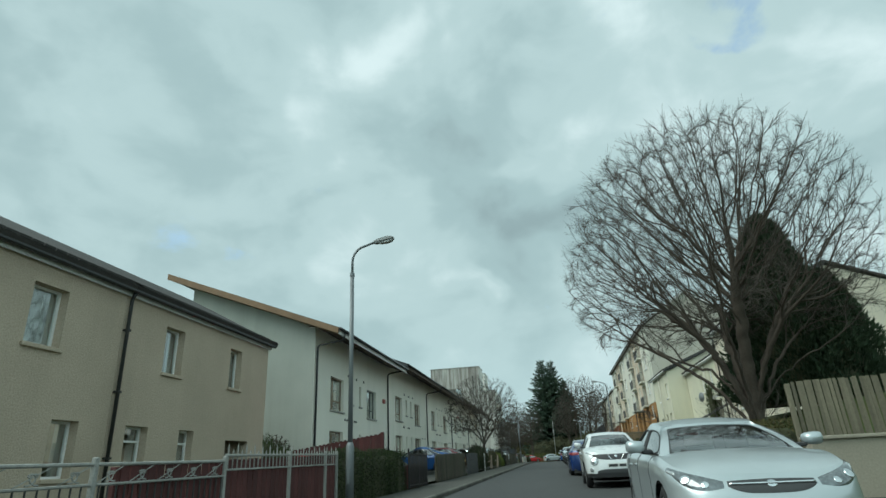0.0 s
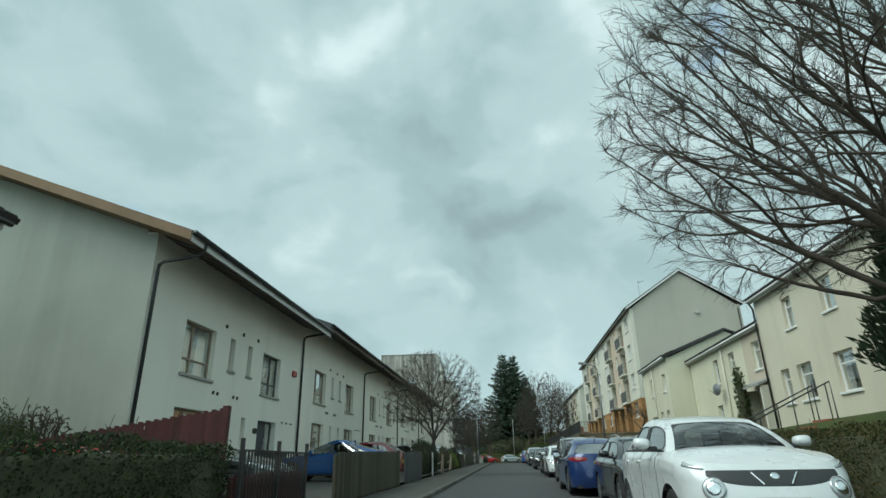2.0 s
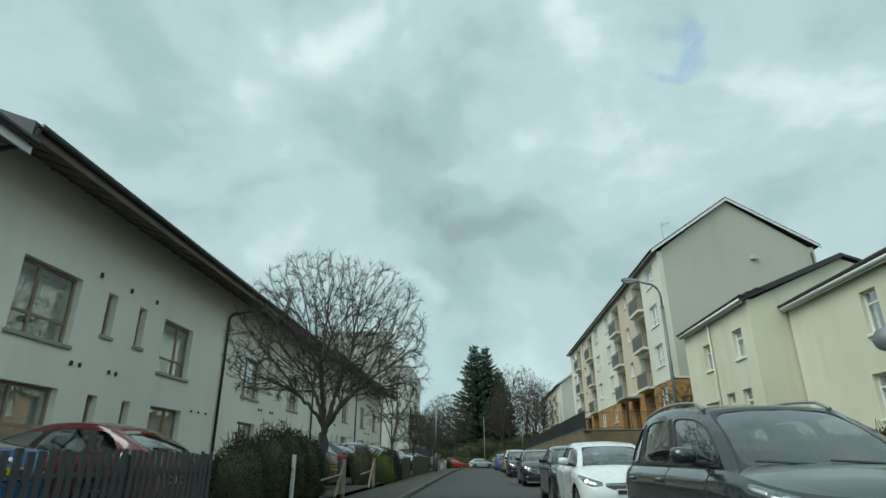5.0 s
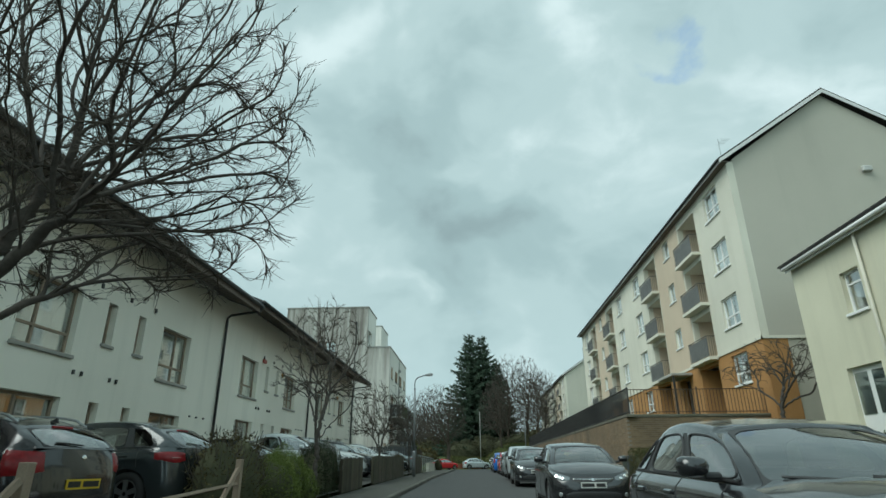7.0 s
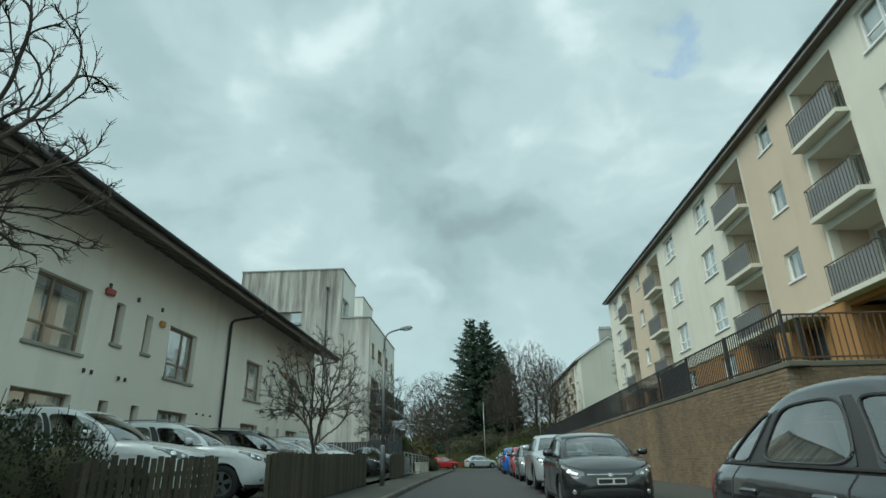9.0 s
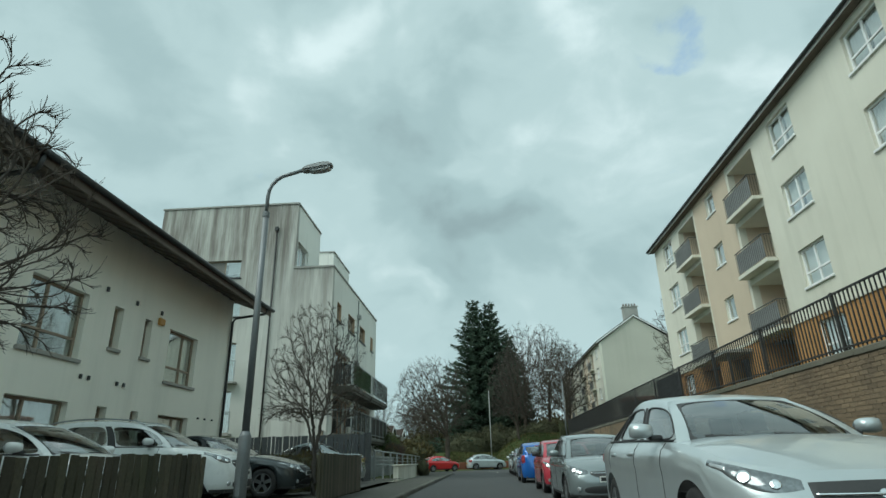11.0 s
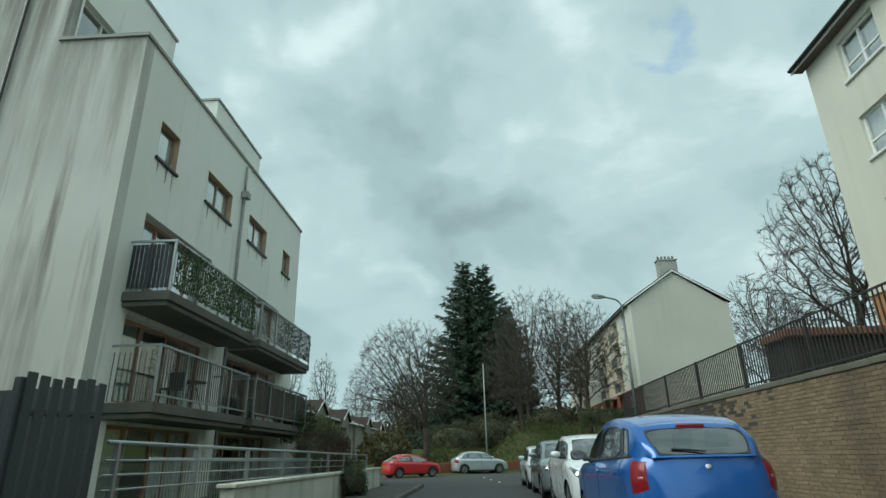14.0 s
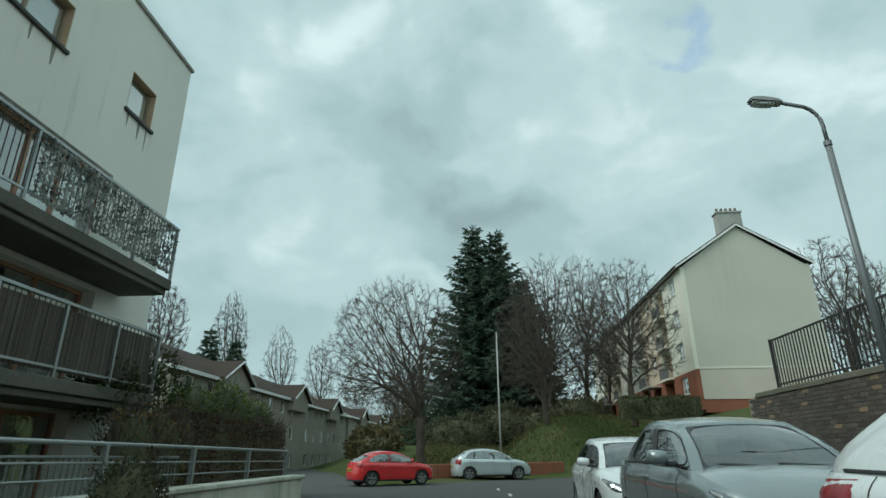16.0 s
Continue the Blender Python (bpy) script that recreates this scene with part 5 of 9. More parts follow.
# ---- cars ----
class Spec:
    def __init__(self, L=4.0, W=1.74, H=1.48, lip=0.74, cowl=0.96, belt=0.98, tail=1.0, xa=1.02, xb=0.28, xc=-1.35, xd=-1.85, wf=1.22, wr=-1.28, R=0.31,
                 sill=0.2, roof_w=0.60, deck=False, doors=4, rails=False, tail_in=0.05, pillars=(), lamp="sweep", grille=(0.55, 0.68, 0.42), rear_lamp=(0.72, 1.0, 0.52), hood_crown=0.05):
        self.L, self.W, self.H, self.lip, self.cowl, self.belt, self.tail = L, W, H, lip, cowl, belt, tail
        self.xa, self.xb, self.xc, self.xd, self.wf, self.wr, self.R = xa, xb, xc, xd, wf, wr, R
        self.sill, self.roof_w, self.deck, self.doors, self.rails, self.tail_in = sill, roof_w, deck, doors, rails, tail_in
        self.pillars, self.lamp, self.grille, self.rear_lamp, self.hood_crown = pillars, lamp, grille, rear_lamp, hood_crown


SPECS = {
    "hatch": Spec(),
    "mini": Spec(L=3.62, W=1.62, H=1.36, lip=0.70, cowl=0.88, belt=0.90, tail=0.92, doors=2, xc=-1.12, xd=-1.66, xa=0.92, wf=1.12, wr=-1.12, R=0.29),
    "hatch3": Spec(L=3.9, H=1.45, doors=2, xc=-1.2, xd=-1.78),
    "short3": Spec(L=3.82, W=1.65, H=1.49, lip=0.78, cowl=0.98, belt=0.98, tail=1.0, doors=2, xa=1.0, xb=0.32, xc=-1.2, xd=-1.74, wf=1.2, wr=-1.25, R=0.30),
    "hatch_tall": Spec(H=1.57, L=4.1, lip=0.83, cowl=1.05, belt=1.06, tail=1.07, rear_lamp=(0.66, 1.06, 0.66)),
    "hatch_low": Spec(H=1.44),
    "small": Spec(L=3.78, W=1.58, H=1.58, lip=0.82, cowl=1.04, belt=1.06, tail=1.09, xa=1.05, xb=0.35, xc=-1.45, xd=-1.8, wf=1.2, wr=-1.22, R=0.30, rear_lamp=(0.74, 1.16, 0.60)),
    "coupe": Spec(L=4.0, W=1.70, H=1.35, lip=0.72, cowl=0.93, belt=0.95, tail=1.0, xa=0.92, xb=0.12, xc=-1.1, xd=-1.9, wf=1.24, wr=-1.28, R=0.315, roof_w=0.545, grille=(0.56, 0.675, 0.36)),
    "crossover": Spec(L=4.13, W=1.78, H=1.57, lip=0.93, cowl=1.10, belt=1.10, tail=1.12, xa=0.92, xb=0.30, xc=-1.3, xd=-1.92, wf=1.22, wr=-1.31, R=0.345, sill=0.27, roof_w=0.58, lamp="round", grille=(0.74, 0.86, 0.62), hood_crown=0.07),
    "suv": Spec(L=4.5, W=1.85, H=1.66, lip=0.92, cowl=1.12, belt=1.13, tail=1.13, xa=1.02, xb=0.40, xc=-1.75, xd=-2.15, wf=1.38, wr=-1.32, R=0.36, sill=0.28, roof_w=0.63, rails=True, grille=(0.66, 0.86, 0.5), rear_lamp=(0.82, 1.06, 0.45)),
    "saloon": Spec(L=4.70, W=1.83, H=1.48, lip=0.72, cowl=0.96, belt=0.98, tail=1.03, xa=0.98, xb=0.18, xc=-1.0, xd=-1.72, wf=1.46, wr=-1.38, R=0.335, roof_w=0.58, deck=True, grille=(0.5, 0.72, 0.42), rear_lamp=(0.82, 0.95, 0.42), pillars=(-0.45,)),
    "crossover2": Spec(L=4.35, W=1.82, H=1.55, lip=0.88, cowl=1.05, belt=1.06, tail=1.07, xa=1.0, xb=0.35, xc=-1.6, xd=-2.05, wf=1.3, wr=-1.3, R=0.345, sill=0.25, roof_w=0.61, grille=(0.62, 0.8, 0.45), rear_lamp=(0.82, 1.0, 0.5)),
    "saloon2": Spec(L=4.62, W=1.83, H=1.53, lip=0.80, cowl=1.04, belt=1.06, tail=1.08, xa=0.98, xb=0.25, xc=-1.42, xd=-2.0, wf=1.42, wr=-1.36, R=0.345, roof_w=0.60, deck=True, grille=(0.5, 0.74, 0.42), rear_lamp=(0.80, 0.98, 0.45)),
    "estate": Spec(L=4.4, W=1.80, H=1.45, lip=0.74, cowl=0.97, belt=1.0, tail=1.02, xa=0.98, xb=0.2, xc=-1.7, xd=-2.08, wf=1.34, wr=-1.28, R=0.33, roof_w=0.58, rails=True, grille=(0.45, 0.7, 0.4)),
    "mpv": Spec(L=4.45, W=1.80, H=1.66, lip=0.86, cowl=1.05, belt=1.05, tail=1.06, xa=1.22, xb=0.45, xc=-1.75, xd=-2.1, wf=1.36, wr=-1.34, R=0.33, roof_w=0.64, rails=True, grille=(0.6, 0.76, 0.42)),
    "fastback": Spec(L=4.7, W=1.85, H=1.50, lip=0.70, cowl=0.95, belt=0.98, tail=1.02, xa=0.98, xb=0.2, xc=-0.85, xd=-2.1, wf=1.44, wr=-1.38, R=0.34, roof_w=0.56, deck=True, rear_lamp=(0.80, 0.96, 0.36)),
    "pickup": Spec(L=5.1, W=1.82, H=1.75, lip=0.98, cowl=1.16, belt=1.16, tail=1.16, xa=1.28, xb=0.62, xc=-0.85, xd=-1.05, wf=1.6, wr=-1.42, R=0.38, sill=0.38, roof_w=0.64, deck=True, grille=(0.62, 0.9, 0.5), rear_lamp=(0.8, 1.1, 0.3)),
}


def car_grids(s):
    """The shell's point grids: the body's side all round, the bonnet, the boot lid and the cabin."""
    F, B = s.L / 2, -s.L / 2
    W = s.W / 2

    def shoulder(x):
        if x > s.xa:
            t = (x - s.xa) / (F - s.xa)
            return lerp(s.cowl - 0.03, s.lip, t ** 1.7)
        if x > s.xd:
            t = (s.xa - x) / (s.xa - s.xd)
            return lerp(s.cowl - 0.03, s.tail, t)
        return s.tail

    K = 13
    quarter = []
    for q in range(18):                      # nose, from the middle to the corner
        t = math.pi / 2 * (1 - q / 18)
        quarter.append((0.74 + 0.26 * math.sin(t) ** 0.62, math.cos(t) ** 0.62))
    right = quarter + [(0.74 - 0.74 * q / 30, 1.0) for q in range(30)]
    half = right + [(0.0, 1.0)] + [(-x, y) for x, y in right[::-1]]
    outline = half + [(x, -y) for x, y in half[-2:0:-1]]
    N = len(outline)
    side = []
    for ux, uy in outline:
        ring = []
        x0 = ux * (F if ux > 0 else -B)
        y0 = uy * W
        end = max(0.0, (abs(ux) - 0.5) / 0.5)
        y0 *= 1 - 0.10 * end ** 2
        top = shoulder(x0)
        low = s.sill
        for wx in (s.wf, s.wr):
            d = abs(x0 - wx)
            if d < s.R + 0.055 and abs(uy) > 0.9:
                low = max(low, s.R + math.sqrt((s.R + 0.055) ** 2 - d * d) - 0.01)
        low = min(low, top - 0.08)
        for k in range(K + 1):
            t = k / K
            z = lerp(low, top, t)
            h = (z - s.sill) / (top - s.sill)
            out = 1 - 0.045 * (1 - min(1, h / 0.25)) ** 2 - 0.012 * abs(h - 0.55) - 0.075 * max(0, (h - 0.86) / 0.14) ** 2
            crease = 0.012 * math.exp(-((h - 0.78) / 0.05) ** 2)
            nose = 0.0
            if abs(x0) > F * 0.55:
                zz = (z - 0.45) / (top - 0.45) if z > 0.45 else 0.0
                lean = 0.17 if x0 > 0 else (0.05 + s.tail_in)
                nose = lean * max(0, zz) ** 2 + 0.05 * max(0, (0.38 - z) / 0.2)
                nose *= max(0.0, (abs(x0) / F - 0.55) / 0.45)
            ring.append(Vector((x0 - math.copysign(nose, x0), y0 * (out + crease), z)))
        side.append(ring)
    return side, shoulder


def build_car(kind, paint_mat, name="car", label="", group="parked cars", plate="white", trim_mat=None, dark_lower=False, seed=0):
    s = SPECS[kind]
    car = thing(name, label, "car", group)
    F, B, W = s.L / 2, -s.L / 2, s.W / 2
    side, shoulder = car_grids(s)
    N, K = len(side), len(side[0]) - 1
    quads = [(i, k) for i in range(N) for k in range(K)]
    g0, g1, gw = s.grille
    r0, r1, rw = s.rear_lamp

    def quad_mesh(cells, lift):
        bm = bmesh.new()
        vs = {}

        def v(i, k):
            i %= N
            if (i, k) not in vs:
                p = side[i][k]
                n = (side[(i + 1) % N][k] - side[i - 1][k]).cross(side[i][min(k + 1, K)] - side[i][max(k - 1, 0)])
                n = n.normalized() if n.length > 1e-9 else Vector((0, 0, 0))
                vs[i, k] = bm.verts.new(p + n * lift)
            return vs[i, k]
        for i, k in cells:
            try:
                bm.faces.new((v(i, k), v(i + 1, k), v(i + 1, k + 1), v(i, k + 1)))
            except ValueError:
                pass
        return bm

    def surf(u, z):
        """The body side at ring place u (0: nose, N / 2: tail) and height z, and its outward direction."""
        def at(uu, zz):
            i = math.floor(uu)
            f = uu - i
            ra, rb = side[i % N], side[(i + 1) % N]
            out = []
            for ring in (ra, rb):
                k = 0
                while k < K - 1 and ring[k + 1].z < zz:
                    k += 1
                d = ring[k + 1].z - ring[k].z
                t = max(0.0, min(1.0, (zz - ring[k].z) / d if d > 1e-6 else 0.0))
                out.append(ring[k].lerp(ring[k + 1], t))
            return out[0].lerp(out[1], f)
        p = at(u, z)
        n = (at(u + 0.3, z) - at(u - 0.3, z)).cross(at(u, z + 0.02) - at(u, z - 0.02))
        n = n.normalized() if n.length > 1e-9 else Vector((1, 0, 0))
        if n.dot(Vector((p.x, p.y, 0))) < 0:
            n.negate()
        return p, n

    def panel(nm, u0, u1, lo, hi, lift, material, parent, label="", nu=14, nv=5):
        """A smooth inlay that follows the body: lo and hi give its edges along the way from u0 to u1."""
        bm = bmesh.new()
        rows = []
        for q in range(nu + 1):
            t = q / nu
            u = u0 + (u1 - u0) * t
            row = []
            for w in range(nv + 1):
                p, n = surf(u, lerp(lo(t), hi(t), w / nv))
                edge = q in (0, nu) or w in (0, nv)
                row.append(bm.verts.new(p + n * (lift if not edge else min(lift, 0.001))))
            rows.append(row)
        for r_a, r_b in zip(rows, rows[1:]):
            for w in range(nv):
                bm.faces.new((r_a[w], r_a[w + 1], r_b[w + 1], r_b[w]))
        bmesh.ops.recalc_face_normals(bm, faces=bm.faces[:])
        return part(nm, bm, material, parent, label, smooth=True)

    def disc(nm, u, z, r, lift, material, parent, label="", deep=0.012, oval=1.0):
        p, n = surf(u, z)
        a_ = n.cross(Vector((0, 0, 1))).normalized()
        b_ = a_.cross(n).normalized()
        bm = bmesh.new()
        rings = [[bm.verts.new(p + n * (lift + h_) + a_ * (r * k_ * math.cos(q * 0.3927)) + b_ * (r * oval * k_ * math.sin(q * 0.3927))) for q in range(16)] for k_, h_ in ((1.0, -0.02), (1.0, deep * 0.6), (0.8, deep), (0.35, deep * 1.15))]
        for r_a, r_b in zip(rings, rings[1:]):
            for q in range(16):
                bm.faces.new((r_a[q], r_a[(q + 1) % 16], r_b[(q + 1) % 16], r_b[q]))
        bm.faces.new(rings[-1])
        bmesh.ops.recalc_face_normals(bm, faces=bm.faces[:])
        return part(nm, bm, material, parent, label, smooth=True)

    def u_of(y):
        """The ring place on the nose that lies y from the middle."""
        return next(q for q in [k * 0.25 for k in range(72)] if surf(q, 0.6)[0].y >= min(y, W * 0.93))

    body = part("body", quad_mesh(quads, 0.0), paint_mat, car, smooth=True)
    tm = trim_mat or M["trim"]
    low_k = [c for c in quads if (side[c[0]][c[1] + 1].z < s.sill + (0.15 if dark_lower else 0.06))]
    if low_k:
        part("bumper_trim", quad_mesh(low_k, 0.006), M["trim"], body, smooth=True)
    ug = u_of(gw)
    front_u = [surf(ug * q / 6, (g0 + g1) / 2)[0] for q in range(-6, 7)]
    if s.lamp == "round":
        panel("grille", -ug * 1.05, ug * 1.05, lambda t: g0 + 0.10 * abs(2 * t - 1) ** 2 - 0.02, lambda t: g1 + 0.015, 0.008, M["trim"], car, nu=24)
    else:
        panel("grille", -ug, ug, lambda t: g0 + (g1 - g0) * 0.55 * abs(2 * t - 1) ** 2.5, lambda t: g1 - 0.01 * abs(2 * t - 1), 0.008, M["trim"], car, nu=20)
    panel("lower_grille", -u_of(0.56), u_of(0.56), lambda t: s.sill + 0.07 + 0.03 * abs(2 * t - 1) ** 4, lambda t: s.sill + 0.21 - 0.05 * abs(2 * t - 1) ** 3, 0.007, M["trim"], car, nu=18)
    tops = [shoulder(surf(q, 0.6)[0].x) for q in range(19)]

    def top_at(u):
        q = min(17, int(u))
        return lerp(tops[q], tops[q + 1], u - q)
    for sg in (1, -1):
        if s.lamp == "round":
            uh = u_of(0.60)
            hl = disc("headlight", sg * uh, 0.70, 0.115, 0.004, M["headlamp"], car, "round clear headlamp")
            disc("reflector", sg * uh, 0.70, 0.07, 0.016, M["chrome"], hl)
            panel("marker_light", sg * 9.0, sg * 15.5, lambda t: top_at(9 + 6.5 * t) - 0.075, lambda t: top_at(9 + 6.5 * t) - 0.025 - 0.03 * (1 - t), 0.012, M["headlamp"], car, "slim clear marker lamp")
            u_f = u_of(0.70)
            disc("fog_light", sg * u_f, s.sill + 0.2, 0.055, 0.004, M["headlamp"], car)
        else:
            ua, ub = u_of(gw + 0.03), 17.2
            low_in = min(g1 - 0.02, s.lip - 0.13)
            hl = panel("headlight", sg * ua, sg * ub, lambda t: lerp(low_in + 0.02, s.lip + 0.035, t ** 1.2) - 0.055 * math.sin(math.pi * min(1, t * 1.25)) if t < 0.8 else lerp(low_in + 0.02, s.lip + 0.035, t ** 1.2),
                       lambda t: min(top_at(lerp(ua, ub, t)) - 0.02, lerp(low_in + 0.075, s.lip + 0.075, t ** 0.8)), 0.011, M["lamp_house"], car, "clear swept headlamp")
            for tt, rr in ((0.22, 0.036), (0.52, 0.048)):
                um = lerp(ua, ub, tt)
                zm = lerp(low_in + 0.025, s.lip + 0.045, tt) - 0.012
                disc("reflector", sg * um, zm, rr, 0.009, M["chrome"], hl, deep=0.008)
            panel("indicator", sg * lerp(ua, ub, 0.72), sg * lerp(ua, ub, 0.96), lambda t: lerp(low_in, s.lip + 0.035, 0.76 + 0.22 * t) - 0.005, lambda t: lerp(low_in + 0.06, s.lip + 0.06, 0.78 + 0.2 * t) - 0.004, 0.014, M["headlamp"], hl)
            u_f = u_of(0.66)
            disc("fog_light", sg * u_f, s.sill + 0.15, 0.042, 0.006, M["headlamp"], car)
        # tail lamps wrap the rear corners
        h_ = N // 2
        qa = next(q for q in [k * 0.25 for k in range(72)] if abs(surf(h_ - q, 0.7)[0].y) >= min(rw, W * 0.86))
        tall = r1 - r0 > 0.22
        qb = (16.5 if not tall else 15.0) + (6.0 if "beside the blue" in label else 0.0)
        z1_ = min(r1, s.tail - 0.025)
        if tall:
            lo_f, hi_f = (lambda t: r0 + 0.05 * (1 - t) ** 2), (lambda t: z1_ - 0.02 * (1 - t))
        else:
            lo_f, hi_f = (lambda t: lerp(r0 + 0.035, r0 + 0.05, t) - 0.035 * math.sin(math.pi * min(1, t * 1.3)) if t < 0.77 else lerp(r0 + 0.035, r0 + 0.05, t)), (lambda t: z1_ - 0.02 * abs(2 * t - 1) ** 3)
        tl = panel("tail_light", h_ - sg * qa, h_ - sg * qb, lo_f, hi_f, 0.013, M["taillamp"], car, "red tail lamp")
        panel("reversing_light", h_ - sg * lerp(qa, qb, 0.15), h_ - sg * lerp(qa, qb, 0.48), lambda t: lerp(lo_f(0.3), hi_f(0.3), 0.36), lambda t: lerp(lo_f(0.3), hi_f(0.3), 0.50), 0.017, M["taillamp_pale"], tl, "pale strip in the lamp")
    # bar that follows the grille
    if s.lamp != "round":
        zc = g1 - 0.35 * (g1 - g0)
        pts = [surf(ug * 0.95 * q / 8, zc)[0] + surf(ug * 0.95 * q / 8, zc)[1] * 0.012 for q in range(-8, 9)]
        part("grille_bar", tube(bmesh.new(), pts, 0.011, 6), M["chrome"], car, smooth=True)
    else:
        for sg in (1, -1):
            part("grille_bar", tube(bmesh.new(), [surf(sg * u_of(0.20), g1 - 0.01)[0] + Vector((0.012, 0, 0)), surf(sg * u_of(0.13), g0)[0] + Vector((0.012, 0, 0))], 0.012, 6), M["chrome"], car)

    # bonnet, boot lid, rear shelf: skins that close the top ring
    top_ring = [r[K] for r in side]

    def top_y(x):
        best = 0.2
        for i in range(N):
            p, q = top_ring[i], top_ring[(i + 1) % N]
            if p.y > 0 and (p.x - x) * (q.x - x) <= 0 and abs(p.x - q.x) > 1e-6:
                best = max(best, p.y + (q.y - p.y) * (x - p.x) / (q.x - p.x))
        return best

    def skin(nm, x_in, front, crown, nv=14):
        """Closes the top ring with crowned cross lines, from x_in to the end."""
        bm = bmesh.new()
        idx = [i for i in range(N // 2 + 1) if (top_ring[i].x >= x_in - 0.02 if front else top_ring[i].x <= x_in + 0.02)]
        x_end = top_ring[0].x if front else top_ring[N // 2].x
        rows = []
        for i in idx:
            p = top_ring[i]
            tu = min(1, max(0, (p.x - x_in) / (x_end - x_in)))
            row = []
            for v in range(nv + 1):
                s_ = 1 - 2 * v / nv
                ridge = 0.012 * math.exp(-((abs(s_) - 0.62) / 0.12) ** 2) * (1 - tu) if front else 0.0
                row.append(bm.verts.new((p.x, p.y * s_, p.z + (crown * (1 - s_ * s_) * (1 - tu ** 3) + ridge) * min(1, abs(p.y) / 0.5))))
            rows.append(row)
        for a_, b_ in zip(rows, rows[1:]):
            for v in range(nv):
                try:
                    bm.faces.new((a_[v], a_[v + 1], b_[v + 1], b_[v]))
                except ValueError:
                    pass
        bmesh.ops.remove_doubles(bm, verts=bm.verts[:], dist=0.0005)
        bmesh.ops.recalc_face_normals(bm, faces=bm.faces[:])
        return part(nm, bm, paint_mat, car, smooth=True)
    skin("bonnet", s.xa - 0.04, True, s.hood_crown)
    if kind != "pickup":
        skin("boot_lid" if s.deck else "tailgate_top", s.xd + 0.03, False, 0.02)
    else:
        bed = boxes((B + 0.06, s.xd - 0.1, -W + 0.12, W - 0.12, 0.6, 0.64))
        part("load_bed", bed, M["trim"], car)

    # cabin: rings that rise from the waist to the roof
    def roof_z(xn):
        return s.H - 0.035 - 0.085 * (xn - 0.02) ** 2 - (0.045 * max(0, -xn) ** 3)
    levels = [0.0, 0.07, 0.25, 0.45, 0.65, 0.82, 0.90, 0.95, 0.985, 1.0]
    xcut = 0.965
    sideu = sorted({1 - 2 * q / 40 for q in range(41)}, reverse=True)
    nf = 16
    ring_n = [(xn, 1.0, "s") for xn in sideu] + [(-1.0, 1 - 2 * q / nf, "b") for q in range(1, nf)] + [(xn, -1.0, "s") for xn in sideu[::-1]] + [(1.0, -1 + 2 * q / nf, "f") for q in range(1, nf)]
    RN = len(ring_n)

    def cab(h, xn, yn):
        hh = min(h, 0.95) / 0.95
        xf, xr = lerp(s.xa, s.xb, hh), lerp(s.xd, s.xc, hh)
        xf += 0.085 * math.sin(math.pi * hh)
        xr -= (0.035 if not s.deck else -0.03) * math.sin(math.pi * hh)
        xm, hl = (xf + xr) / 2, (xf - xr) / 2
        x = xm + hl * xn
        base_w = top_y(min(max(x, B * 0.9), F * 0.9)) * 0.985
        w = lerp(base_w, s.roof_w + 0.03, hh ** 1.15)
        w *= 1 - 0.10 * max(0, -xn) ** 2.5 * hh - 0.06 * max(0, xn) ** 3
        zb = shoulder(x) - 0.004
        z = lerp(zb, roof_z(xn) - 0.035, hh)
        bow = 0.10 if xn > 0 else 0.05
        if abs(xn) == 1.0:
            x += math.copysign(bow * (1 - yn * yn) * (1 - 0.3 * hh), xn) - math.copysign(bow * 0.4, xn)
            z += 0.03 * (1 - yn * yn) * hh
        if h > 0.95:
            t = (h - 0.95) / 0.05
            w *= 1 - 0.085 * t ** 1.5
            x -= 0.05 * t ** 1.5 * xn
            z += 0.033 * math.sin(t * math.pi / 2)
        return Vector((x, w * yn, z))
    grid = [[cab(h, xn, yn) for xn, yn, _ in ring_n] for h in levels]
    b_at = [0.30] + ([-0.45] if s.doors == 4 else [])
    if s.doors == 2:
        b_at = [0.02]
    c_end = -0.76 if not s.deck else -0.66
    if kind == "small":
        b_at = [0.22, -0.58]
    if kind == "hatch_tall":
        b_at, c_end = [0.20], -0.52
    if kind == "crossover":
        c_end = -0.52
    if kind == "pickup":
        b_at, c_end = [0.1], -0.9
    groups = {}
    for li in range(len(levels) - 1):
        hm = (levels[li] + levels[li + 1]) / 2
        for i in range(RN):
            j = (i + 1) % RN
            (xa_, ya_, ta), (xb_, yb_, tb) = ring_n[i], ring_n[j]
            xm, ym = (xa_ + xb_) / 2, (ya_ + yb_) / 2
            key = "roof"
            if ta == "s" and tb == "s" and abs(ya_ - yb_) < 0.01:
                sg = 1 if ym > 0 else -1
                if 0.07 < hm < 0.82:
                    if any(abs(xm - q) < 0.03 for q in b_at):
                        key = "door_pillar_%d_%d" % (sg, min(range(len(b_at)), key=lambda w: abs(xm - b_at[w])))
                    elif c_end < xm < 0.96:
                        z_ = sum(xm < q for q in b_at)
                        key = "side_window_%d_%d" % (z_, sg)
            elif 0.05 < hm < 0.93 and abs(ym) < 0.93:
                if xm > 0.9 and hm > 0.0:
                    key = "windscreen"
                elif xm < -0.9 and (hm > 0.08 if s.deck else hm < 0.88 and abs(ym) < 0.86):
                    key = "rear_window"
            if hm < 0.07 and xm > 0.9:
                key = "windscreen" if abs(ym) < 0.93 else key
            groups.setdefault(key, []).append((li, i))
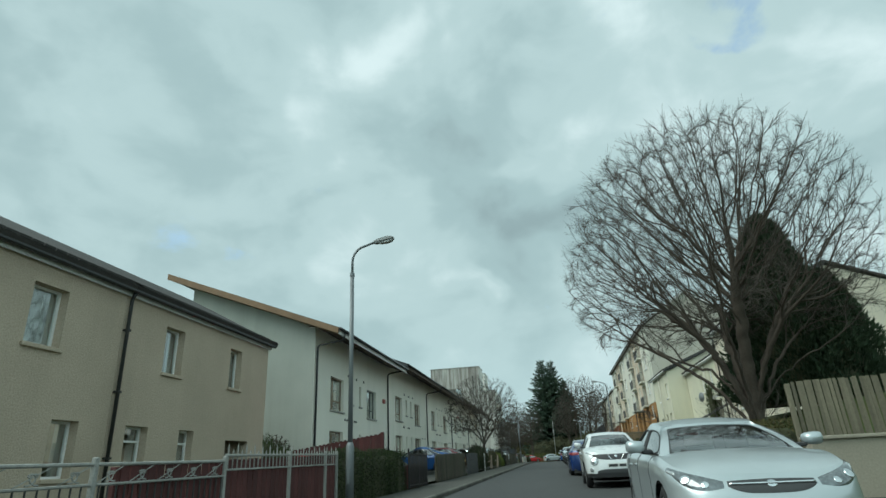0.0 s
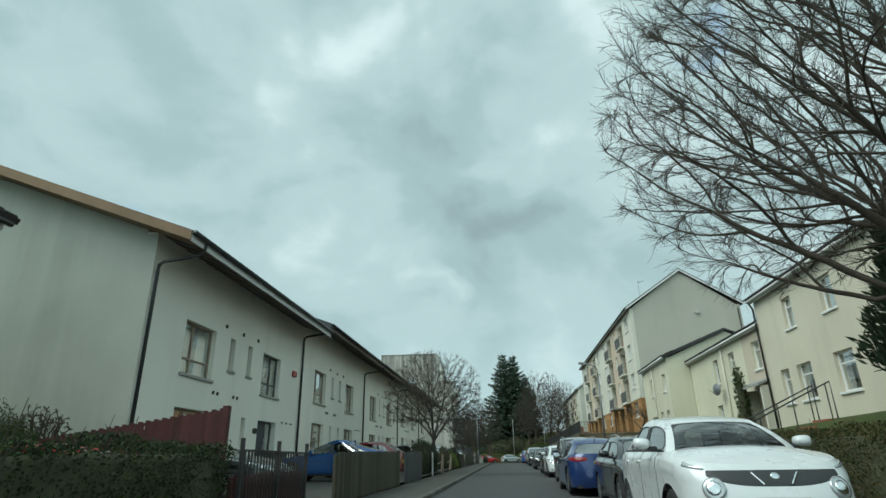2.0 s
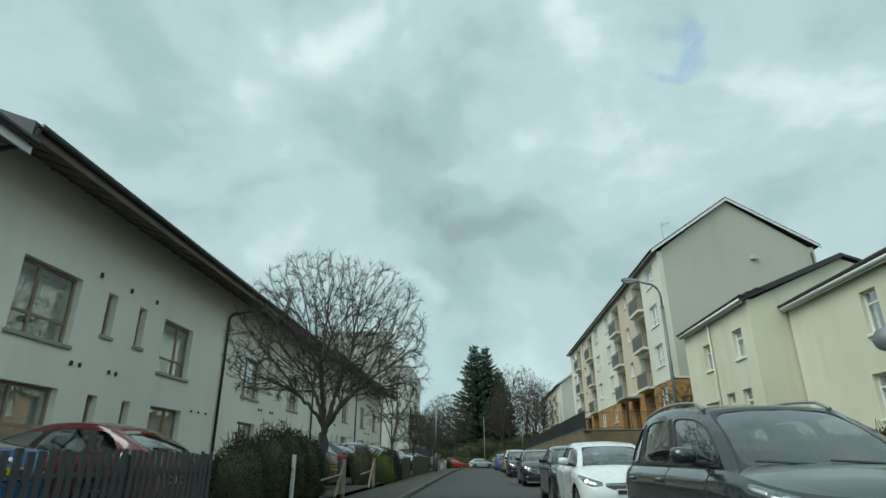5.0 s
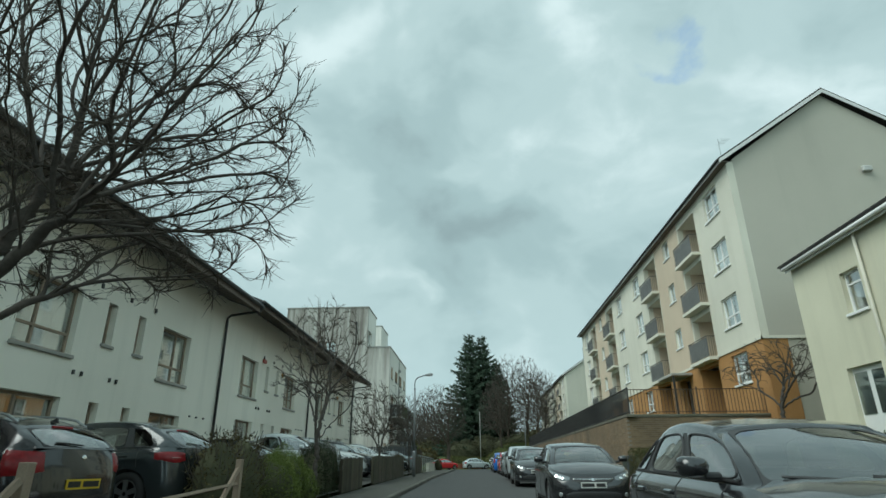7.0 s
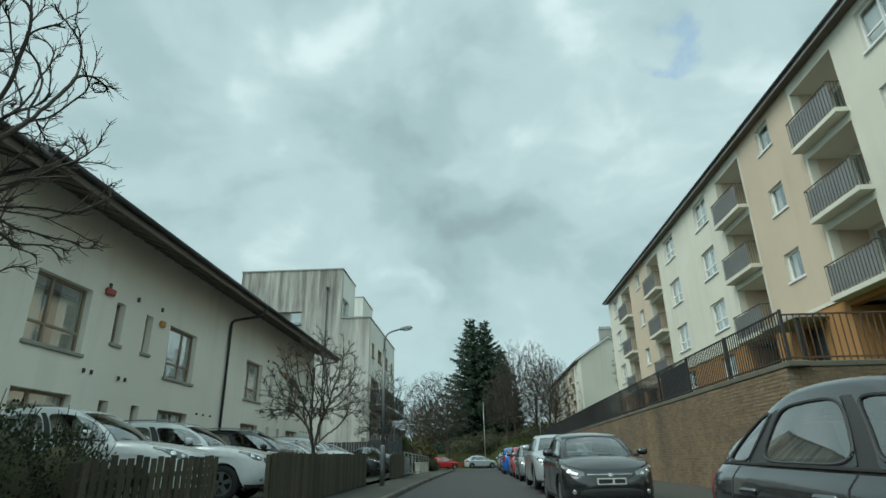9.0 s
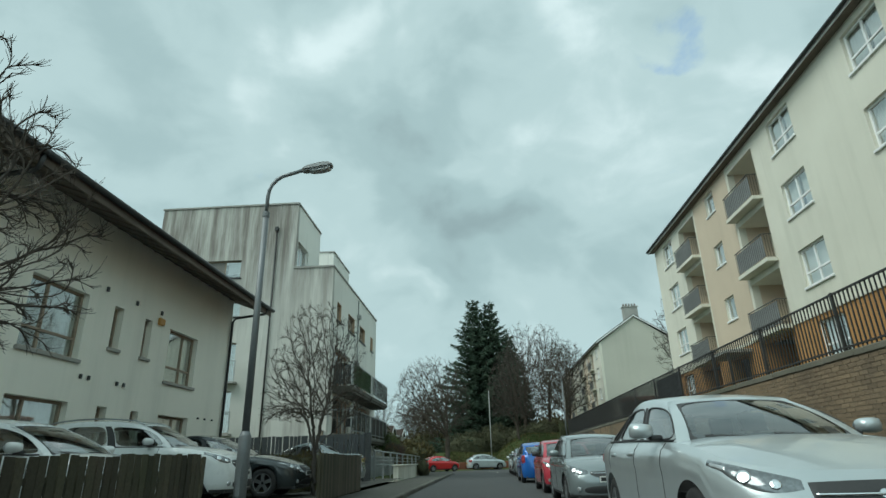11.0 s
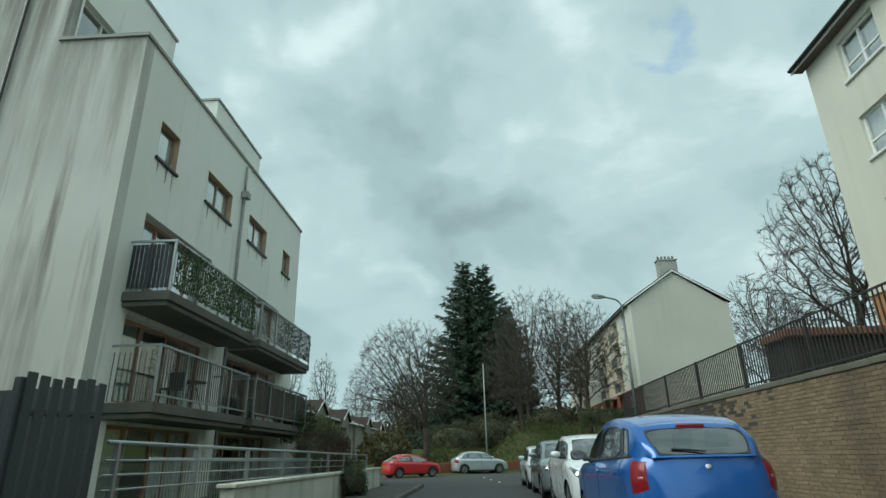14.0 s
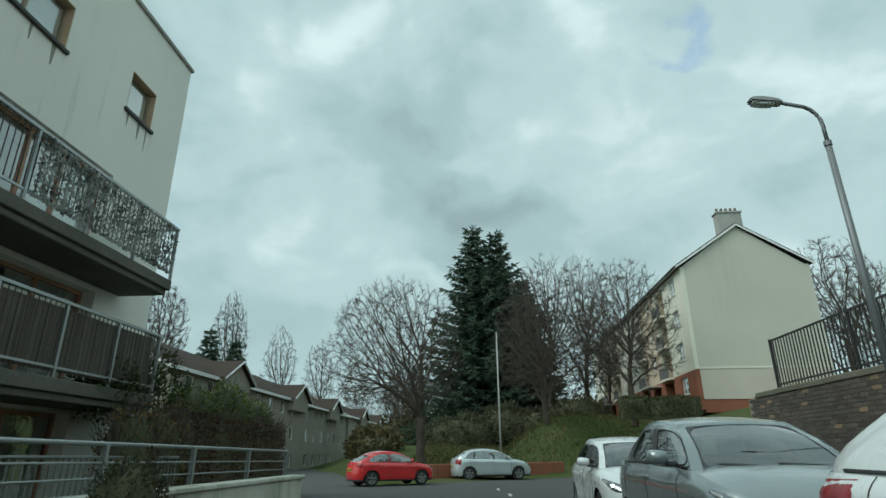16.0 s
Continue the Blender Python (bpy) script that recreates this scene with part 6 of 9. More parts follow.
    def surround(key, cells):
        """The frame round a pane, with rounded inner corners, and the dark rubber along its edge."""
        side_pane = key.startswith("side")
        if side_pane:
            _, _, zone, sg_ = key.split("_")
            zone, sg_ = int(zone), int(sg_)
            us = [ring_n[q % RN][0] for _, i in cells for q in (i, i + 1)]
        else:
            us = [ring_n[q % RN][1] for _, i in cells for q in (i, i + 1)]
        hs = [levels[q] for li, _ in cells for q in (li, li + 1)]
        u0_, u1_, h0_, h1_ = min(us), max(us), min(hs), max(hs)
        uc, au, hc, ah = (u0_ + u1_) / 2, (u1_ - u0_) / 2, (h0_ + h1_) / 2, (h1_ - h0_) / 2
        n_ = 5.0 if side_pane else 7.0
        fall_f = 0.10 if side_pane and zone == 0 else 0.0
        fall_r = 0.24 if side_pane and zone == len(b_at) else 0.0

        def to(u, h):
            if side_pane:
                return cab(h, u, sg_) + Vector((0, sg_ * 0.004, 0.001))
            return cab(h, 1.0, u) + Vector((0.005, 0, 0.003)) if key == "windscreen" else cab(h, -1.0, u) + Vector((-0.005, 0, 0.003))
        bm = bmesh.new()
        inner, outer, line = [], [], []
        for q in range(44):
            a = 2 * math.pi * q / 44
            c_, s_ = math.cos(a), math.sin(a)
            px, py = math.copysign(abs(c_) ** (2 / n_), c_), math.copysign(abs(s_) ** (2 / n_), s_)
            u, h = uc + au * 0.975 * px, hc + ah * 0.965 * py
            h = h0_ + (h - h0_) * (1 - fall_f * max(0.0, px) ** 3 - fall_r * max(0.0, -px) ** 3)
            m_ = max(abs(px), abs(py))
            inner.append(bm.verts.new(to(u, h))), outer.append(bm.verts.new(to(uc + au * px / m_, hc + ah * py / m_)))
            line.append(to(u, h))
        for q in range(44):
            bm.faces.new((inner[q], inner[(q + 1) % 44], outer[(q + 1) % 44], outer[q]))
        bmesh.ops.recalc_face_normals(bm, faces=bm.faces[:])
        fr_ = part("window_frame", bm, paint_mat if side_pane else M["trim"], car, smooth=True)
        if group == "parked cars" and side_pane:
            part("window_rubber", tube(bmesh.new(), line + [line[0]], 0.009, 5, cap=False), M["trim"], fr_)

    for key, cells in groups.items():
        bm = bmesh.new()
        vs = {}

        def v(li, i):
            i %= RN
            if (li, i) not in vs:
                vs[li, i] = bm.verts.new(grid[li][i])
            return vs[li, i]
        for li, i in cells:
            bm.faces.new((v(li, i), v(li, i + 1), v(li + 1, i + 1), v(li + 1, i)))
        if key == "roof":
            top = grid[-1]
            ns = len(sideu)
            rows = []
            for q in range(ns):
                a_, b_ = q, ns + nf - 1 + (ns - 1 - q)
                pa, pb = top[a_], top[b_]
                row = [v(len(levels) - 1, a_)]
                for c_ in range(1, 8):
                    t = c_ / 8
                    if q == 0:
                        row.append(v(len(levels) - 1, RN - c_ * 2))
                    elif q == ns - 1:
                        row.append(v(len(levels) - 1, ns - 1 + c_ * 2))
                    else:
                        p = pa.lerp(pb, t)
                        row.append(bm.verts.new((p.x, p.y, p.z + 0.035 * (1 - (2 * t - 1) ** 2))))
                row.append(v(len(levels) - 1, b_))
                rows.append(row)
            for r_a, r_b in zip(rows, rows[1:]):
                for c_ in range(8):
                    try:
                        bm.faces.new((r_a[c_], r_a[c_ + 1], r_b[c_ + 1], r_b[c_]))
                    except ValueError:
                        pass
        bmesh.ops.recalc_face_normals(bm, faces=bm.faces[:])
        if key.startswith("side_window") or key in ("windscreen", "rear_window"):
            surround(key, cells)
            ob = part("side_window" if key.startswith("side") else key, bm, M["car_glass"], car, smooth=True)
            ob.visible_shadow = False
        elif key.startswith("door_pillar"):
            part("door_pillar", bm, M["trim"], car, smooth=True)
        else:
            part("roof", bm, paint_mat, car, smooth=True)

    def z_top(x):
        if x > s.xb:
            return lerp(shoulder(s.xa), roof_z(1), (s.xa - x) / (s.xa - s.xb))
        if x < s.xc:
            return lerp(s.tail, roof_z(-1), (x - s.xd) / (s.xc - s.xd))
        return roof_z(2 * (x - (s.xb + s.xc) / 2) / (s.xb - s.xc))
    bpil = [cab(0.3, q, 1).x for q in b_at]
    # dark seals round the glass line
    for sg in (1, -1):
        pts = [cab(0.055, 0.92 - 0.085 * q, sg) + Vector((0, sg * 0.004, 0)) for q in range(21)]
        part("window_seal", tube(bmesh.new(), pts, 0.011, 5), M["trim"], car)
    # inside: floor, dashboard, seats
    part("cabin_floor", boxes((s.xd + 0.1, s.xa, -W + 0.14, W - 0.14, 0.34, 0.42)), M["seat"], car)
    part("dashboard", bevel(boxes((s.xa - 0.34, s.xa - 0.03, -W + 0.2, W - 0.2, s.cowl - 0.26, s.cowl - 0.075)), 0.03), M["seat"], car)
    for sx, ys in ((lerp(s.xb, s.xc, 0.22), (0.36, -0.36)), (lerp(s.xb, s.xc, 0.78), (0.4, -0.4))):
        for yy in ys:
            bm = boxes((sx - 0.1, sx + 0.4, yy - 0.22, yy + 0.22, 0.42, 0.58))
            slab(bm, [(sx - 0.02, 0.55), (sx + 0.1, 0.55), (sx - 0.06, s.H - 0.42), (sx - 0.18, s.H - 0.42)], yy - 0.22, yy + 0.22, "y")
            slab(bm, [(sx - 0.09, s.H - 0.40), (sx - 0.01, s.H - 0.40), (sx - 0.05, s.H - 0.22), (sx - 0.12, s.H - 0.22)], yy - 0.12, yy + 0.12, "y")
            part("car_seat", bm, M["seat"], car)
    # wheels
    for wx in (s.wf, s.wr):
        for sg in (1, -1):
            yc = sg * (W - 0.115)
            prof = [(0.60, -0.09), (0.84, -0.095), (0.97, -0.075), (1.0, -0.04), (1.0, 0.04), (0.97, 0.075), (0.84, 0.095), (0.66, 0.09), (0.62, 0.075)]
            bm = bmesh.new()
            rings = [[bm.verts.new((wx + s.R * r * math.cos(q * math.pi / 14), yc + sg * d, s.R + s.R * r * math.sin(q * math.pi / 14))) for q in range(28)] for r, d in prof]
            for r_a, r_b in zip(rings, rings[1:]):
                for q in range(28):
                    bm.faces.new((r_a[q], r_a[(q + 1) % 28], r_b[(q + 1) % 28], r_b[q]))
            bmesh.ops.recalc_face_normals(bm, faces=bm.faces[:])
            whl = part("wheel", bm, M["rubber"], car, smooth=True)
            yo = yc + sg * 0.074
            if group == "parked cars":
                bm = bmesh.new()
                bmesh.ops.create_circle(bm, cap_ends=True, segments=28, radius=s.R * 0.64, matrix=Matrix.Translation((wx, yo - sg * 0.03, s.R)) @ Matrix.Rotation(math.pi / 2, 4, "X"))
                part("brake_disc", bm, M["trim"], whl)
            bm = bmesh.new()
            for q in range(5):
                a = 2 * math.pi * q / 5 + 0.3
                ca, sa = math.cos(a), math.sin(a)
                pr, pw = (ca, sa), (-sa, ca)
                pp = []
                for rr, ww in ((0.1, 0.10), (0.62, 0.13), (0.62, -0.13), (0.1, -0.10)):
                    pp.append((wx + s.R * (pr[0] * rr + pw[0] * ww), s.R + s.R * (pr[1] * rr + pw[1] * ww)))
                slab(bm, pp, yo - 0.012, yo + 0.012, "y")
            rim = [[(wx + s.R * r * math.cos(q * math.pi / 14), yo + o, s.R + s.R * r * math.sin(q * math.pi / 14)) for q in range(28)] for r, o in ((0.66, 0.012 * sg), (0.585, 0.008 * sg), (0.585, -0.03 * sg))]
            vr = [[bm.verts.new(p) for p in r_] for r_ in rim]
            for r_a, r_b in zip(vr, vr[1:]):
                for q in range(28):
                    bm.faces.new((r_a[q], r_a[(q + 1) % 28], r_b[(q + 1) % 28], r_b[q]))
            part("rim", bm, M["alloy"], whl, "silver alloy rim")
    for wx in (s.wf, s.wr):
        part("arch_liner", boxes((wx - s.R - 0.06, wx + s.R + 0.06, -W + 0.24, W - 0.24, 0.3, s.R * 2 + 0.02)), M["trim"], car)
    part("underbody", boxes((B + 0.12, F - 0.15, -W + 0.2, W - 0.2, s.sill - 0.02, s.sill + 0.05)), M["trim"], car)
    # mirrors
    for sg in (1, -1):
        bm = bmesh.new()
        bmesh.ops.create_icosphere(bm, subdivisions=2, radius=1.0)
        for vv in bm.verts:
            p = vv.co
            p.x = (p.x if p.x > 0 else p.x * 0.45) * 0.11
            p.y, p.z = math.copysign(abs(p.y) ** 0.6, p.y) * 0.108, math.copysign(abs(p.z) ** 0.6, p.z) * 0.068 * (1 + 0.16 * p.y * sg)
            vv.co = Vector((s.xa - 0.36, sg * (W + 0.085), s.cowl + 0.085)) + p
        mir = part("wing_mirror", bm, tm if trim_mat is M["trim"] else paint_mat, car, smooth=True)
        part("mirror_arm", bevel(boxes((s.xa - 0.41, s.xa - 0.32, min(sg * (W - 0.1), sg * (W + 0.02)), max(sg * (W - 0.1), sg * (W + 0.02)), s.cowl + 0.0, s.cowl + 0.05)), 0.015), M["trim"], mir)
        bm = bmesh.new()
        bmesh.ops.create_circle(bm, cap_ends=True, segments=16, radius=1.0, matrix=Matrix.Translation((s.xa - 0.412, sg * (W + 0.085), s.cowl + 0.085)) @ Matrix.Rotation(math.pi / 2, 4, "Y") @ Matrix.Diagonal((0.058, 0.095, 1, 1)))
        part("mirror_glass", bm, M["chrome"], mir)
        for hx in ([lerp(s.xb, s.xc, 0.30), lerp(s.xb, s.xc, 0.78)] if s.doors == 4 else [lerp(s.xb, s.xc, 0.42)]):
            zz = s.belt - 0.13
            part("door_handle", bevel(boxes((hx - 0.1, hx + 0.1, min(sg * (W - 0.028), sg * (W + 0.018)), max(sg * (W - 0.028), sg * (W + 0.018)), zz - 0.018, zz + 0.02)), 0.012), paint_mat, car)
        # door shut lines
        for hx in ([s.xa - 0.16, bpil[0] - 0.02, lerp(s.xb, s.xc, 0.92)] if s.doors == 4 else [s.xa - 0.16, bpil[0] - 0.02]):
            best = min(range(N), key=lambda i: abs(side[i][6].x - hx) + (0 if side[i][6].y * sg > 0 else 9))
            pts = [side[best][k] + Vector((0, sg * 0.0005, 0)) for k in range(2, K + 1)]
            part("shut_line", tube(bmesh.new(), pts, 0.005, 4), M["trim"], body)
        if s.rails:
            pts = [Vector((lerp(s.xb - 0.05, s.xc + 0.1, q / 10), sg * (s.roof_w * 0.9), z_top(lerp(s.xb - 0.05, s.xc + 0.1, q / 10)) + 0.045 - 0.05 * (q in (0, 10)))) for q in range(11)]
            part("roof_rail", tube(bmesh.new(), pts, 0.016, 6), M["steel"], car, "silver roof rail")
    # plates, with plain bars for the characters
    for front in (True, False):
        col = M["plate_white"] if front else M["plate_yellow"]
        zz = (s.sill + (0.22 if kind == "coupe" else 0.33) if s.lamp != "round" else s.sill + 0.30) if front else (0.80 if s.deck else 0.62)
        best = min(range(N), key=lambda i: abs(side[i][5].y) + (0 if (side[i][5].x > 0) == front else 9))
        kk = min(range(K + 1), key=lambda k: abs(side[best][k].z - zz))
        xx = side[best][kk].x
        d = 0.012 if front else -0.012
        pl = part("number_plate", boxes((min(xx, xx + d), max(xx, xx + d), -0.26, 0.26, zz - 0.055, zz + 0.055)), col, car)
        for ya, yb in ((-0.237, 0.012), (0.052, 0.237)):
            part("plate_bar", boxes((min(xx + d, xx + d * 1.3), max(xx + d, xx + d * 1.3), ya, yb, zz - 0.034, zz + 0.034)), M["ink"], pl)
        bz = (g1 - 0.35 * (g1 - g0)) if front else (s.tail - 0.10)
        disc("badge", 0.0 if front else N // 2, bz, 0.045 if front else 0.034, 0.004, M["chrome"], car, "round chrome badge", deep=0.006, oval=0.85)
    # wipers
    for ya, yb in ((0.75, 0.0), (-0.05, -0.72)):
        pts = [cab(0.05 + 0.01 * q, 1.0, lerp(ya, yb, q / 6)) + Vector((0.022, 0, 0.012)) for q in range(7)]
        part("wiper", tube(bmesh.new(), pts, 0.009, 4), M["trim"], car)
    if not s.deck and kind != "pickup":
        part("rear_wiper", tube(bmesh.new(), [cab(0.16, -1.0, 0.0) + Vector((-0.025, 0, 0)), cab(0.22, -1.0, 0.3) + Vector((-0.02, 0, 0)), cab(0.26, -1.0, 0.6) + Vector((-0.02, 0, 0))], 0.01, 4), M["trim"], car)
        pb = cab(0.93, -1.0, 0.0)
        part("brake_light", bevel(boxes((pb.x - 0.02, pb.x + 0.06, -0.15, 0.15, pb.z - 0.014, pb.z + 0.022)), 0.008), M["taillamp"], car, "red high-level brake lamp")
    if kind in ("saloon", "saloon2", "estate", "fastback"):
        fin = slab(bmesh.new(), [(s.xc + 0.05, z_top(s.xc + 0.1) + 0.02), (s.xc + 0.2, z_top(s.xc + 0.1) + 0.025), (s.xc + 0.08, z_top(s.xc + 0.1) + 0.085)], -0.012, 0.012, "y")
        part("aerial", fin, M["trim"], car)
    return car


def park(car, x, y, heading, z=None, tilt=0.0):
    """heading: degrees; 0 faces +x, 90 faces +y, -90 faces the camera's start."""
    car.matrix_world = pose(x, y, road_z(y) if z is None else z, 0, 0, heading)
    return car


M["lamp_house"] = mat("headlamp_lens_and_bowl", (0.30, 0.32, 0.33), (0.12, 0.13, 0.135), 0.12, 0.55, fine=40, coarse=14, bump=0.0, amount=0.9, coat=1.0)
M["taillamp_pale"] = mat("pale_tail_lamp_strip", (0.40, 0.17, 0.16), (0.30, 0.10, 0.10), 0.15, fine=30, coarse=12, bump=0.0, amount=0.5, coat=1.0)
P_ = {"silver": paint("silver_paint", (0.50, 0.55, 0.56), 0.3, 0.4), "white": paint("white_paint", (0.72, 0.745, 0.74)), "black": paint("black_paint", (0.019, 0.020, 0.022), 0.2),
      "darkgrey": paint("dark_grey_paint", (0.035, 0.042, 0.044), 0.22, 0.2), "blue": paint("dark_blue_paint", (0.018, 0.045, 0.16), 0.22, 0.2), "bright_blue": paint("bright_blue_paint", (0.02, 0.12, 0.42), 0.22, 0.2),
      "red": paint("red_paint", (0.40, 0.035, 0.055), 0.25), "grey": paint("grey_paint", (0.25, 0.285, 0.29), 0.25, 0.4), "maroon": paint("maroon_paint", (0.16, 0.02, 0.025), 0.25), "bright_red": paint("bright_red_paint", (0.55, 0.02, 0.025), 0.25),
      "coupe_blue": paint("blue_coupe_paint", (0.03, 0.10, 0.30), 0.2, 0.3)}

RIGHT = [
    ("coupe", "silver", "silver coupe with swept headlights parked at the kerb", 1.24, 9.95, -90, {}),
    ("crossover", "white", "white crossover with round headlights parked at the kerb", 1.05, 21.8, -90, dict(dark_lower=True)),
    ("estate", "black", "glossy black estate car with roof rails at the kerb", 1.28, 26.55, -90, {}),
    ("saloon", "blue", "dark blue saloon parked with its tail to the start", 0.82, 31.75, 90, {}),
    ("mpv", "darkgrey", "dark grey people carrier with roof rails", 1.05, 36.8, -90, {}),
    ("hatch3", "white", "white three-door hatchback parked at the kerb", 0.95, 43.4, -90, {}),
    ("hatch_low", "black", "black hatchback with bright headlights at the kerb", 0.95, 47.3, -90, {}),
    ("hatch_low", "black", "black five-door hatchback at the kerb", 0.9, 57.0, -90, {}),
    ("hatch", "black", "small black hatchback before the brick wall", 0.85, 67.5, -90, {}),
    ("saloon2", "silver", "pale silver saloon before the brick wall", 0.88, 73.0, -90, {}),
    ("hatch", "grey", "metallic grey hatchback with a chrome grille bar", 0.95, 81.0, -90, {}),
    ("short3", "red", "red three-door hatchback parked at the kerb", 0.9, 85.85, -90, dict(trim_mat=M["trim"])),
    ("small", "bright_blue", "bright blue small hatchback with its tail to the start", 0.7, 93.35, 90, dict(trim_mat=M["trim"])),
    ("hatch_tall", "white", "white five-door hatchback parked beside the blue one", 1.02, 98.95, -90, {}),
    ("hatch_tall", "grey", "grey hatchback with a green plate on its bonnet", 1.0, 103.8, -90, {}),
    ("hatch", "white", "white hatchback parked near the bend", 1.0, 108.3, -90, {}),
]
cars_built = {}
for kind, col, label, x, y, hd, kw in RIGHT:
    c = park(build_car(kind, P_[col], label=label, **kw), x, y, hd, road_z(y) + (0.08 if kind == "saloon2" else 0.0))
    if "green plate" in label:
        # white magnetic plate with a green letter, on the bonnet
        pl = part("learner_plate", bevel(boxes((-0.09, 0.09, -0.09, 0.09, 0, 0.003)), 0.001), M["plate_white"], c, "white plate with a green letter")
        tilt = Matrix.Rotation(radians(14), 4, "Y")
        pl.matrix_basis = Matrix.Translation((1.42, -0.22, 0.99)) @ tilt
        cu = bpy.data.curves.new("letter", "FONT")
        cu.body, cu.size, cu.extrude = "P", 0.155, 0.001
        cu.align_x = cu.align_y = "CENTER"
        green = mat("green_ink", (0.02, 0.33, 0.22), (0.015, 0.27, 0.18), 0.5, fine=30, coarse=8, bump=0.0)
        cu.materials.append(green)
        letter = new("letter", cu)
        letter.parent = pl
        letter.matrix_basis = pose(0.012, 0, 0.0045, 0, 0, 90)
        part("small_print", boxes((-0.078, -0.066, -0.06, 0.06, 0.0031, 0.004)), green, pl)
park(build_car("hatch", P_["silver"], label="silver hatchback parked across the bend", group="cars at the bend"), -1.4, 127.6, 16)
park(build_car("mini", P_["bright_red"], label="bright red three-door hatchback at the bend", group="cars at the bend"), -5.65, 122.5, 33)
LEFT = [
    ("fastback", "coupe_blue", "blue fastback coupe parked nose to the house", -8.4, 36.3, 178, {}),
    ("hatch", "maroon", "maroon hatchback parked nose to the house", -8.3, 40.0, 176, {}),
    ("hatch", "bright_red", "red car parked on a front drive", -8.55, 22.5, 0, {}),
    ("saloon", "darkgrey", "dark saloon parked nose to the footway", -9.2, 27.0, 0, {}),
    ("estate", "black", "black estate with red tail lamps on the forecourt", -8.4, 49.8, 172, {}),
    ("crossover2", "darkgrey", "dark grey off-roader parked on the forecourt", -8.5, 53.2, 174, {}),
    ("hatch", "darkgrey", "dark hatchback nosed up to the picket fence", -8.75, 60.9, 3, {}),
    ("pickup", "white", "white double-cab pickup parked facing the street", -8.7, 64.2, 6, {}),
    ("suv", "white", "white off-roader parked facing the street", -8.3, 67.4, 4, {}),
    ("mpv", "black", "black car on the forecourt", -8.4, 71.6, 2, {}),
    ("hatch", "white", "white car on the forecourt", -8.2, 75.0, 0, {}),
    ("suv", "white", "white four-by-four pickup facing the street", -8.6, 78.6, 4, {}),
    ("saloon", "darkgrey", "dark grey saloon facing the street", -8.3, 81.6, 4, {}),
    ("saloon", "grey", "grey saloon with red tail lamps behind the fence", -8.4, 89.2, 180, {}),
]
for kind, col, label, x, y, hd, kw in LEFT:
    park(build_car(kind, P_[col], label=label, group="cars on the forecourts", **kw), x, y, hd, road_z(y) + (0.215 if y > 24 else -0.1))


# ---- retaining wall with its railing ----
wall = tagged(part("retaining_wall", boxes((4.41, 4.72, 65.61, 110.9, 0.3, 3.44), (4.722, 16.4, 65.61, 65.92, 0.5, 3.44)), M["mortar"]), "long buff brick retaining wall with a concrete cope", "wall", kind="structure")


def stone(name, parent, me, x, y, z, rz=0.0):
    ob = new(name, me)
    ob.parent = parent
    ob.matrix_basis = pose(x, y, z, 0, 0, rz)
    return ob


def mesh_of(bm, name, material):
    me = bpy.data.meshes.new(name)
    bm.to_mesh(me)
    bm.free()
    me.materials.append(material)
    return me


cope_me = mesh_of(bevel(boxes((-0.2, 0.2, -0.445, 0.445, 0, 0.11)), 0.015), "cope_stone", M["cope"])
for k in range(50):
    stone("cope_stone", wall, cope_me, 4.575, 65.9 + 0.9 * k, 3.442 + 0.003 * math.sin(k * 3.3))
for k in range(13):
    stone("cope_stone", wall, cope_me, 5.25 + 0.9 * k, 65.775, 3.443, 90)


def rail_panel(parent, length, h, gap, material, x, y, z, rz=0.0, kit={}):
    """A railing panel: two rails, and bars of their own."""
    key = (length, h, material.name)
    if key not in kit:
        kit[key] = (mesh_of(boxes((-0.02, 0.02, 0, length, h - 0.03, h)), "top_rail", material), mesh_of(boxes((-0.018, 0.018, 0, length, 0, 0.03)), "bottom_rail", material), mesh_of(boxes((-0.010, 0.010, -0.010, 0.010, 0.03, h - 0.03)), "bar", material))
    top, bottom, bar = kit[key]
    p = stone("railing_panel", parent, top, x, y, z, rz)
    ob = new("bottom_rail", bottom)
    ob.parent = p
    ob.matrix_basis = pose(0, 0, 0.09)
    n = int(length / gap)
    for q in range(1, n):
        ob = new("bar", bar)
        ob.parent = p
        ob.matrix_basis = pose(0, length * q / n, 0)
    return p


def rail_post_mesh(h, material):
    return mesh_of(boxes((-0.025, 0.025, -0.025, 0.025, 0, h)), "post", material)


M["rail_rust"] = mat("rusty_brown_railing", (0.14, 0.085, 0.05), (0.06, 0.04, 0.03), 0.7, 0.1, fine=30, coarse=2, bump=0.1)
rp_post = rail_post_mesh(1.06, M["black_metal"])
rail = thing("wall_railing", "black iron railing along the retaining wall", "railing")
for k in range(16):
    rail_panel(rail, 2.75, 1.04, 0.112, M["black_metal"], 4.58, 65.75 + 2.75 * k, 3.55)
for k in range(17):
    stone("post", rail, rp_post, 4.58, 65.75 + 2.75 * k, 3.55)
for k in (2, 7):
    part("screen_panel", boxes((4.625, 4.635, 65.8 + 2.75 * k, 68.45 + 2.75 * k, 3.6, 4.5)), M["bin"], rail, "black screening board behind the bars")
rp_rpost = rail_post_mesh(1.06, M["rail_rust"])
rail2 = thing("terrace_railing", "rust-brown iron railing round the tenement terrace", "railing")
for k in range(4):
    rail_panel(rail2, 2.7, 0.98, 0.125, M["rail_rust"], 15.4 - 2.7 * k, 65.8, 3.55, 90)
    stone("post", rail2, rp_rpost, 15.4 - 2.7 * k, 65.8, 3.55)

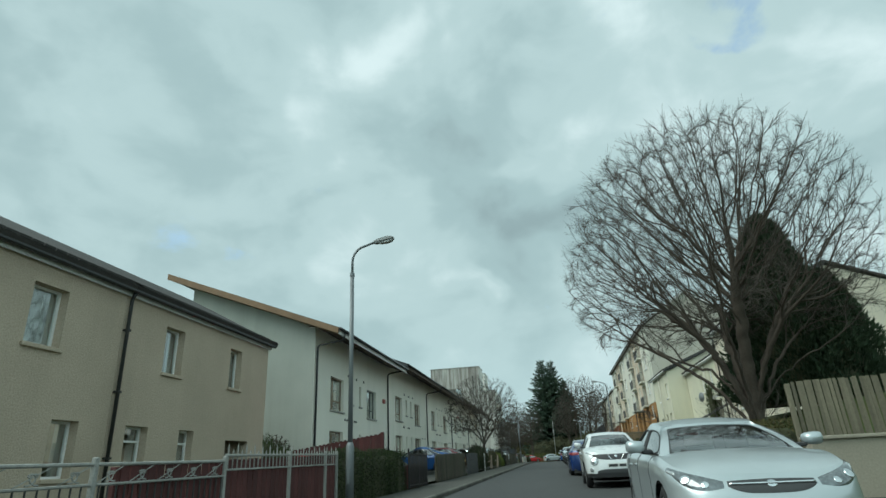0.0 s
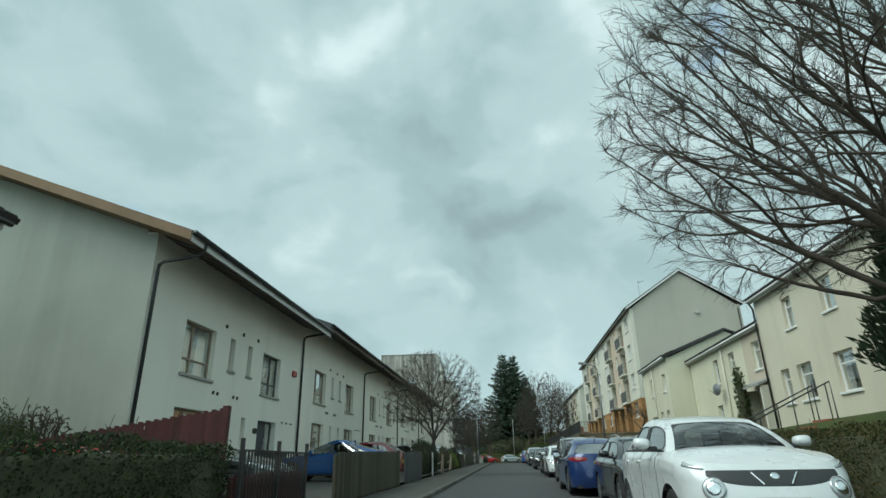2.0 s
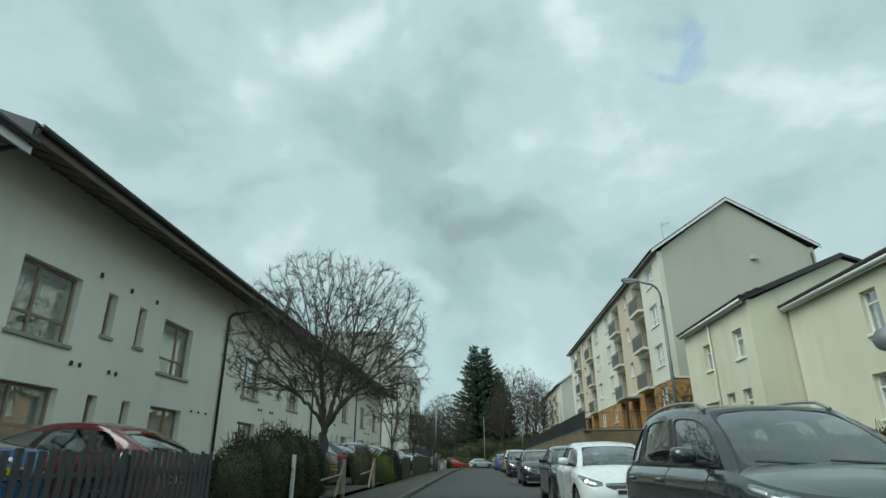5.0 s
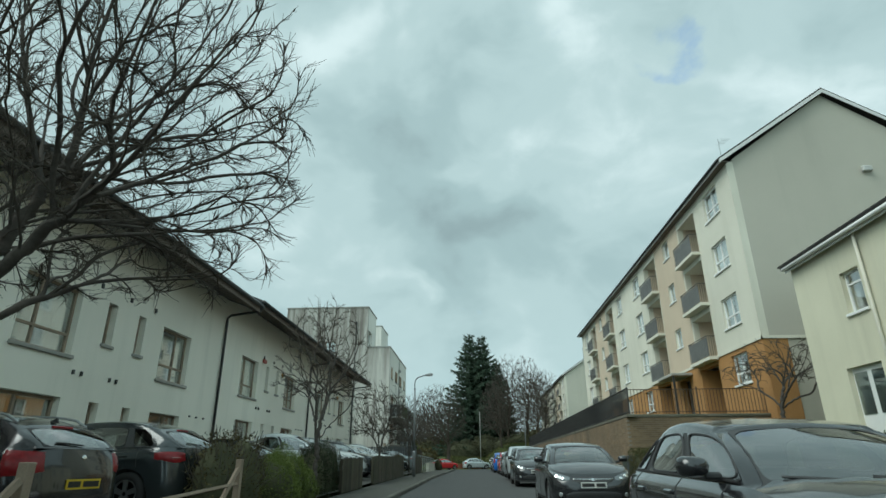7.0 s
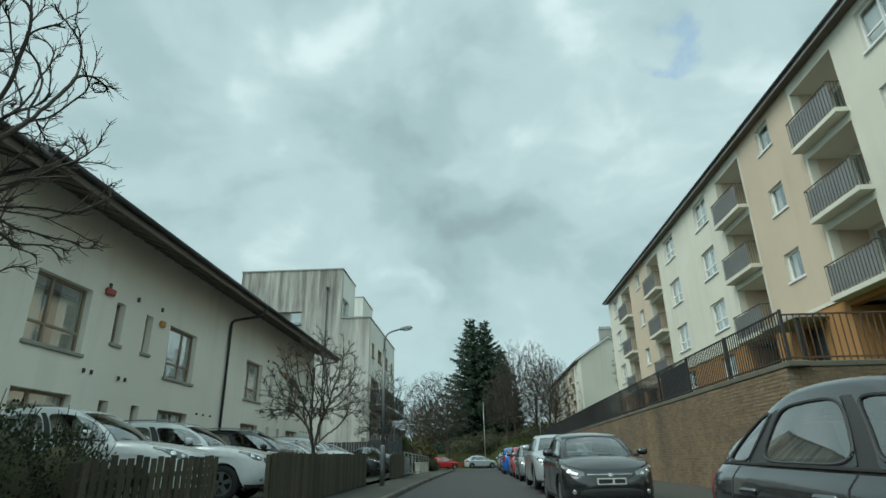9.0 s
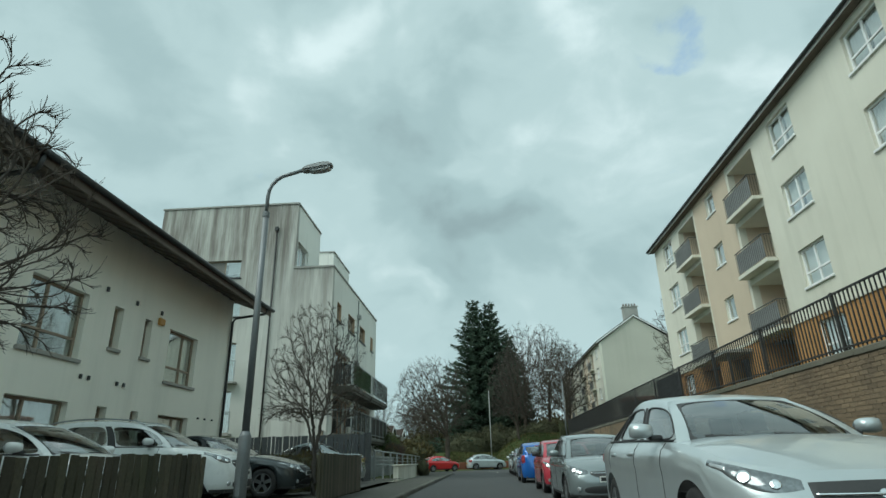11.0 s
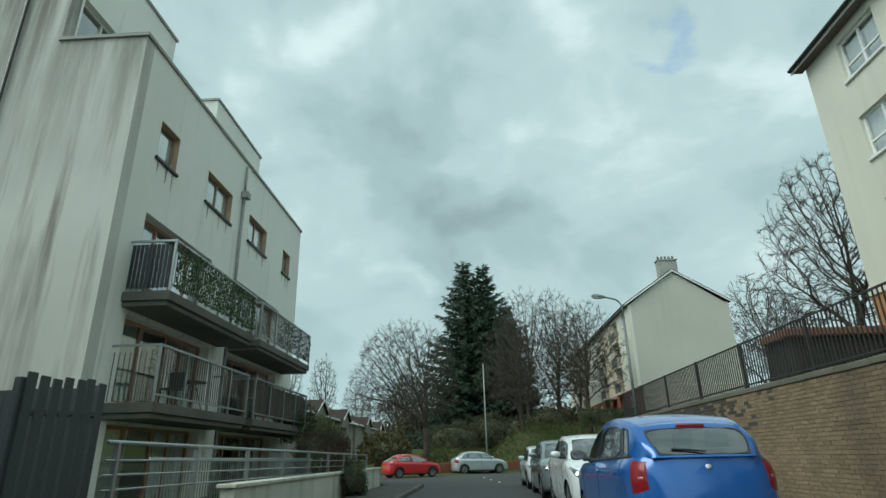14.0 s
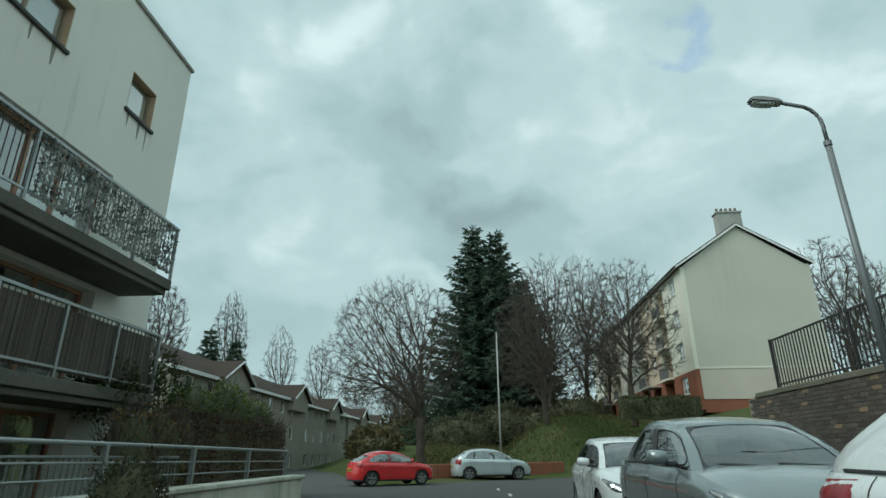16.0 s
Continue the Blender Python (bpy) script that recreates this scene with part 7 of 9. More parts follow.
M["hut_board"] = mat("black_brown_boards", (0.036, 0.032, 0.028), (0.022, 0.02, 0.018), 0.85, fine=28, coarse=1.2, bump=0.3, amount=0.6, rand=0.2)
M["rust_roof"] = mat("rust_red_felt", (0.23, 0.105, 0.072), (0.15, 0.07, 0.05), 0.9, fine=25, coarse=1.0, bump=0.3, amount=0.7)
hut = thing("store_hut", "black boarded store hut with a rust-red roof", "shed")
part("wall", boxes((6.62, 9.8, 100.25, 101.5, 3.5, 4.98)), M["hut_board"], hut)
hut_board = mesh_of(bevel(boxes((-0.012, 0.012, -0.07, 0.07, 0, 1.44)), 0.004), "board", M["hut_board"])
for k in range(21):
    stone("board", hut, hut_board, 6.7 + 0.15 * k, 100.236, 3.53, 90)
for k in range(8):
    stone("board", hut, hut_board, 6.606, 100.34 + 0.15 * k, 3.53)
part("roof", bevel(boxes((6.45, 9.84, 100.08, 101.56, 4.981, 5.2)), 0.03), M["rust_roof"], hut, "rust-red felt roof with a deep edge")

# ---- street lamps ----
def street_lamp(x, y, to, top, label):
    z = road_z(y) + 0.1
    lamp = thing("street_lamp", label, "street lamp", "street lamps", at=pose(x, y, z, 0, 0, 0 if to > 0 else 180))
    part("base_column", tube(bmesh.new(), [(0, 0, 0), (0, 0, 1.25), (0, 0, 1.32)], [0.085, 0.085, 0.055], 12), M["lamp_grey"], lamp, "thick grey column base", smooth=True)
    part("column", tube(bmesh.new(), [(0, 0, 1.32), (0, 0, top - 0.75)], [0.052, 0.045], 12), M["lamp_grey"], lamp, smooth=True)
    part("collar", tube(bmesh.new(), [(0, 0, top - 0.8), (0, 0, top - 0.72)], 0.055, 12), M["lamp_grey"], lamp)
    arm = [(0, 0, top - 0.75), (0, 0, top - 0.45)] + [(0.33 - 0.33 * math.cos(a), 0, top - 0.45 + 0.38 * math.sin(a)) for a in (0.3, 0.6, 0.9, 1.2)] + [(0.62, 0, top + 0.02)]
    part("bracket", tube(bmesh.new(), arm, 0.03, 10), M["lamp_grey"], lamp, smooth=True)
    bm = slab(bmesh.new(), [(0.52, top - 0.02), (0.6, top + 0.055), (0.86, top + 0.11), (1.0, top + 0.105), (1.04, top + 0.05), (1.0, top + 0.02), (0.56, top - 0.04)], -0.085, 0.085, "y")
    head = part("lamp_head", bevel(bm, 0.025, 2), M["lamp_head"], lamp)
    bm = slab(bmesh.new(), [(0.64, top - 0.03), (1.01, top + 0.018), (0.98, top - 0.02), (0.86, top - 0.05), (0.7, top - 0.055)], -0.07, 0.07, "y")
    part("bowl", bevel(bm, 0.02), M["lamp_bowl"], head, "pale plastic lamp bowl")
    part("access_door", boxes((-0.03, 0.03, -0.092, -0.08, 0.5, 0.9)), M["lamp_grey"], lamp)
    return lamp


street_lamp(-4.88, 14.35, 1, 5.85, "grey steel street lamp at the back of the footway")
street_lamp(3.55, 46.4, -1, 5.7, "grey steel street lamp beside the hedge")
street_lamp(-4.83, 74.8, 1, 5.35, "grey steel street lamp before the forecourt fence")
street_lamp(3.75, 105.1, -1, 6.27, "grey steel street lamp before the brick wall")
pole = thing("telegraph_pole", "slim pale grey pole at the bend", "pole", at=pose(-0.75, 130.6, 1.2))
part("shaft", tube(bmesh.new(), [(0, 0, 0), (0, 0, 7.9)], [0.06, 0.042], 10), M["grey_pipe"], pole, smooth=True)
part("cap", tube(bmesh.new(), [(0, 0, 7.9), (0, 0, 8.0)], [0.05, 0.036], 10), M["grey_pipe"], pole)


# ---- fences ----
def board_fence(label, x, y0, y1, h0, h1, material, board=0.1, gap=0.02, base=None, group="", sway=0.02, along="y", pointed=False, shift=0.0):
    """A close-boarded fence of separate boards on two rails and posts. h0, h1: heights of its top at the two ends."""
    f = thing("fence", label, "fence", group)
    n = max(1, int((y1 - y0) / (board + gap)))
    rnd = random.Random(int(y0 * 100))
    bm = boxes((-0.01, 0.01, -board / 2, board / 2, 0, 1.0))
    if pointed:
        for v in bm.verts:
            if v.co.z > 0.5:
                v.co.y *= 0.45
    me = mesh_of(bm, "board", material)

    def put(name, u, z, sc, lean=0.0):
        ob = new(name, me)
        ob.parent = f
        p = (x + shift * (u - y0), u, z) if along == "y" else (u, x, z)
        ob.matrix_basis = pose(*p, lean, 0, 0 if along == "y" else 90) @ Matrix.Diagonal((1, 1, sc, 1))
    for i in range(n):
        u = y0 + (i + 0.5) * (y1 - y0) / n
        zb = (base if base is not None else road_z(u if along == "y" else x) + 0.1)
        t = (u - y0) / (y1 - y0)
        put("board", u, zb + 0.04, h0 + (h1 - h0) * t + rnd.uniform(-sway, sway) - 0.04, rnd.uniform(-0.8, 0.8))
    for q in range(int((y1 - y0) / 1.8) + 2):
        u = min(y0 + q * 1.8, y1)
        zb = (base if base is not None else road_z(u if along == "y" else x) + 0.1)
        h = h0 + (h1 - h0) * (u - y0) / (y1 - y0)
        a = (x + 0.015 + shift * (u - y0), u) if along == "y" else (u, x + 0.015)
        part("post", bevel(boxes((a[0] - 0.11, a[0] - 0.03, a[1] - 0.04, a[1] + 0.04, zb, zb + h - 0.03)), 0.008), material, f)
        if u >= y1:
            break
    if along == "y":
        for k in (0.25, 0.8):
            za, zb2 = road_z(y0) + 0.1 if base is None else base, road_z(y1) + 0.1 if base is None else base
            bm = bmesh.new()
            tube(bm, [(x - 0.035, y0, za + h0 * k), (x - 0.035 + shift * (y1 - y0), y1, zb2 + h1 * k)], 0.032, 4)
            part("rail", bm, material, f)
    return f


# white wrought-iron fence on red boards
board_fence("dark red stained board fence below white ironwork", -5.35, 8.15, 14.7, 1.02, 1.08, M["fence_red"], 0.13, 0.025, sway=0.008)
iron = thing("iron_fence", "white painted wrought-iron fence with spear heads and scrolls", "fence")
for (a, b, scroll) in ((3.2, 5.3, True), (5.3, 7.75, True), (7.75, 10.25, True), (10.25, 12.4, False), (12.4, 14.1, False), (14.1, 14.75, False)):
    za, zb = road_z(a) + 0.1, road_z(b) + 0.1
    hi = 1.02 if scroll else 1.10
    lo = hi - 0.2
    pan = part("top_rail", tube(bmesh.new(), [(-5.33, a, za + hi), (-5.33, b, zb + hi)], 0.02, 6), M["iron_white"], iron)
    part("lower_rail", tube(bmesh.new(), [(-5.33, a, za + lo), (-5.33, b, zb + lo)], 0.016, 6), M["iron_white"], pan)
    part("post", bevel(boxes((-5.36, -5.30, b - 0.03, b + 0.03, zb, zb + hi + 0.07)), 0.01), M["iron_white"], iron)
    if scroll:
        for q in range(5):
            c = lerp(a, b, (q + 0.5) / 5)
            zc = road_z(c) + 0.1 + hi - 0.1
            for sg in (1, -1):
                pts = [(-5.33, c + sg * (0.04 + 0.11 * t * math.cos(5 * t)), zc + 0.075 * t * math.sin(5 * t)) for t in [w_ / 14 for w_ in range(15)]]
                part("scroll", tube(bmesh.new(), pts, 0.009, 4), M["iron_white"], pan)
            part("diagonal", tube(bmesh.new(), [(-5.33, c - 0.2, zc - 0.09), (-5.33, c + 0.2, zc + 0.09)], 0.008, 4), M["iron_white"], pan)
        if a < 8:
            for q in range(int((b - a) / 0.13)):
                u = a + 0.1 + q * 0.13
                part("bar", tube(bmesh.new(), [(-5.33, u, road_z(u) + 0.15), (-5.33, u, road_z(u) + 0.1 + lo)], 0.01, 5), M["black_metal"], pan)
    else:
        for q in range(int((b - a) / 0.13)):
            u = a + 0.08 + q * 0.13
            z = road_z(u) + 0.1
            part("spear", tube(bmesh.new(), [(-5.33, u, z + lo), (-5.33, u, z + hi + (0.05 if q % 2 else 0.11)), (-5.33, u, z + hi + (0.08 if q % 2 else 0.16))], [0.009, 0.012, 0.002], 5), M["iron_white"], pan)
gatepost = thing("gate_post", "pale weathered gate pier", "gate post")
part("pier", bevel(boxes((-5.6, -5.2, 6.0, 6.42, 0.1, 1.42)), 0.02), M["concrete"], gatepost)

board_fence("low dark red board fence below an iron rail", -5.42, 21.4, 24.1, 0.78, 0.78, M["fence_red"], 0.1, 0.02, sway=0.01)
gate_rail = thing("iron_railing", "black iron railing above low red boards", "railing")
rail_panel(gate_rail, 2.7, 1.08, 0.11, M["black_metal"], -5.36, 21.4, road_z(22.7) + 0.12)
for k in range(3):
    stone("post", gate_rail, rail_post_mesh(1.25, M["black_metal"]), -5.36, 21.4 + 1.35 * k, road_z(22.7) + 0.1)
board_fence("brown board fence along the footway", -5.4, 26.3, 33.8, 1.08, 1.12, M["fence_brown"], 0.1, 0.012)
board_fence("dark slatted garden gate", -5.4, 35.2, 39.0, 1.12, 1.12, M["bin"], 0.075, 0.06)
cross = thing("fence", "dark red fence rising along the garden boundary", "fence")
for i in range(70):
    t = i / 69
    x, y = lerp(-13.6, -7.2, t), lerp(25.2, 24.3, t)
    top = lerp(1.75, 2.38, max(0, (t - 0.1) / 0.9)) + (0.03 if i % 2 else 0)
    ob = part("board", boxes((x - 0.045, x + 0.045, y - 0.012, y + 0.012, 0.5, top)), M["fence_red"], cross)
part("end_post", bevel(boxes((-7.16, -7.04, 24.22, 24.36, 0.4, 2.45)), 0.01), M["fence_red"], cross)
for k in (-9.9, -8.9, -8.0):
    part("bracket", bevel(boxes((k - 0.05, k + 0.05, 24.36 - (k + 7.2) * 0.138 - 0.06, 24.37 - (k + 7.2) * 0.138 - 0.03, 1.95 + (k + 9.9) * 0.1, 2.03 + (k + 9.9) * 0.1)), 0.01), M["white_metal"], cross)
board_fence("weathered picket fence before the parked cars", -5.4, 60.0, 63.1, 1.0, 1.0, M["fence_brown"], 0.1, 0.05, sway=0.03)
board_fence("brown board fence beside the footway", -5.4, 65.4, 74.9, 1.06, 1.02, M["fence_brown"], 0.1, 0.03)
board_fence("mossy board fence round the parking bay", -5.4, 80.9, 85.4, 1.08, 1.05, M["fence_brown"], 0.14, 0.006, sway=0.01)
board_fence("tall dark slatted fence with pale gaps", -6.45, 91.2, 92.6, 1.98, 2.05, M["bin"], 0.14, 0.035, sway=0.03)
board_fence("dark slatted fence against the flats", 92.6, -13.5, -6.5, 2.0, 2.0, M["bin"], 0.14, 0.02, along="x")
white_post = thing("marker_post", "thin white wooden post at a drive", "post", at=pose(-5.42, 42.8, road_z(42.8) + 0.1))
part("stake", bevel(boxes((-0.035, 0.035, -0.035, 0.035, 0, 1.1)), 0.006), M["white_metal"], white_post)
for y in (47.5, 52.3):
    br = thing("timber_brace", "grey weathered timber fence post with its brace", "post", at=pose(-5.45, y, road_z(y) + 0.1))
    part("post", bevel(boxes((-0.05, 0.05, -0.05, 0.05, 0, 1.0)), 0.008), M["wood_frame"], br)
    part("brace", tube(bmesh.new(), [(0, -0.95, 0.05), (0, -0.05, 0.85)], 0.04, 4), M["wood_frame"], br)
    part("brace_rail", tube(bmesh.new(), [(0, -2.4, 0.5), (0, -0.05, 0.62)], 0.03, 4), M["wood_frame"], br)

# steel handrail and mossy wall before the flats
lw = tagged(part("low_wall", bevel(boxes((-5.85, -5.6, 95.1, 110.1, 0.9, 1.86), (-5.9, -5.55, 95.05, 110.15, 1.862, 1.93)), 0.012), M["flats_wall"]), "low white garden wall streaked with moss", "wall", kind="structure")
hr = thing("handrail", "grey steel handrail on posts before the flats", "railing")
for k, z in enumerate((2.42, 2.2, 2.02, 1.84)):
    part("rail", tube(bmesh.new(), [(-6.35, 92.7, z + 0.12), (-6.35, 111.2, z)], 0.03 if k == 0 else 0.015, 8), M["steel"], hr, smooth=True)
for k in range(9):
    y = 92.9 + k * 2.28
    part("post", bevel(boxes((-6.39, -6.31, y - 0.03, y + 0.03, 1.05, 2.42 + 0.12 * (1 - k / 8))), 0.006), M["steel"], hr)
hr2 = thing("ramp_railing", "steel ramp railing with thin upright bars", "railing")
part("top_rail", tube(bmesh.new(), [(-7.6, 96.0, 2.35), (-7.6, 108.5, 2.3)], 0.025, 8), M["steel"], hr2, smooth=True)
for k in range(100):
    y = 96.05 + k * 0.125
    part("bar", boxes((-7.61, -7.59, y - 0.008, y + 0.008, 1.2, 2.33)), M["steel"], hr2)
tagged(part("terrace_paving", boxes((-9.49, -5.86, 94.0, 112, 0.9, 1.2)), M["concrete"]), "grey paved terrace before the flats", "paving", kind="structure")
bal_chair = thing("balcony_chair", "dark folding chair on a balcony", "chair", at=pose(-8.9, 98.9, 3.5))
part("seat", boxes((-0.22, 0.22, -0.22, 0.22, 0.43, 0.46)), M["black_metal"], bal_chair)
part("backrest", boxes((-0.22, 0.22, 0.2, 0.23, 0.46, 0.88)), M["black_metal"], bal_chair)
for sx in (-0.2, 0.2):
    for sy in (-0.2, 0.2):
        part("leg", boxes((sx - 0.012, sx + 0.012, sy - 0.012, sy + 0.012, 0.0, 0.43)), M["black_metal"], bal_chair)
bal_table = thing("balcony_table", "small dark round table on a balcony", "table", at=pose(-8.85, 99.8, 3.5))
part("tabletop", tube(bmesh.new(), [(0, 0, 0.7), (0, 0, 0.73)], 0.32, 18), M["black_metal"], bal_table)
for a in (0, 2.1, 4.2):
    part("leg", tube(bmesh.new(), [(0.28 * math.cos(a), 0.28 * math.sin(a), 0), (0.05 * math.cos(a), 0.05 * math.sin(a), 0.7)], 0.012, 5), M["black_metal"], bal_table)

# right-hand garden wall, slatted fence, stairs and rail up the bank
tagged(part("garden_wall", bevel(boxes((3.5, 9.5, 12.9, 13.15, 0.0, 1.22), (3.45, 9.5, 12.85, 13.2, 1.222, 1.28)), 0.01), M["garden_wall"]), "low cream rendered garden wall", "wall", kind="structure")
board_fence("tall pale slatted timber fence above the wall", 13.75, 3.75, 9.3, 2.0, 2.1, M["fence_tan"], 0.058, 0.012, base=0.25, along="x", sway=0.01)
dish = thing("satellite_dish", "dark grey satellite dish on the house wall", "satellite dish", at=pose(10.4, 48.1, 5.05, 0, 0, 200))
bm = bmesh.new()
rings = []
for r in range(5):
    rr = 0.34 * r / 4
    rings.append([bm.verts.new((0.12 - 0.9 * rr * rr * 1.2, rr * 1.0 * math.cos(a), rr * math.sin(a))) for a in [2 * math.pi * q / 20 for q in range(20)]] if r else [bm.verts.new((0.12, 0, 0))])
for q in range(20):
    bm.faces.new((rings[0][0], rings[1][q], rings[1][(q + 1) % 20]))
for a_, b_ in zip(rings[1:], rings[2:]):
    for q in range(20):
        bm.faces.new((a_[q], b_[q], b_[(q + 1) % 20], a_[(q + 1) % 20]))
part("reflector", bm, M["lamp_grey"], dish, smooth=True)
part("feed_arm", tube(bmesh.new(), [(0.1, 0, -0.3), (0.5, 0, -0.05)], 0.012, 5), M["lamp_grey"], dish)
part("bracket", tube(bmesh.new(), [(0.1, 0, 0), (-0.42, 0, -0.1)], 0.018, 6), M["black_metal"], dish)
stair = thing("garden_steps", "brick garden steps with a black handrail", "steps")
for k in range(8):
    part("step", boxes((4.9 + 0.45 * k, 8.7, 32.35, 33.35, 0.3, 0.95 + 0.21 * k)), M["redbrick"], stair)
for yy in (32.3, 33.4):
    part("handrail", tube(bmesh.new(), [(4.9, yy, 1.95), (8.3, yy, 3.52), (8.3, yy, 2.3)], 0.025, 6), M["black_metal"], stair)
    for k in range(4):
        x = 5.0 + 1.05 * k
        part("baluster", tube(bmesh.new(), [(x, yy, 0.8 + 0.42 * k), (x, yy, 1.97 + 0.46 * (x - 4.9))], 0.02, 5), M["black_metal"], stair)
porch = thing("door_canopy", "pale grey sloping door canopy on the house", "canopy")
part("roof_slab", slab(bmesh.new(), [(9.8, 4.55), (10.84, 4.95), (10.84, 4.83), (9.8, 4.43)], 41.0, 44.0, "y"), M["concrete"], porch)
part("side_wall", boxes((9.9, 10.84, 43.8, 43.95, 2.0, 4.45)), M["pale_cream"], porch)
part("side_wall", boxes((9.9, 10.84, 41.05, 41.2, 2.0, 4.45)), M["pale_cream"], porch)
ub = thing("utility_box", "small green cabinet beside the brick wall", "cabinet", at=pose(4.1, 64.6, road_z(64.6) + 0.11))
part("body", bevel(boxes((-0.2, 0.2, -0.35, 0.35, 0, 1.0)), 0.02), M["bin"], ub)
part("door", boxes((-0.215, -0.2, -0.3, 0.3, 0.1, 0.92)), M["fence_green"], ub)
for (x, y) in ((-5.9, 34.4), (-6.2, 33.9)):
    wb = thing("wheelie_bin", "dark plastic wheeled bin behind the fence", "bin", "bins", at=pose(x - 4.6, y + 1.2, road_z(y) + 0.22))
    part("body", bevel(slab(bmesh.new(), [(-0.24, 0), (0.24, 0), (0.3, 1.0), (-0.3, 1.0)], -0.26, 0.26, "y"), 0.02), M["bin"], wb)
    part("lid", bevel(boxes((-0.33, 0.33, -0.29, 0.29, 1.002, 1.07)), 0.02), M["bin"], wb)

# ---- far flats down the side road ----
for k, (y0, y1, xg) in enumerate(((129.8, 155.9, -20.0), (156.1, 176, -20.3), (176.2, 204, -20.0))):
    h = thing("apartment_block", "distant three-storey brown rendered flats with tiled roofs", "apartment building", "far flats")
    F = Face("x", xg, 1)
    gables = ((138.0, 153.2), (168.0,), (184.0, 198.0))[k]
    rows_ = [y0 + 1.9 + 2.9 * q for q in range(int((y1 - y0 - 2) / 2.9))]
    holes = [(u, u + 1.05, z, z + 1.15) for u in rows_ for z in (1.35, 3.75, 6.0) if k < 2 and not (z < 3 and u < 144)]
    part("wall", holed_wall(F, y0, y1, 0.3, 7.4, holes, 0.3), M["far_wall"], h)
    for w_ in holes:
        window(F, *w_, h, M["white_upvc"], bars=(), depth=0.1, sill=None)
    part("end_wall", slab(bmesh.new(), [(xg - 0.3, 0.3), (xg - 10, 0.3), (xg - 10, 7.4), (xg - 5.1, 9.9), (xg - 0.3, 7.45)], y0, y0 + 0.3, "y"), M["far_wall"], h)
    part("roof", slab(bmesh.new(), [(xg + 0.4, 7.28), (xg - 5.1, 10.0), (xg - 10.6, 7.28), (xg - 10.6, 7.42), (xg - 5.1, 10.2), (xg + 0.4, 7.43)], y0 - 0.3, y1 + 0.1, "y"), M["far_roof"], h)
    part("bargeboard", slab(bmesh.new(), [(xg + 0.42, 7.12), (xg - 5.1, 9.85), (xg - 5.1, 10.12), (xg + 0.42, 7.37)], y0 - 0.36, y0 - 0.305, "y"), M["white_upvc"], h)
    part("fascia", boxes((xg + 0.41, xg + 0.45, y0 - 0.3, y1, 7.2, 7.42)), M["white_upvc"], h)
    for yy in gables:
        part("front_gable", slab(bmesh.new(), [(yy - 2.3, 6.4), (yy + 2.3, 6.4), (yy + 2.3, 7.5), (yy, 8.75), (yy - 2.3, 7.5)], xg + 0.02, xg + 0.55, "x"), M["far_wall"], h)
        part("gable_roof", slab(bmesh.new(), [(yy - 2.75, 7.32), (yy, 8.8), (yy + 2.75, 7.32), (yy + 2.75, 7.46), (yy, 8.97), (yy - 2.75, 7.46)], xg - 3.2, xg + 0.85, "x"), M["far_roof"], h)
        for sg in (-1, 1):
            part("gable_board", tube(bmesh.new(), [(xg + 0.88, yy + sg * 2.75, 7.36), (xg + 0.88, yy, 8.86)], 0.08, 4), M["white_upvc"], h)

# centre line dashes and a worn strip at the bend
for k, (x, y) in enumerate(((-0.6, 112.5), (-0.9, 115.5), (-1.2, 118.5))):
    tagged(part("road_marking", boxes((x - 0.05, x + 0.05, y, y + 1.1, road_z(y) + 0.004, road_z(y) + 0.009)), M["line"]), "worn white dash painted on the road", "road marking", kind="structure")

bank_wall = thing("bank_wall", "low red-brown wall at the foot of the grass bank", "wall")
_d = (BANK_B - BANK_A).normalized()
for k in range(15):
    p0 = BANK_A + _d * (0.6 + 0.9 * k) + Vector((-_d.y, _d.x)) * 1.9
    zb = road_z(p0.y)
    bm = bevel(boxes((-0.447, 0.447, -0.12, 0.12, 0, 0.95)), 0.02)
    ob = part("wall_block", bm, M["redbrick"], bank_wall)
    ob.matrix_basis = pose(p0.x, p0.y, zb - 0.2, 0, 0, math.degrees(math.atan2(_d.y, _d.x)))


# ---- trees, shrubs and hedges ----
M["brush_screen"] = mat("brushwood_screen", (0.165, 0.108, 0.082), (0.10, 0.066, 0.05), 0.95, fine=14, coarse=1.0, bump=0.0, amount=0.8, spec=0.1)
class Limbs:
    """Tapered tubes gathered into one mesh."""

    def __init__(self):
        self.v, self.f = [], []

    def tube(self, pts, r0, r1, sides):
        n = len(pts)
        base = len(self.v)
        for i, p in enumerate(pts):
            d = pts[min(i + 1, n - 1)] - pts[max(i - 1, 0)]
            d.normalize()
            a = d.cross(Vector((0.31, 0.17, 0.93)))
            a.normalize()
            b = d.cross(a)
            r = r0[i] if r1 is None else r0 + (r1 - r0) * i / (n - 1)
            for k in range(sides):
                t = 2 * math.pi * k / sides
                self.v.append(p + a * (r * math.cos(t)) + b * (r * math.sin(t)))
        for i in range(n - 1):
            for k in range(sides):
                q = (k + 1) % sides
                self.f.append((base + i * sides + k, base + i * sides + q, base + (i + 1) * sides + q, base + (i + 1) * sides + k))

    def make(self, name, material, parent, label="", kind=""):
        me = bpy.data.meshes.new(name)
        me.from_pydata([tuple(p) for p in self.v], [], self.f)
        for p in me.polygons:
            p.use_smooth = True
        me.materials.append(material)
        ob = new(name, me)
        ob.parent = parent
        return tagged(ob, label, kind=kind)


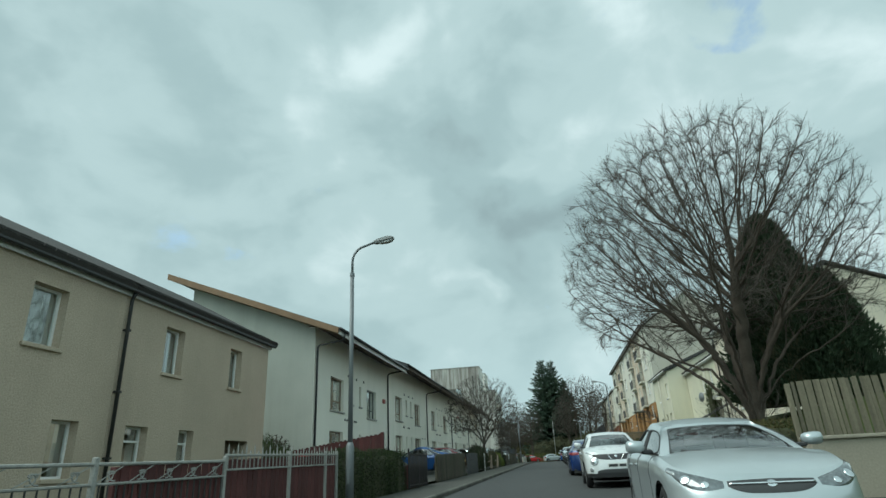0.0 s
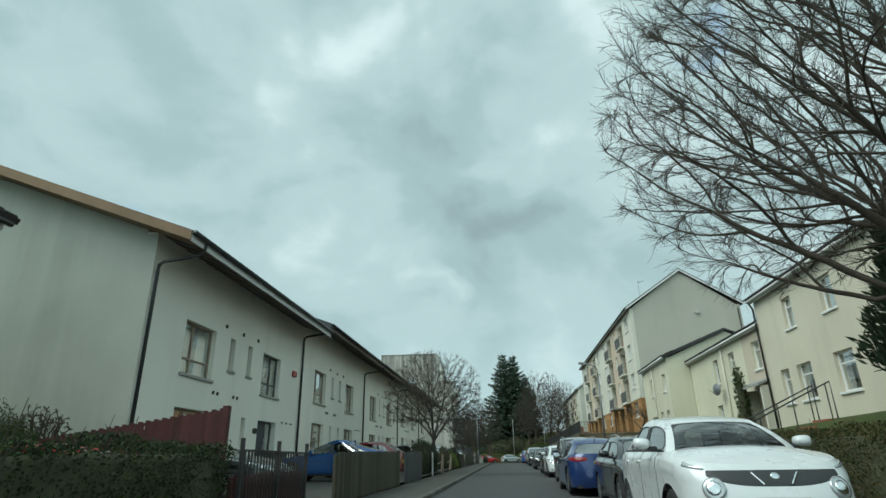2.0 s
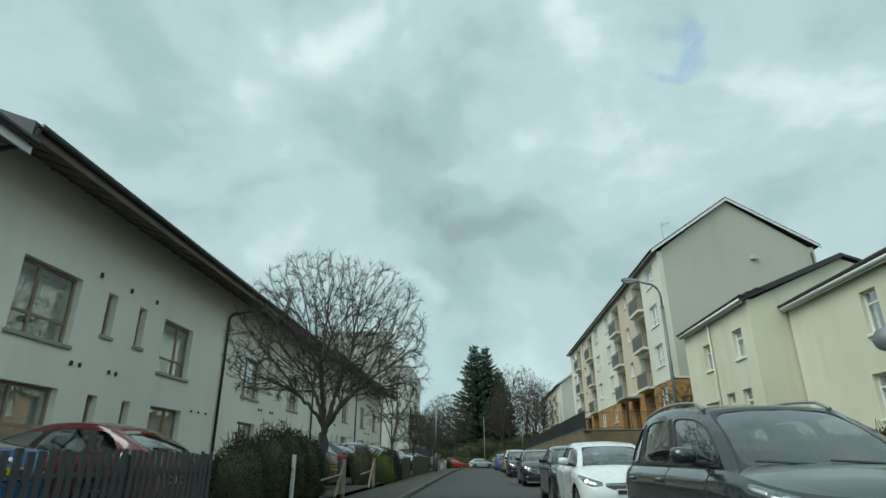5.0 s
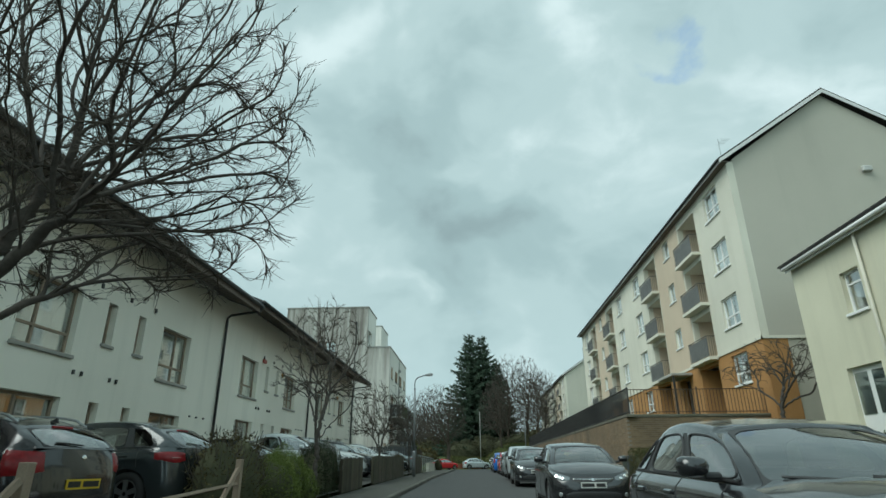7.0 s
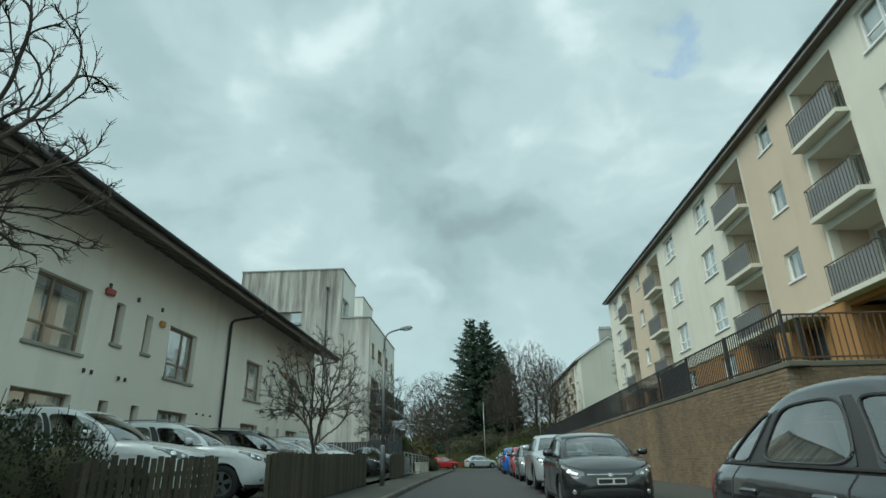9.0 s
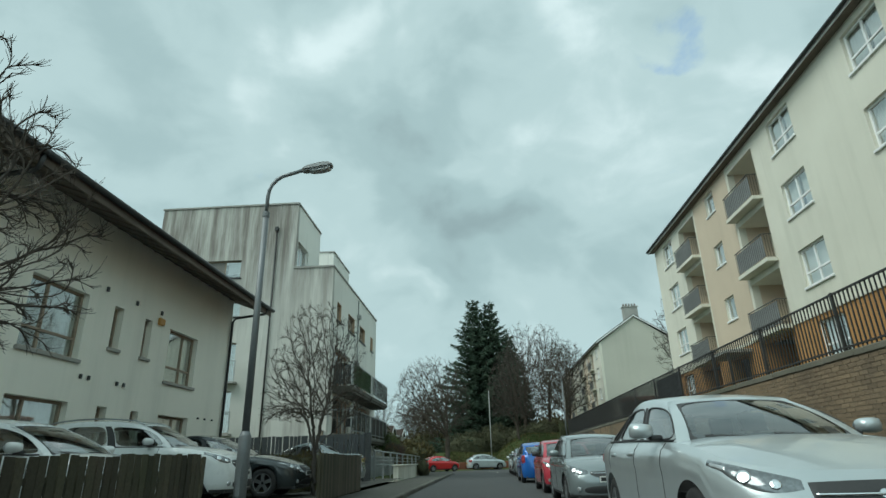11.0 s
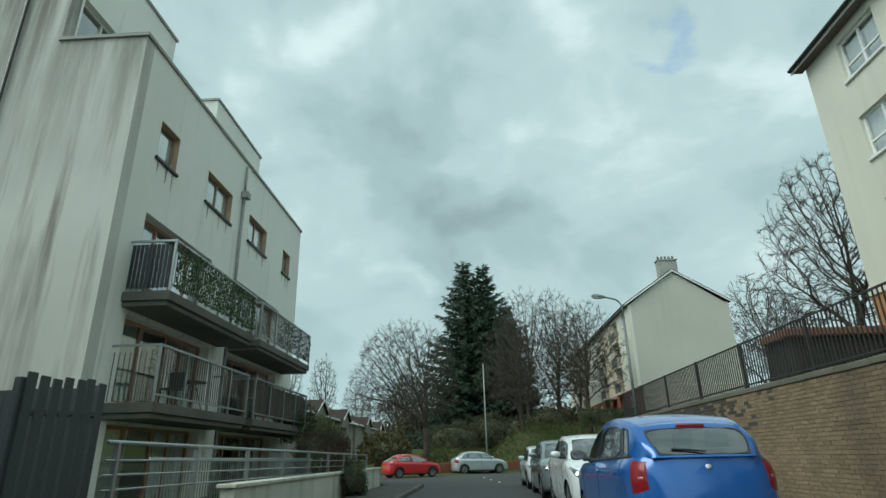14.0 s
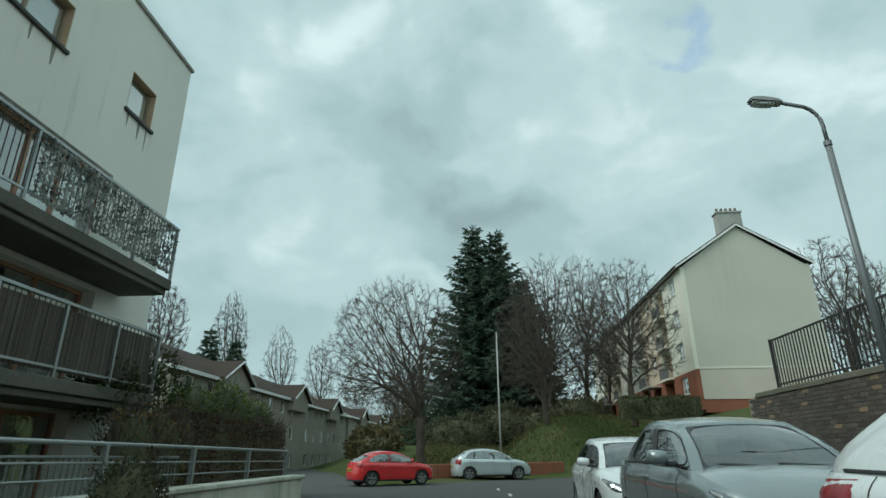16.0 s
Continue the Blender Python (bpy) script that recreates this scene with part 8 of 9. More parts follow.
def turned(d, angle, rnd):
    """d bent by an angle towards a chance side."""
    side = d.cross(Vector((rnd.gauss(0, 1), rnd.gauss(0, 1), rnd.gauss(0, 1))))
    side.normalize()
    return (d * math.cos(angle) + side * math.sin(angle)).normalized()


def bare_tree(label, base, fork, centre, radii, stems, r0, seed, upward=0.25, twig=0.006, low=-0.35, bark="bark", name="tree",
              group="bare trees", lean=(0, 0), whips=0, start_low=0.86, fine=2.0):
    """A leafless tree: main limbs out of a fork, then branches that grow towards free room in the crown, as thick as the twigs that they bear."""
    rnd = random.Random(seed)
    rng = np.random.default_rng(seed)
    t = thing(name, label, "tree", group, at=pose(*base))
    o = Vector(base)
    cen, rad = np.array(Vector(centre) - o), np.array(radii, dtype=float)
    f = Vector((lean[0], lean[1], fork))
    # room to fill: points in an uneven ball, thicker towards its skin
    n = stems * 105
    d = rng.normal(size=(n, 3))
    d /= np.linalg.norm(d, axis=1, keepdims=True)
    skin = 1 + 0.07 * np.sin(d[:, 0] * 5 + seed) * np.cos(d[:, 2] * 4 + seed) + 0.05 * np.sin(d[:, 1] * 9 + d[:, 2] * 5 + seed)
    d *= (rng.uniform(0, 1, n) ** 0.36 * skin)[:, None]
    d = d[d[:, 2] > low]
    room = cen + d * rad
    step = float(np.mean(rad)) * 0.042
    pos, par, dirs, kids = [], [], [], []

    def add(p, q):
        pos.append(np.array(p, dtype=float)), par.append(q), kids.append([])
        v = pos[-1] - pos[q] if q >= 0 else np.array((0.0, 0.0, 1.0))
        dirs.append(v / (np.linalg.norm(v) + 1e-9))
        if q >= 0:
            kids[q].append(len(pos) - 1)
        return len(pos) - 1

    last = add((0, 0, -0.15), -1)
    m = max(4, int(fork / step))
    trunk = [last]
    for k in range(1, m + 1):
        w = 0.012 * fork
        last = add((f.x * k / m + rnd.gauss(0, w), f.y * k / m + rnd.gauss(0, w), f.z * k / m), last)
        trunk.append(last)
    n_main = max(4, min(12, stems // 6))
    for k in range(n_main):
        a = 2 * math.pi * (k * 0.618034 + 0.13)
        u = 0.95 - (0.95 - low * 0.55) * (k + 0.5) / n_main
        h = math.sqrt(max(0.0, 1 - u * u))
        root = trunk[min(m, max(2, round(m * rnd.uniform(start_low, 1.0))))]
        start = Vector(pos[root])
        tip = start.lerp(Vector(cen + rad * np.array((h * math.cos(a), h * math.sin(a), u))), rnd.uniform(0.34, 0.46))
        mid = start.lerp(tip, 0.5) + Vector((0, 0, 0.10 * (tip - start).length))
        mid.x, mid.y = start.x + (mid.x - start.x) * 0.72, start.y + (mid.y - start.y) * 0.72
        c = max(4, int((tip - start).length / step))
        q = root
        for i in range(1, c + 1):
            s_ = i / c
            w = 0.14 * step
            p = start * (1 - s_) ** 2 + mid * (2 * s_ * (1 - s_)) + tip * s_ * s_ + Vector((rnd.gauss(0, w), rnd.gauss(0, w), rnd.gauss(0, w)))
            q = add(p, q)
    # growth: each free point draws the nearest bud, and all lean outwards
    hub = np.array(f) * 0.7 + cen * 0.3
    near_d, near_i = np.full(len(room), 1e9), np.zeros(len(room), dtype=int)
    seen = 0
    for turn in range(70):
        fresh = np.array(pos[seen:])
        if len(fresh) == 0 or len(room) == 0:
            break
        for c0 in range(0, len(fresh), 400):
            dd = np.linalg.norm(room[:, None, :] - fresh[None, c0:c0 + 400, :], axis=2)
            k = dd.argmin(axis=1)
            dm = dd[np.arange(len(room)), k]
            better = dm < near_d
            near_d[better], near_i[better] = dm[better], seen + c0 + k[better]
        seen = len(pos)
        keep = near_d > step * 1.5
        room, near_d, near_i = room[keep], near_d[keep], near_i[keep]
        if len(room) == 0:
            break
        pull = near_d < step * (9.0 if turn else 99.0)
        owners = np.unique(near_i[pull])
        pa = np.array(pos)[near_i]
        v = (room - pa) * pull[:, None]
        v /= np.linalg.norm(v, axis=1, keepdims=True) + 1e-9
        acc = np.zeros((len(pos), 3))
        np.add.at(acc, near_i, v)
        for q in owners.tolist():
            g = acc[q]
            g = g / (np.linalg.norm(g) + 1e-9) * 0.85 + dirs[q] * 0.75 + rng.normal(0, 0.15, 3) + (pos[q] - hub) / (np.linalg.norm(pos[q] - hub) + 1e-9) * 0.65 + np.array((0, 0, upward * 0.22))
            g /= np.linalg.norm(g) + 1e-9
            w = (pos[q] - cen) / rad
            if float(w @ w) > 1.02 or len(kids[q]) >= 3 or any(float(np.dot(dirs[c], g)) > 0.96 for c in kids[q]):
                continue
            add(pos[q] + g * step * rnd.uniform(0.85, 1.15), q)
    # thickness: what a branch bears adds up down to the trunk
    N = len(pos)
    tips = sum(1 for k in kids if not k)
    e = min(2.7, max(1.55, math.log(max(2, tips)) / math.log(r0 / twig)))
    acc = [0.0] * N
    for i in range(N - 1, -1, -1):
        acc[i] = acc[i] if kids[i] else twig ** e
        if par[i] >= 0:
            acc[par[i]] += acc[i]
    r = [a ** (1 / e) for a in acc]
    tr, mass, crown = Limbs(), Limbs(), Limbs()
    starts = [0]
    while starts:
        i = starts.pop()
        chain = [par[i], i] if par[i] >= 0 else [i]
        while kids[chain[-1]]:
            ks = sorted(kids[chain[-1]], key=lambda c: -acc[c])
            starts.extend(ks[1:])
            chain.append(ks[0])
        # the chain is cut where it passes from limb to branch to twig
        first = min(r[chain[0]], r[i] * 1.15)
        rr = [first] + [r[c] for c in chain[1:]]
        pts = [Vector(pos[c]) for c in chain]
        cuts = [0]
        for q in range(1, len(chain) - 1):
            for lim in (r0 * 0.30, twig * 3.2):
                if rr[q] < lim <= rr[q - 1]:
                    cuts.append(q)
        cuts.append(len(chain) - 1)
        for a_, b_ in zip(cuts, cuts[1:]):
            if b_ <= a_:
                continue
            top = rr[a_]
            if top >= r0 * 0.30 and i == 0 and a_ == 0:
                tr.tube(pts[a_:b_ + 1], [v * (1.35 if q == 0 else 1.0) for q, v in enumerate(rr[a_:b_ + 1])], None, 10)
            elif top >= r0 * 0.30:
                limb = Limbs()
                limb.tube(pts[a_:b_ + 1], rr[a_:b_ + 1], None, 8)
                limb.make("limb", M[bark], t)
            elif top >= twig * 3.2:
                mass.tube(pts[a_:b_ + 1], rr[a_:b_ + 1], None, 5)
            else:
                crown.tube(pts[a_:b_ + 1], rr[a_:b_ + 1], None, 3)
    tr.make("trunk", M[bark], t)
    if mass.v:
        mass.make("stem_mass", M[bark], t, kind="stuff")
    # the last fine shoots
    for i in range(1, N):
        if r[i] > twig * 2.4:
            continue
        m = int(fine) + (rnd.random() < fine % 1)
        for _ in range(m + (not kids[i])):
            g = turned(Vector(dirs[i]), rnd.uniform(0.25, 0.85), rnd)
            p = Vector(pos[i]).lerp(Vector(pos[par[i]]), rnd.random())
            ln = step * rnd.uniform(0.8, 2.1)
            b = p + g * ln * 0.5
            g = (g + Vector((rnd.gauss(0, 0.14), rnd.gauss(0, 0.14), upward * 0.4))).normalized()
            crown.tube([p, b, b + g * ln * 0.5], [twig * 0.72, twig * 0.6, twig * 0.42], None, 3)
    for k in range(whips):
        a, s = rnd.uniform(0, 6.283), rnd.uniform(0.2, 0.9)
        g = Vector((math.cos(a), math.sin(a), rnd.uniform(0.1, 0.9))).normalized()
        p = f * s + g * r0 * 0.8
        ln = rnd.uniform(0.8, 2.0)
        crown.tube([p, p + g * ln * 0.5, p + g * ln * 0.8 + Vector((0, 0, ln * 0.25))], [twig * 1.6, twig * 1.2, twig * 0.6], None, 3)
        for _ in range(5):
            q = p + g * ln * rnd.uniform(0.3, 0.7)
            w = turned(g, rnd.uniform(0.3, 0.8), rnd)
            crown.tube([q, q + w * 0.35, q + w * 0.6 + Vector((0, 0, 0.1))], [twig, twig * 0.8, twig * 0.5], None, 3)
    crown.make("crown", M["twig"], t, "dense fan of fine bare twigs", kind="stuff")
    return t


class Leaves:
    """Small four-cornered leaves or sprays gathered into one mesh, worked out with numpy."""

    def __init__(self, seed):
        self.r = np.random.default_rng(seed)
        self.parts = []

    def add(self, centres, along, length, width, wobble=0.35):
        """One spray at each centre: along is its direction, length and width in metres."""
        n = len(centres)
        g = self.r.normal(size=(n, 3))
        a = along + g * wobble
        a /= np.linalg.norm(a, axis=1, keepdims=True) + 1e-9
        s = np.cross(a, self.r.normal(size=(n, 3)))
        s /= np.linalg.norm(s, axis=1, keepdims=True) + 1e-9
        ln = (length * self.r.uniform(0.6, 1.3, n))[:, None]
        wd = (width * self.r.uniform(0.6, 1.3, n))[:, None]
        self.parts.append(np.stack([centres, centres + a * ln * 0.45 + s * wd * 0.5, centres + a * ln, centres + a * ln * 0.45 - s * wd * 0.5], axis=1))

    def make(self, name, material, parent, label="", kind="stuff"):
        v = np.concatenate(self.parts).reshape(-1, 3)
        n = len(v) // 4
        me = bpy.data.meshes.new(name)
        me.from_pydata(v.tolist(), [], np.arange(n * 4).reshape(n, 4).tolist())
        me.materials.append(material)
        ob = new(name, me)
        if parent:
            ob.parent = parent
        return tagged(ob, label, kind=kind)


def blob_core(centre, radii, seed, rough=0.16, scale=1.1, sub=3):
    bm = bmesh.new()
    bmesh.ops.create_icosphere(bm, subdivisions=sub, radius=1)
    for v in bm.verts:
        k = 1 + rough * noise.noise(v.co * scale * 2 + Vector((seed, 0, 0))) + rough * 0.6 * noise.noise(v.co * scale * 5)
        v.co = Vector((v.co.x * radii[0], v.co.y * radii[1], v.co.z * radii[2])) * k + Vector(centre)
    return bm


def shrub(label, lumps, material, seed, leaf=0.07, density=230, twigs=0, name="shrub", core=True, group="shrubs", ragged=0.14, twig_r=0.005):
    """A bush: lumps (x, y, z, rx, ry, rz) thick with leaves, on a dark inside, with bare shoots."""
    x, y = lumps[0][0], lumps[0][1]
    zb = min(l[2] - l[5] for l in lumps)
    t = thing(name, label, "shrub", group, at=pose(x, y, zb))
    lv = Leaves(seed)
    tw = Limbs()
    rnd = random.Random(seed)
    for i, (cx, cy, cz, rx, ry, rz) in enumerate(lumps):
        c = np.array((cx - x, cy - y, cz - zb))
        area = 4 * math.pi * ((rx * ry) ** 1.6 / 3 + (rx * rz) ** 1.6 / 3 + (ry * rz) ** 1.6 / 3) ** (1 / 1.6)
        n = int(area * density)
        d = lv.r.normal(size=(n, 3))
        d /= np.linalg.norm(d, axis=1, keepdims=True)
        rad = 1.0 - np.abs(lv.r.normal(0, ragged, n)) + 0.10 * np.sin(d[:, 0] * 7 + seed) * np.cos(d[:, 2] * 6) + 0.08 * np.sin(d[:, 1] * 9 + seed)
        p = c + d * rad[:, None] * np.array((rx, ry, rz))
        keep = p[:, 2] > 0.02
        lv.add(p[keep], d[keep] + np.array((0, 0, 0.4)), leaf * 1.5, leaf, 0.7)
        if core:
            part("core", blob_core(c, (rx * 0.78, ry * 0.78, rz * 0.78), seed + i), M["shrub_dark"], t, "dark inside of the bush", smooth=True)
        for k in range(twigs):
            a, u = rnd.uniform(0, 6.283), rnd.uniform(0.0, 1.0)
            h = math.sqrt(1 - u * u)
            e = Vector(c) + Vector((rx * h * math.cos(a), ry * h * math.sin(a), rz * u)) * rnd.uniform(0.95, 1.3)
            s = Vector(c) + Vector((rx * h * math.cos(a) * 0.3, ry * h * math.sin(a) * 0.3, -rz * 0.3))
            m = s.lerp(e, 0.55) + Vector((rnd.gauss(0, 0.06), rnd.gauss(0, 0.06), 0.1))
            tw.tube([s, m, e], twig_r * 2, twig_r, 3)
    if twigs:
        tw.make("brush", M["twig"], t, "bare brown shoots", kind="stuff")
    lv.make("foliage", material, t)
    return t


def hedge(label, pts, width, top, material, seed, leaf=0.06, density=260, twigs=0.0, base=None, ragged=0.07, second=None):
    """A clipped hedge along pts [(x, y)], top(y) high, its faces thick with leaves over a dark core."""
    t = thing("hedge", label, "hedge", "hedges", at=pose(pts[0][0], pts[0][1], (base or ground_z)(*pts[0])))
    o = np.array(t.matrix_world.translation)
    lv, lv2, tw = Leaves(seed), Leaves(seed + 1), Limbs()
    rnd = random.Random(seed)
    core = bmesh.new()
    for (x0, y0), (x1, y1) in zip(pts, pts[1:]):
        L = math.hypot(x1 - x0, y1 - y0)
        ux, uy = (x1 - x0) / L, (y1 - y0) / L
        nx, ny = -uy, ux
        m = max(2, int(L / 0.5))
        rings = []
        for i in range(m + 1):
            s = L * i / m
            cx, cy = x0 + ux * s, y0 + uy * s
            zb, zt = (base or ground_z)(cx, cy) - 0.1, top(cy)
            w = width * 0.5 - 0.09
            j = 0.06 * noise.noise((cx, cy, seed))
            rings.append([core.verts.new((cx + nx * a * w - o[0], cy + ny * a * w - o[1], z - o[2])) for a, z in ((-1, zb), (-1 - j, zt - 0.2 + j), (-0.6, zt - 0.1 + j), (0.6, zt - 0.1 - j), (1 + j, zt - 0.2), (1, zb))])
        for a, b in zip(rings, rings[1:]):
            for k in range(5):
                core.faces.new((a[k], b[k], b[k + 1], a[k + 1]))
        core.faces.new(rings[0]), core.faces.new(rings[-1][::-1])
        hgt = top((y0 + y1) / 2) - (base or ground_z)(x0, y0)
        for which, area in (("left", L * hgt), ("right", L * hgt), ("top", L * width), ("end", 2 * width * hgt)):
            n = int(area * density)
            s = lv.r.uniform(0, L, n)
            q = lv.r.uniform(-1, 1, n)
            if which == "end":
                s = np.where(lv.r.uniform(size=n) < 0.5, 0.0, L) + lv.r.normal(0, ragged, n)
            cx, cy = x0 + ux * s, y0 + uy * s
            zt = np.array([top(v) for v in cy])
            zb = np.array([(base or ground_z)(a, b) for a, b in zip(cx, cy)])
            lump = 0.05 * np.sin(s * 2.3 + seed) + 0.04 * np.sin(s * 5.1)
            out = np.abs(lv.r.normal(0, ragged, n))
            if which == "top":
                off, z, dn = q * width * 0.5, zt + lump - out + 0.03, np.tile((0, 0, 1.0), (n, 1))
            elif which == "end":
                off, z, dn = q * width * 0.5, zb + (zt - zb) * lv.r.uniform(0, 1, n), np.tile((ux, uy, 0.3), (n, 1))
            else:
                sg = 1 if which == "left" else -1
                off, z, dn = sg * (width * 0.5 + lump - out), zb + (zt - zb) * lv.r.uniform(0, 1, n), np.tile((nx * sg, ny * sg, 0.4), (n, 1))
            c = np.stack([cx + nx * off - o[0], cy + ny * off - o[1], z - o[2]], axis=1)
            pick = lv.r.uniform(size=n) < (0.3 if second else 0.0)
            lv.add(c[~pick], dn[~pick], leaf * 1.4, leaf, 0.8)
            if second and pick.any():
                lv2.add(c[pick], dn[pick], leaf * 1.4, leaf, 0.8)
        for k in range(int(twigs * L)):
            s, off = rnd.uniform(0, L), rnd.uniform(-0.5, 0.5) * width
            p = Vector((x0 + ux * s + nx * off - o[0], y0 + uy * s + ny * off - o[1], top(y0 + uy * s) - 0.35 - o[2]))
            e = p + Vector((rnd.gauss(0, 0.16), rnd.gauss(0, 0.16), rnd.uniform(0.35, 0.7)))
            tw.tube([p, p.lerp(e, 0.5) + Vector((rnd.gauss(0, 0.03), 0, 0)), e], 0.007, 0.004, 3)
    bmesh.ops.recalc_face_normals(core, faces=core.faces[:])
    part("core", core, M["shrub_dark"], t, "dark inside of the hedge", smooth=True)
    if twigs:
        tw.make("brush", M["twig"], t, "bare brown shoots", kind="stuff")
    lv.make("foliage", material, t)
    if second:
        lv2.make("foliage", second, t)
    return t


def spruce(label, base, height, radius, seed, whorls=34, bare=0.02, spray=0.5, power=0.8):
    """A spruce: a straight stem, whorls of drooping branches, each hung with needle sprays."""
    rnd = random.Random(seed)
    t = thing("spruce", label, "tree", "spruces", at=pose(*base))
    tr = Limbs()
    tr.tube([Vector((0, 0, -0.2)), Vector((0.1, 0, height * 0.5)), Vector((0, 0.1, height * 0.99))], height * 0.014, 0.02, 8)
    tr.make("trunk", M["bark"], t)
    br, lv = Limbs(), Leaves(seed)
    cs, ds = [], []
    for w in range(whorls):
        u = bare + (1 - bare) * (w + rnd.uniform(0, 0.6)) / whorls
        z = height * u
        reach = radius * max(0.05, 1 - u) ** power * 1.05
        n = 9 if u < 0.8 else 6
        for k in range(n):
            a = 6.283 * (k + rnd.random() * 0.8) / n + w * 0.7
            L = reach * rnd.uniform(0.5, 1.12)
            rise = 0.25 - 0.55 * (1 - u)
            pts = []
            for i in range(5):
                s = i / 4
                pts.append(Vector((math.cos(a) * L * s, math.sin(a) * L * s, z + L * (rise * s + 0.22 * s * s))))
            br.tube(pts, 0.02 + 0.012 * L, 0.012, 3)
            m = max(3, int(L * 8))
            for i in range(m):
                s = (i + rnd.random()) / m
                j = min(3, int(s * 4))
                p = pts[j].lerp(pts[j + 1], s * 4 - j)
                side = rnd.choice((-1, 1))
                ca = a + side * rnd.uniform(0.35, 1.2)
                for _ in range(3):
                    cs.append((p.x, p.y, p.z))
                    ds.append((math.cos(ca), math.sin(ca), rnd.uniform(-0.75, 0.2)))
                    ca = a - side * rnd.uniform(0.0, 1.2)
    for k in range(14):
        cs.append((0, 0, height - 0.12 * k)), ds.append((rnd.gauss(0, 0.3), rnd.gauss(0, 0.3), 1))
    br.make("branch_mass", M["bark"], t, kind="stuff")
    lv.add(np.array(cs), np.array(ds), spray, spray * 0.24, 0.25)
    lv.make("crown", M["needle"], t, "drooping sprays of dark needles")
    return t


def cypress(label, base, height, rx, ry, seed, material, n=15000, spray=0.3, lobes=None, taper=0.75, name="cypress"):
    """A dense upright conifer: pointed lobes clad in short upward sprays."""
    t = thing(name, label, "tree", "evergreens", at=pose(*base))
    tr = Limbs()
    tr.tube([Vector((0, 0, -0.1)), Vector((0, 0, height * 0.5))], 0.14, 0.06, 8)
    tr.make("trunk", M["bark"], t)
    lv = Leaves(seed)
    for i, (lx, ly, k, h) in enumerate(lobes or [(0, 0, 1.0, 1.0)]):
        m = int(n * k * h)
        u = lv.r.uniform(0, 1, m) ** 1.25
        a = lv.r.uniform(0, 2 * math.pi, m)
        prof = np.minimum(1.0, 0.5 + u * 4.5) * (1 - u) ** taper
        lump = 1 + 0.16 * np.sin(a * 4 + u * 11 + seed + i) + 0.10 * np.sin(a * 9 - u * 23) + lv.r.normal(0, 0.07, m)
        lump -= np.abs(lv.r.normal(0, 0.12, m))
        p = np.stack([lx + rx * k * prof * lump * np.cos(a), ly + ry * k * prof * lump * np.sin(a), 0.1 + height * h * u * 0.97], axis=1)
        d = np.stack([np.cos(a) * 0.75, np.sin(a) * 0.75, np.full(m, 0.9)], axis=1)
        lv.add(p, d, spray, spray * 0.3, 0.35)
        bm = bmesh.new()
        rings = []
        for q in range(13):
            uu = q / 12
            pr = min(1.0, 0.5 + uu * 4.5) * (1 - uu) ** taper * 0.78 + 0.01
            rings.append([bm.verts.new((lx + rx * k * pr * math.cos(g * 0.4488), ly + ry * k * pr * math.sin(g * 0.4488), 0.1 + height * h * uu * 0.94)) for g in range(14)])
        for r0_, r1_ in zip(rings, rings[1:]):
            for g in range(14):
                bm.faces.new((r0_[g], r0_[(g + 1) % 14], r1_[(g + 1) % 14], r1_[g]))
        part("core", bm, M["shrub_dark"], t, "dark inside of the crown", smooth=True)
    lv.make("crown", material, t, "dense dark green sprays")
    return t


# beside the street, right
bare_tree("large bare tree with many stems fanning out of a low fork", (5.35, 21.0, 0.75), 1.3, (5.3, 22.0, 7.2), (4.85, 5.4, 5.1), 150, 0.36, 11,
          low=-0.48, start_low=0.4, twig=0.0055, whips=26, upward=0.15, fine=3.0)
cypress("dense dark green cypress behind the garden fence", (8.3, 25.0, ground_z(8.3, 25.0)), 7.5, 2.15, 2.1, 5, M["cypress"], 30000, 0.22, [(0, 0, 1, 1), (1.35, -0.5, 0.78, 0.64), (-0.95, 0.3, 0.7, 0.62), (0.4, 0.2, 0.6, 0.93), (0.9, -1.2, 0.6, 0.5)], 0.62)
hedge("clipped brown beech hedge beside the footway", [(3.95, 15.5), (3.95, 38.5), (3.95, 62.5)], 0.8, lambda y: 1.62 + 0.0145 * (y - 15.5) - 0.006 * max(0, y - 38), M["hedge"], 21, 0.03, 1100,
      base=lambda x, y: road_z(y) + 0.1, second=M["shrub"], twigs=3.0)
hedge("dense dark green clipped hedge behind the footway", [(-5.7, 14.85), (-5.7, 21.25)], 0.55, lambda y: road_z(y) + 1.25, M["shrub_hedge"], 23, 0.028, 1500,
      base=lambda x, y: road_z(y) + 0.05, second=M["shrub"], twigs=6.0)
cypress("slim ivy-clad shrub trained up a post", (9.75, 43.0, 2.3), 3.2, 0.3, 0.3, 9, M["shrub"], 800, 0.18, [(0, 0, 1, 1), (0.12, 0.1, 0.8, 0.7)], 0.35, name="ivy_post")
bare_tree("small pruned bare tree by the tenement terrace", (9.3, 63.6, 2.15), 1.5, (9.6, 63.4, 4.7), (2.0, 2.0, 1.35), 4, 0.075, 31, twig=0.007, low=-0.2, bark="bark_grey", fine=0.6)
bare_tree("bare tree beyond the end of the tenement block", (14.6, 109.5, 3.5), 3.0, (14.9, 109.5, 9.8), (3.3, 3.3, 5.2), 20, 0.18, 37, twig=0.008, low=-0.5)

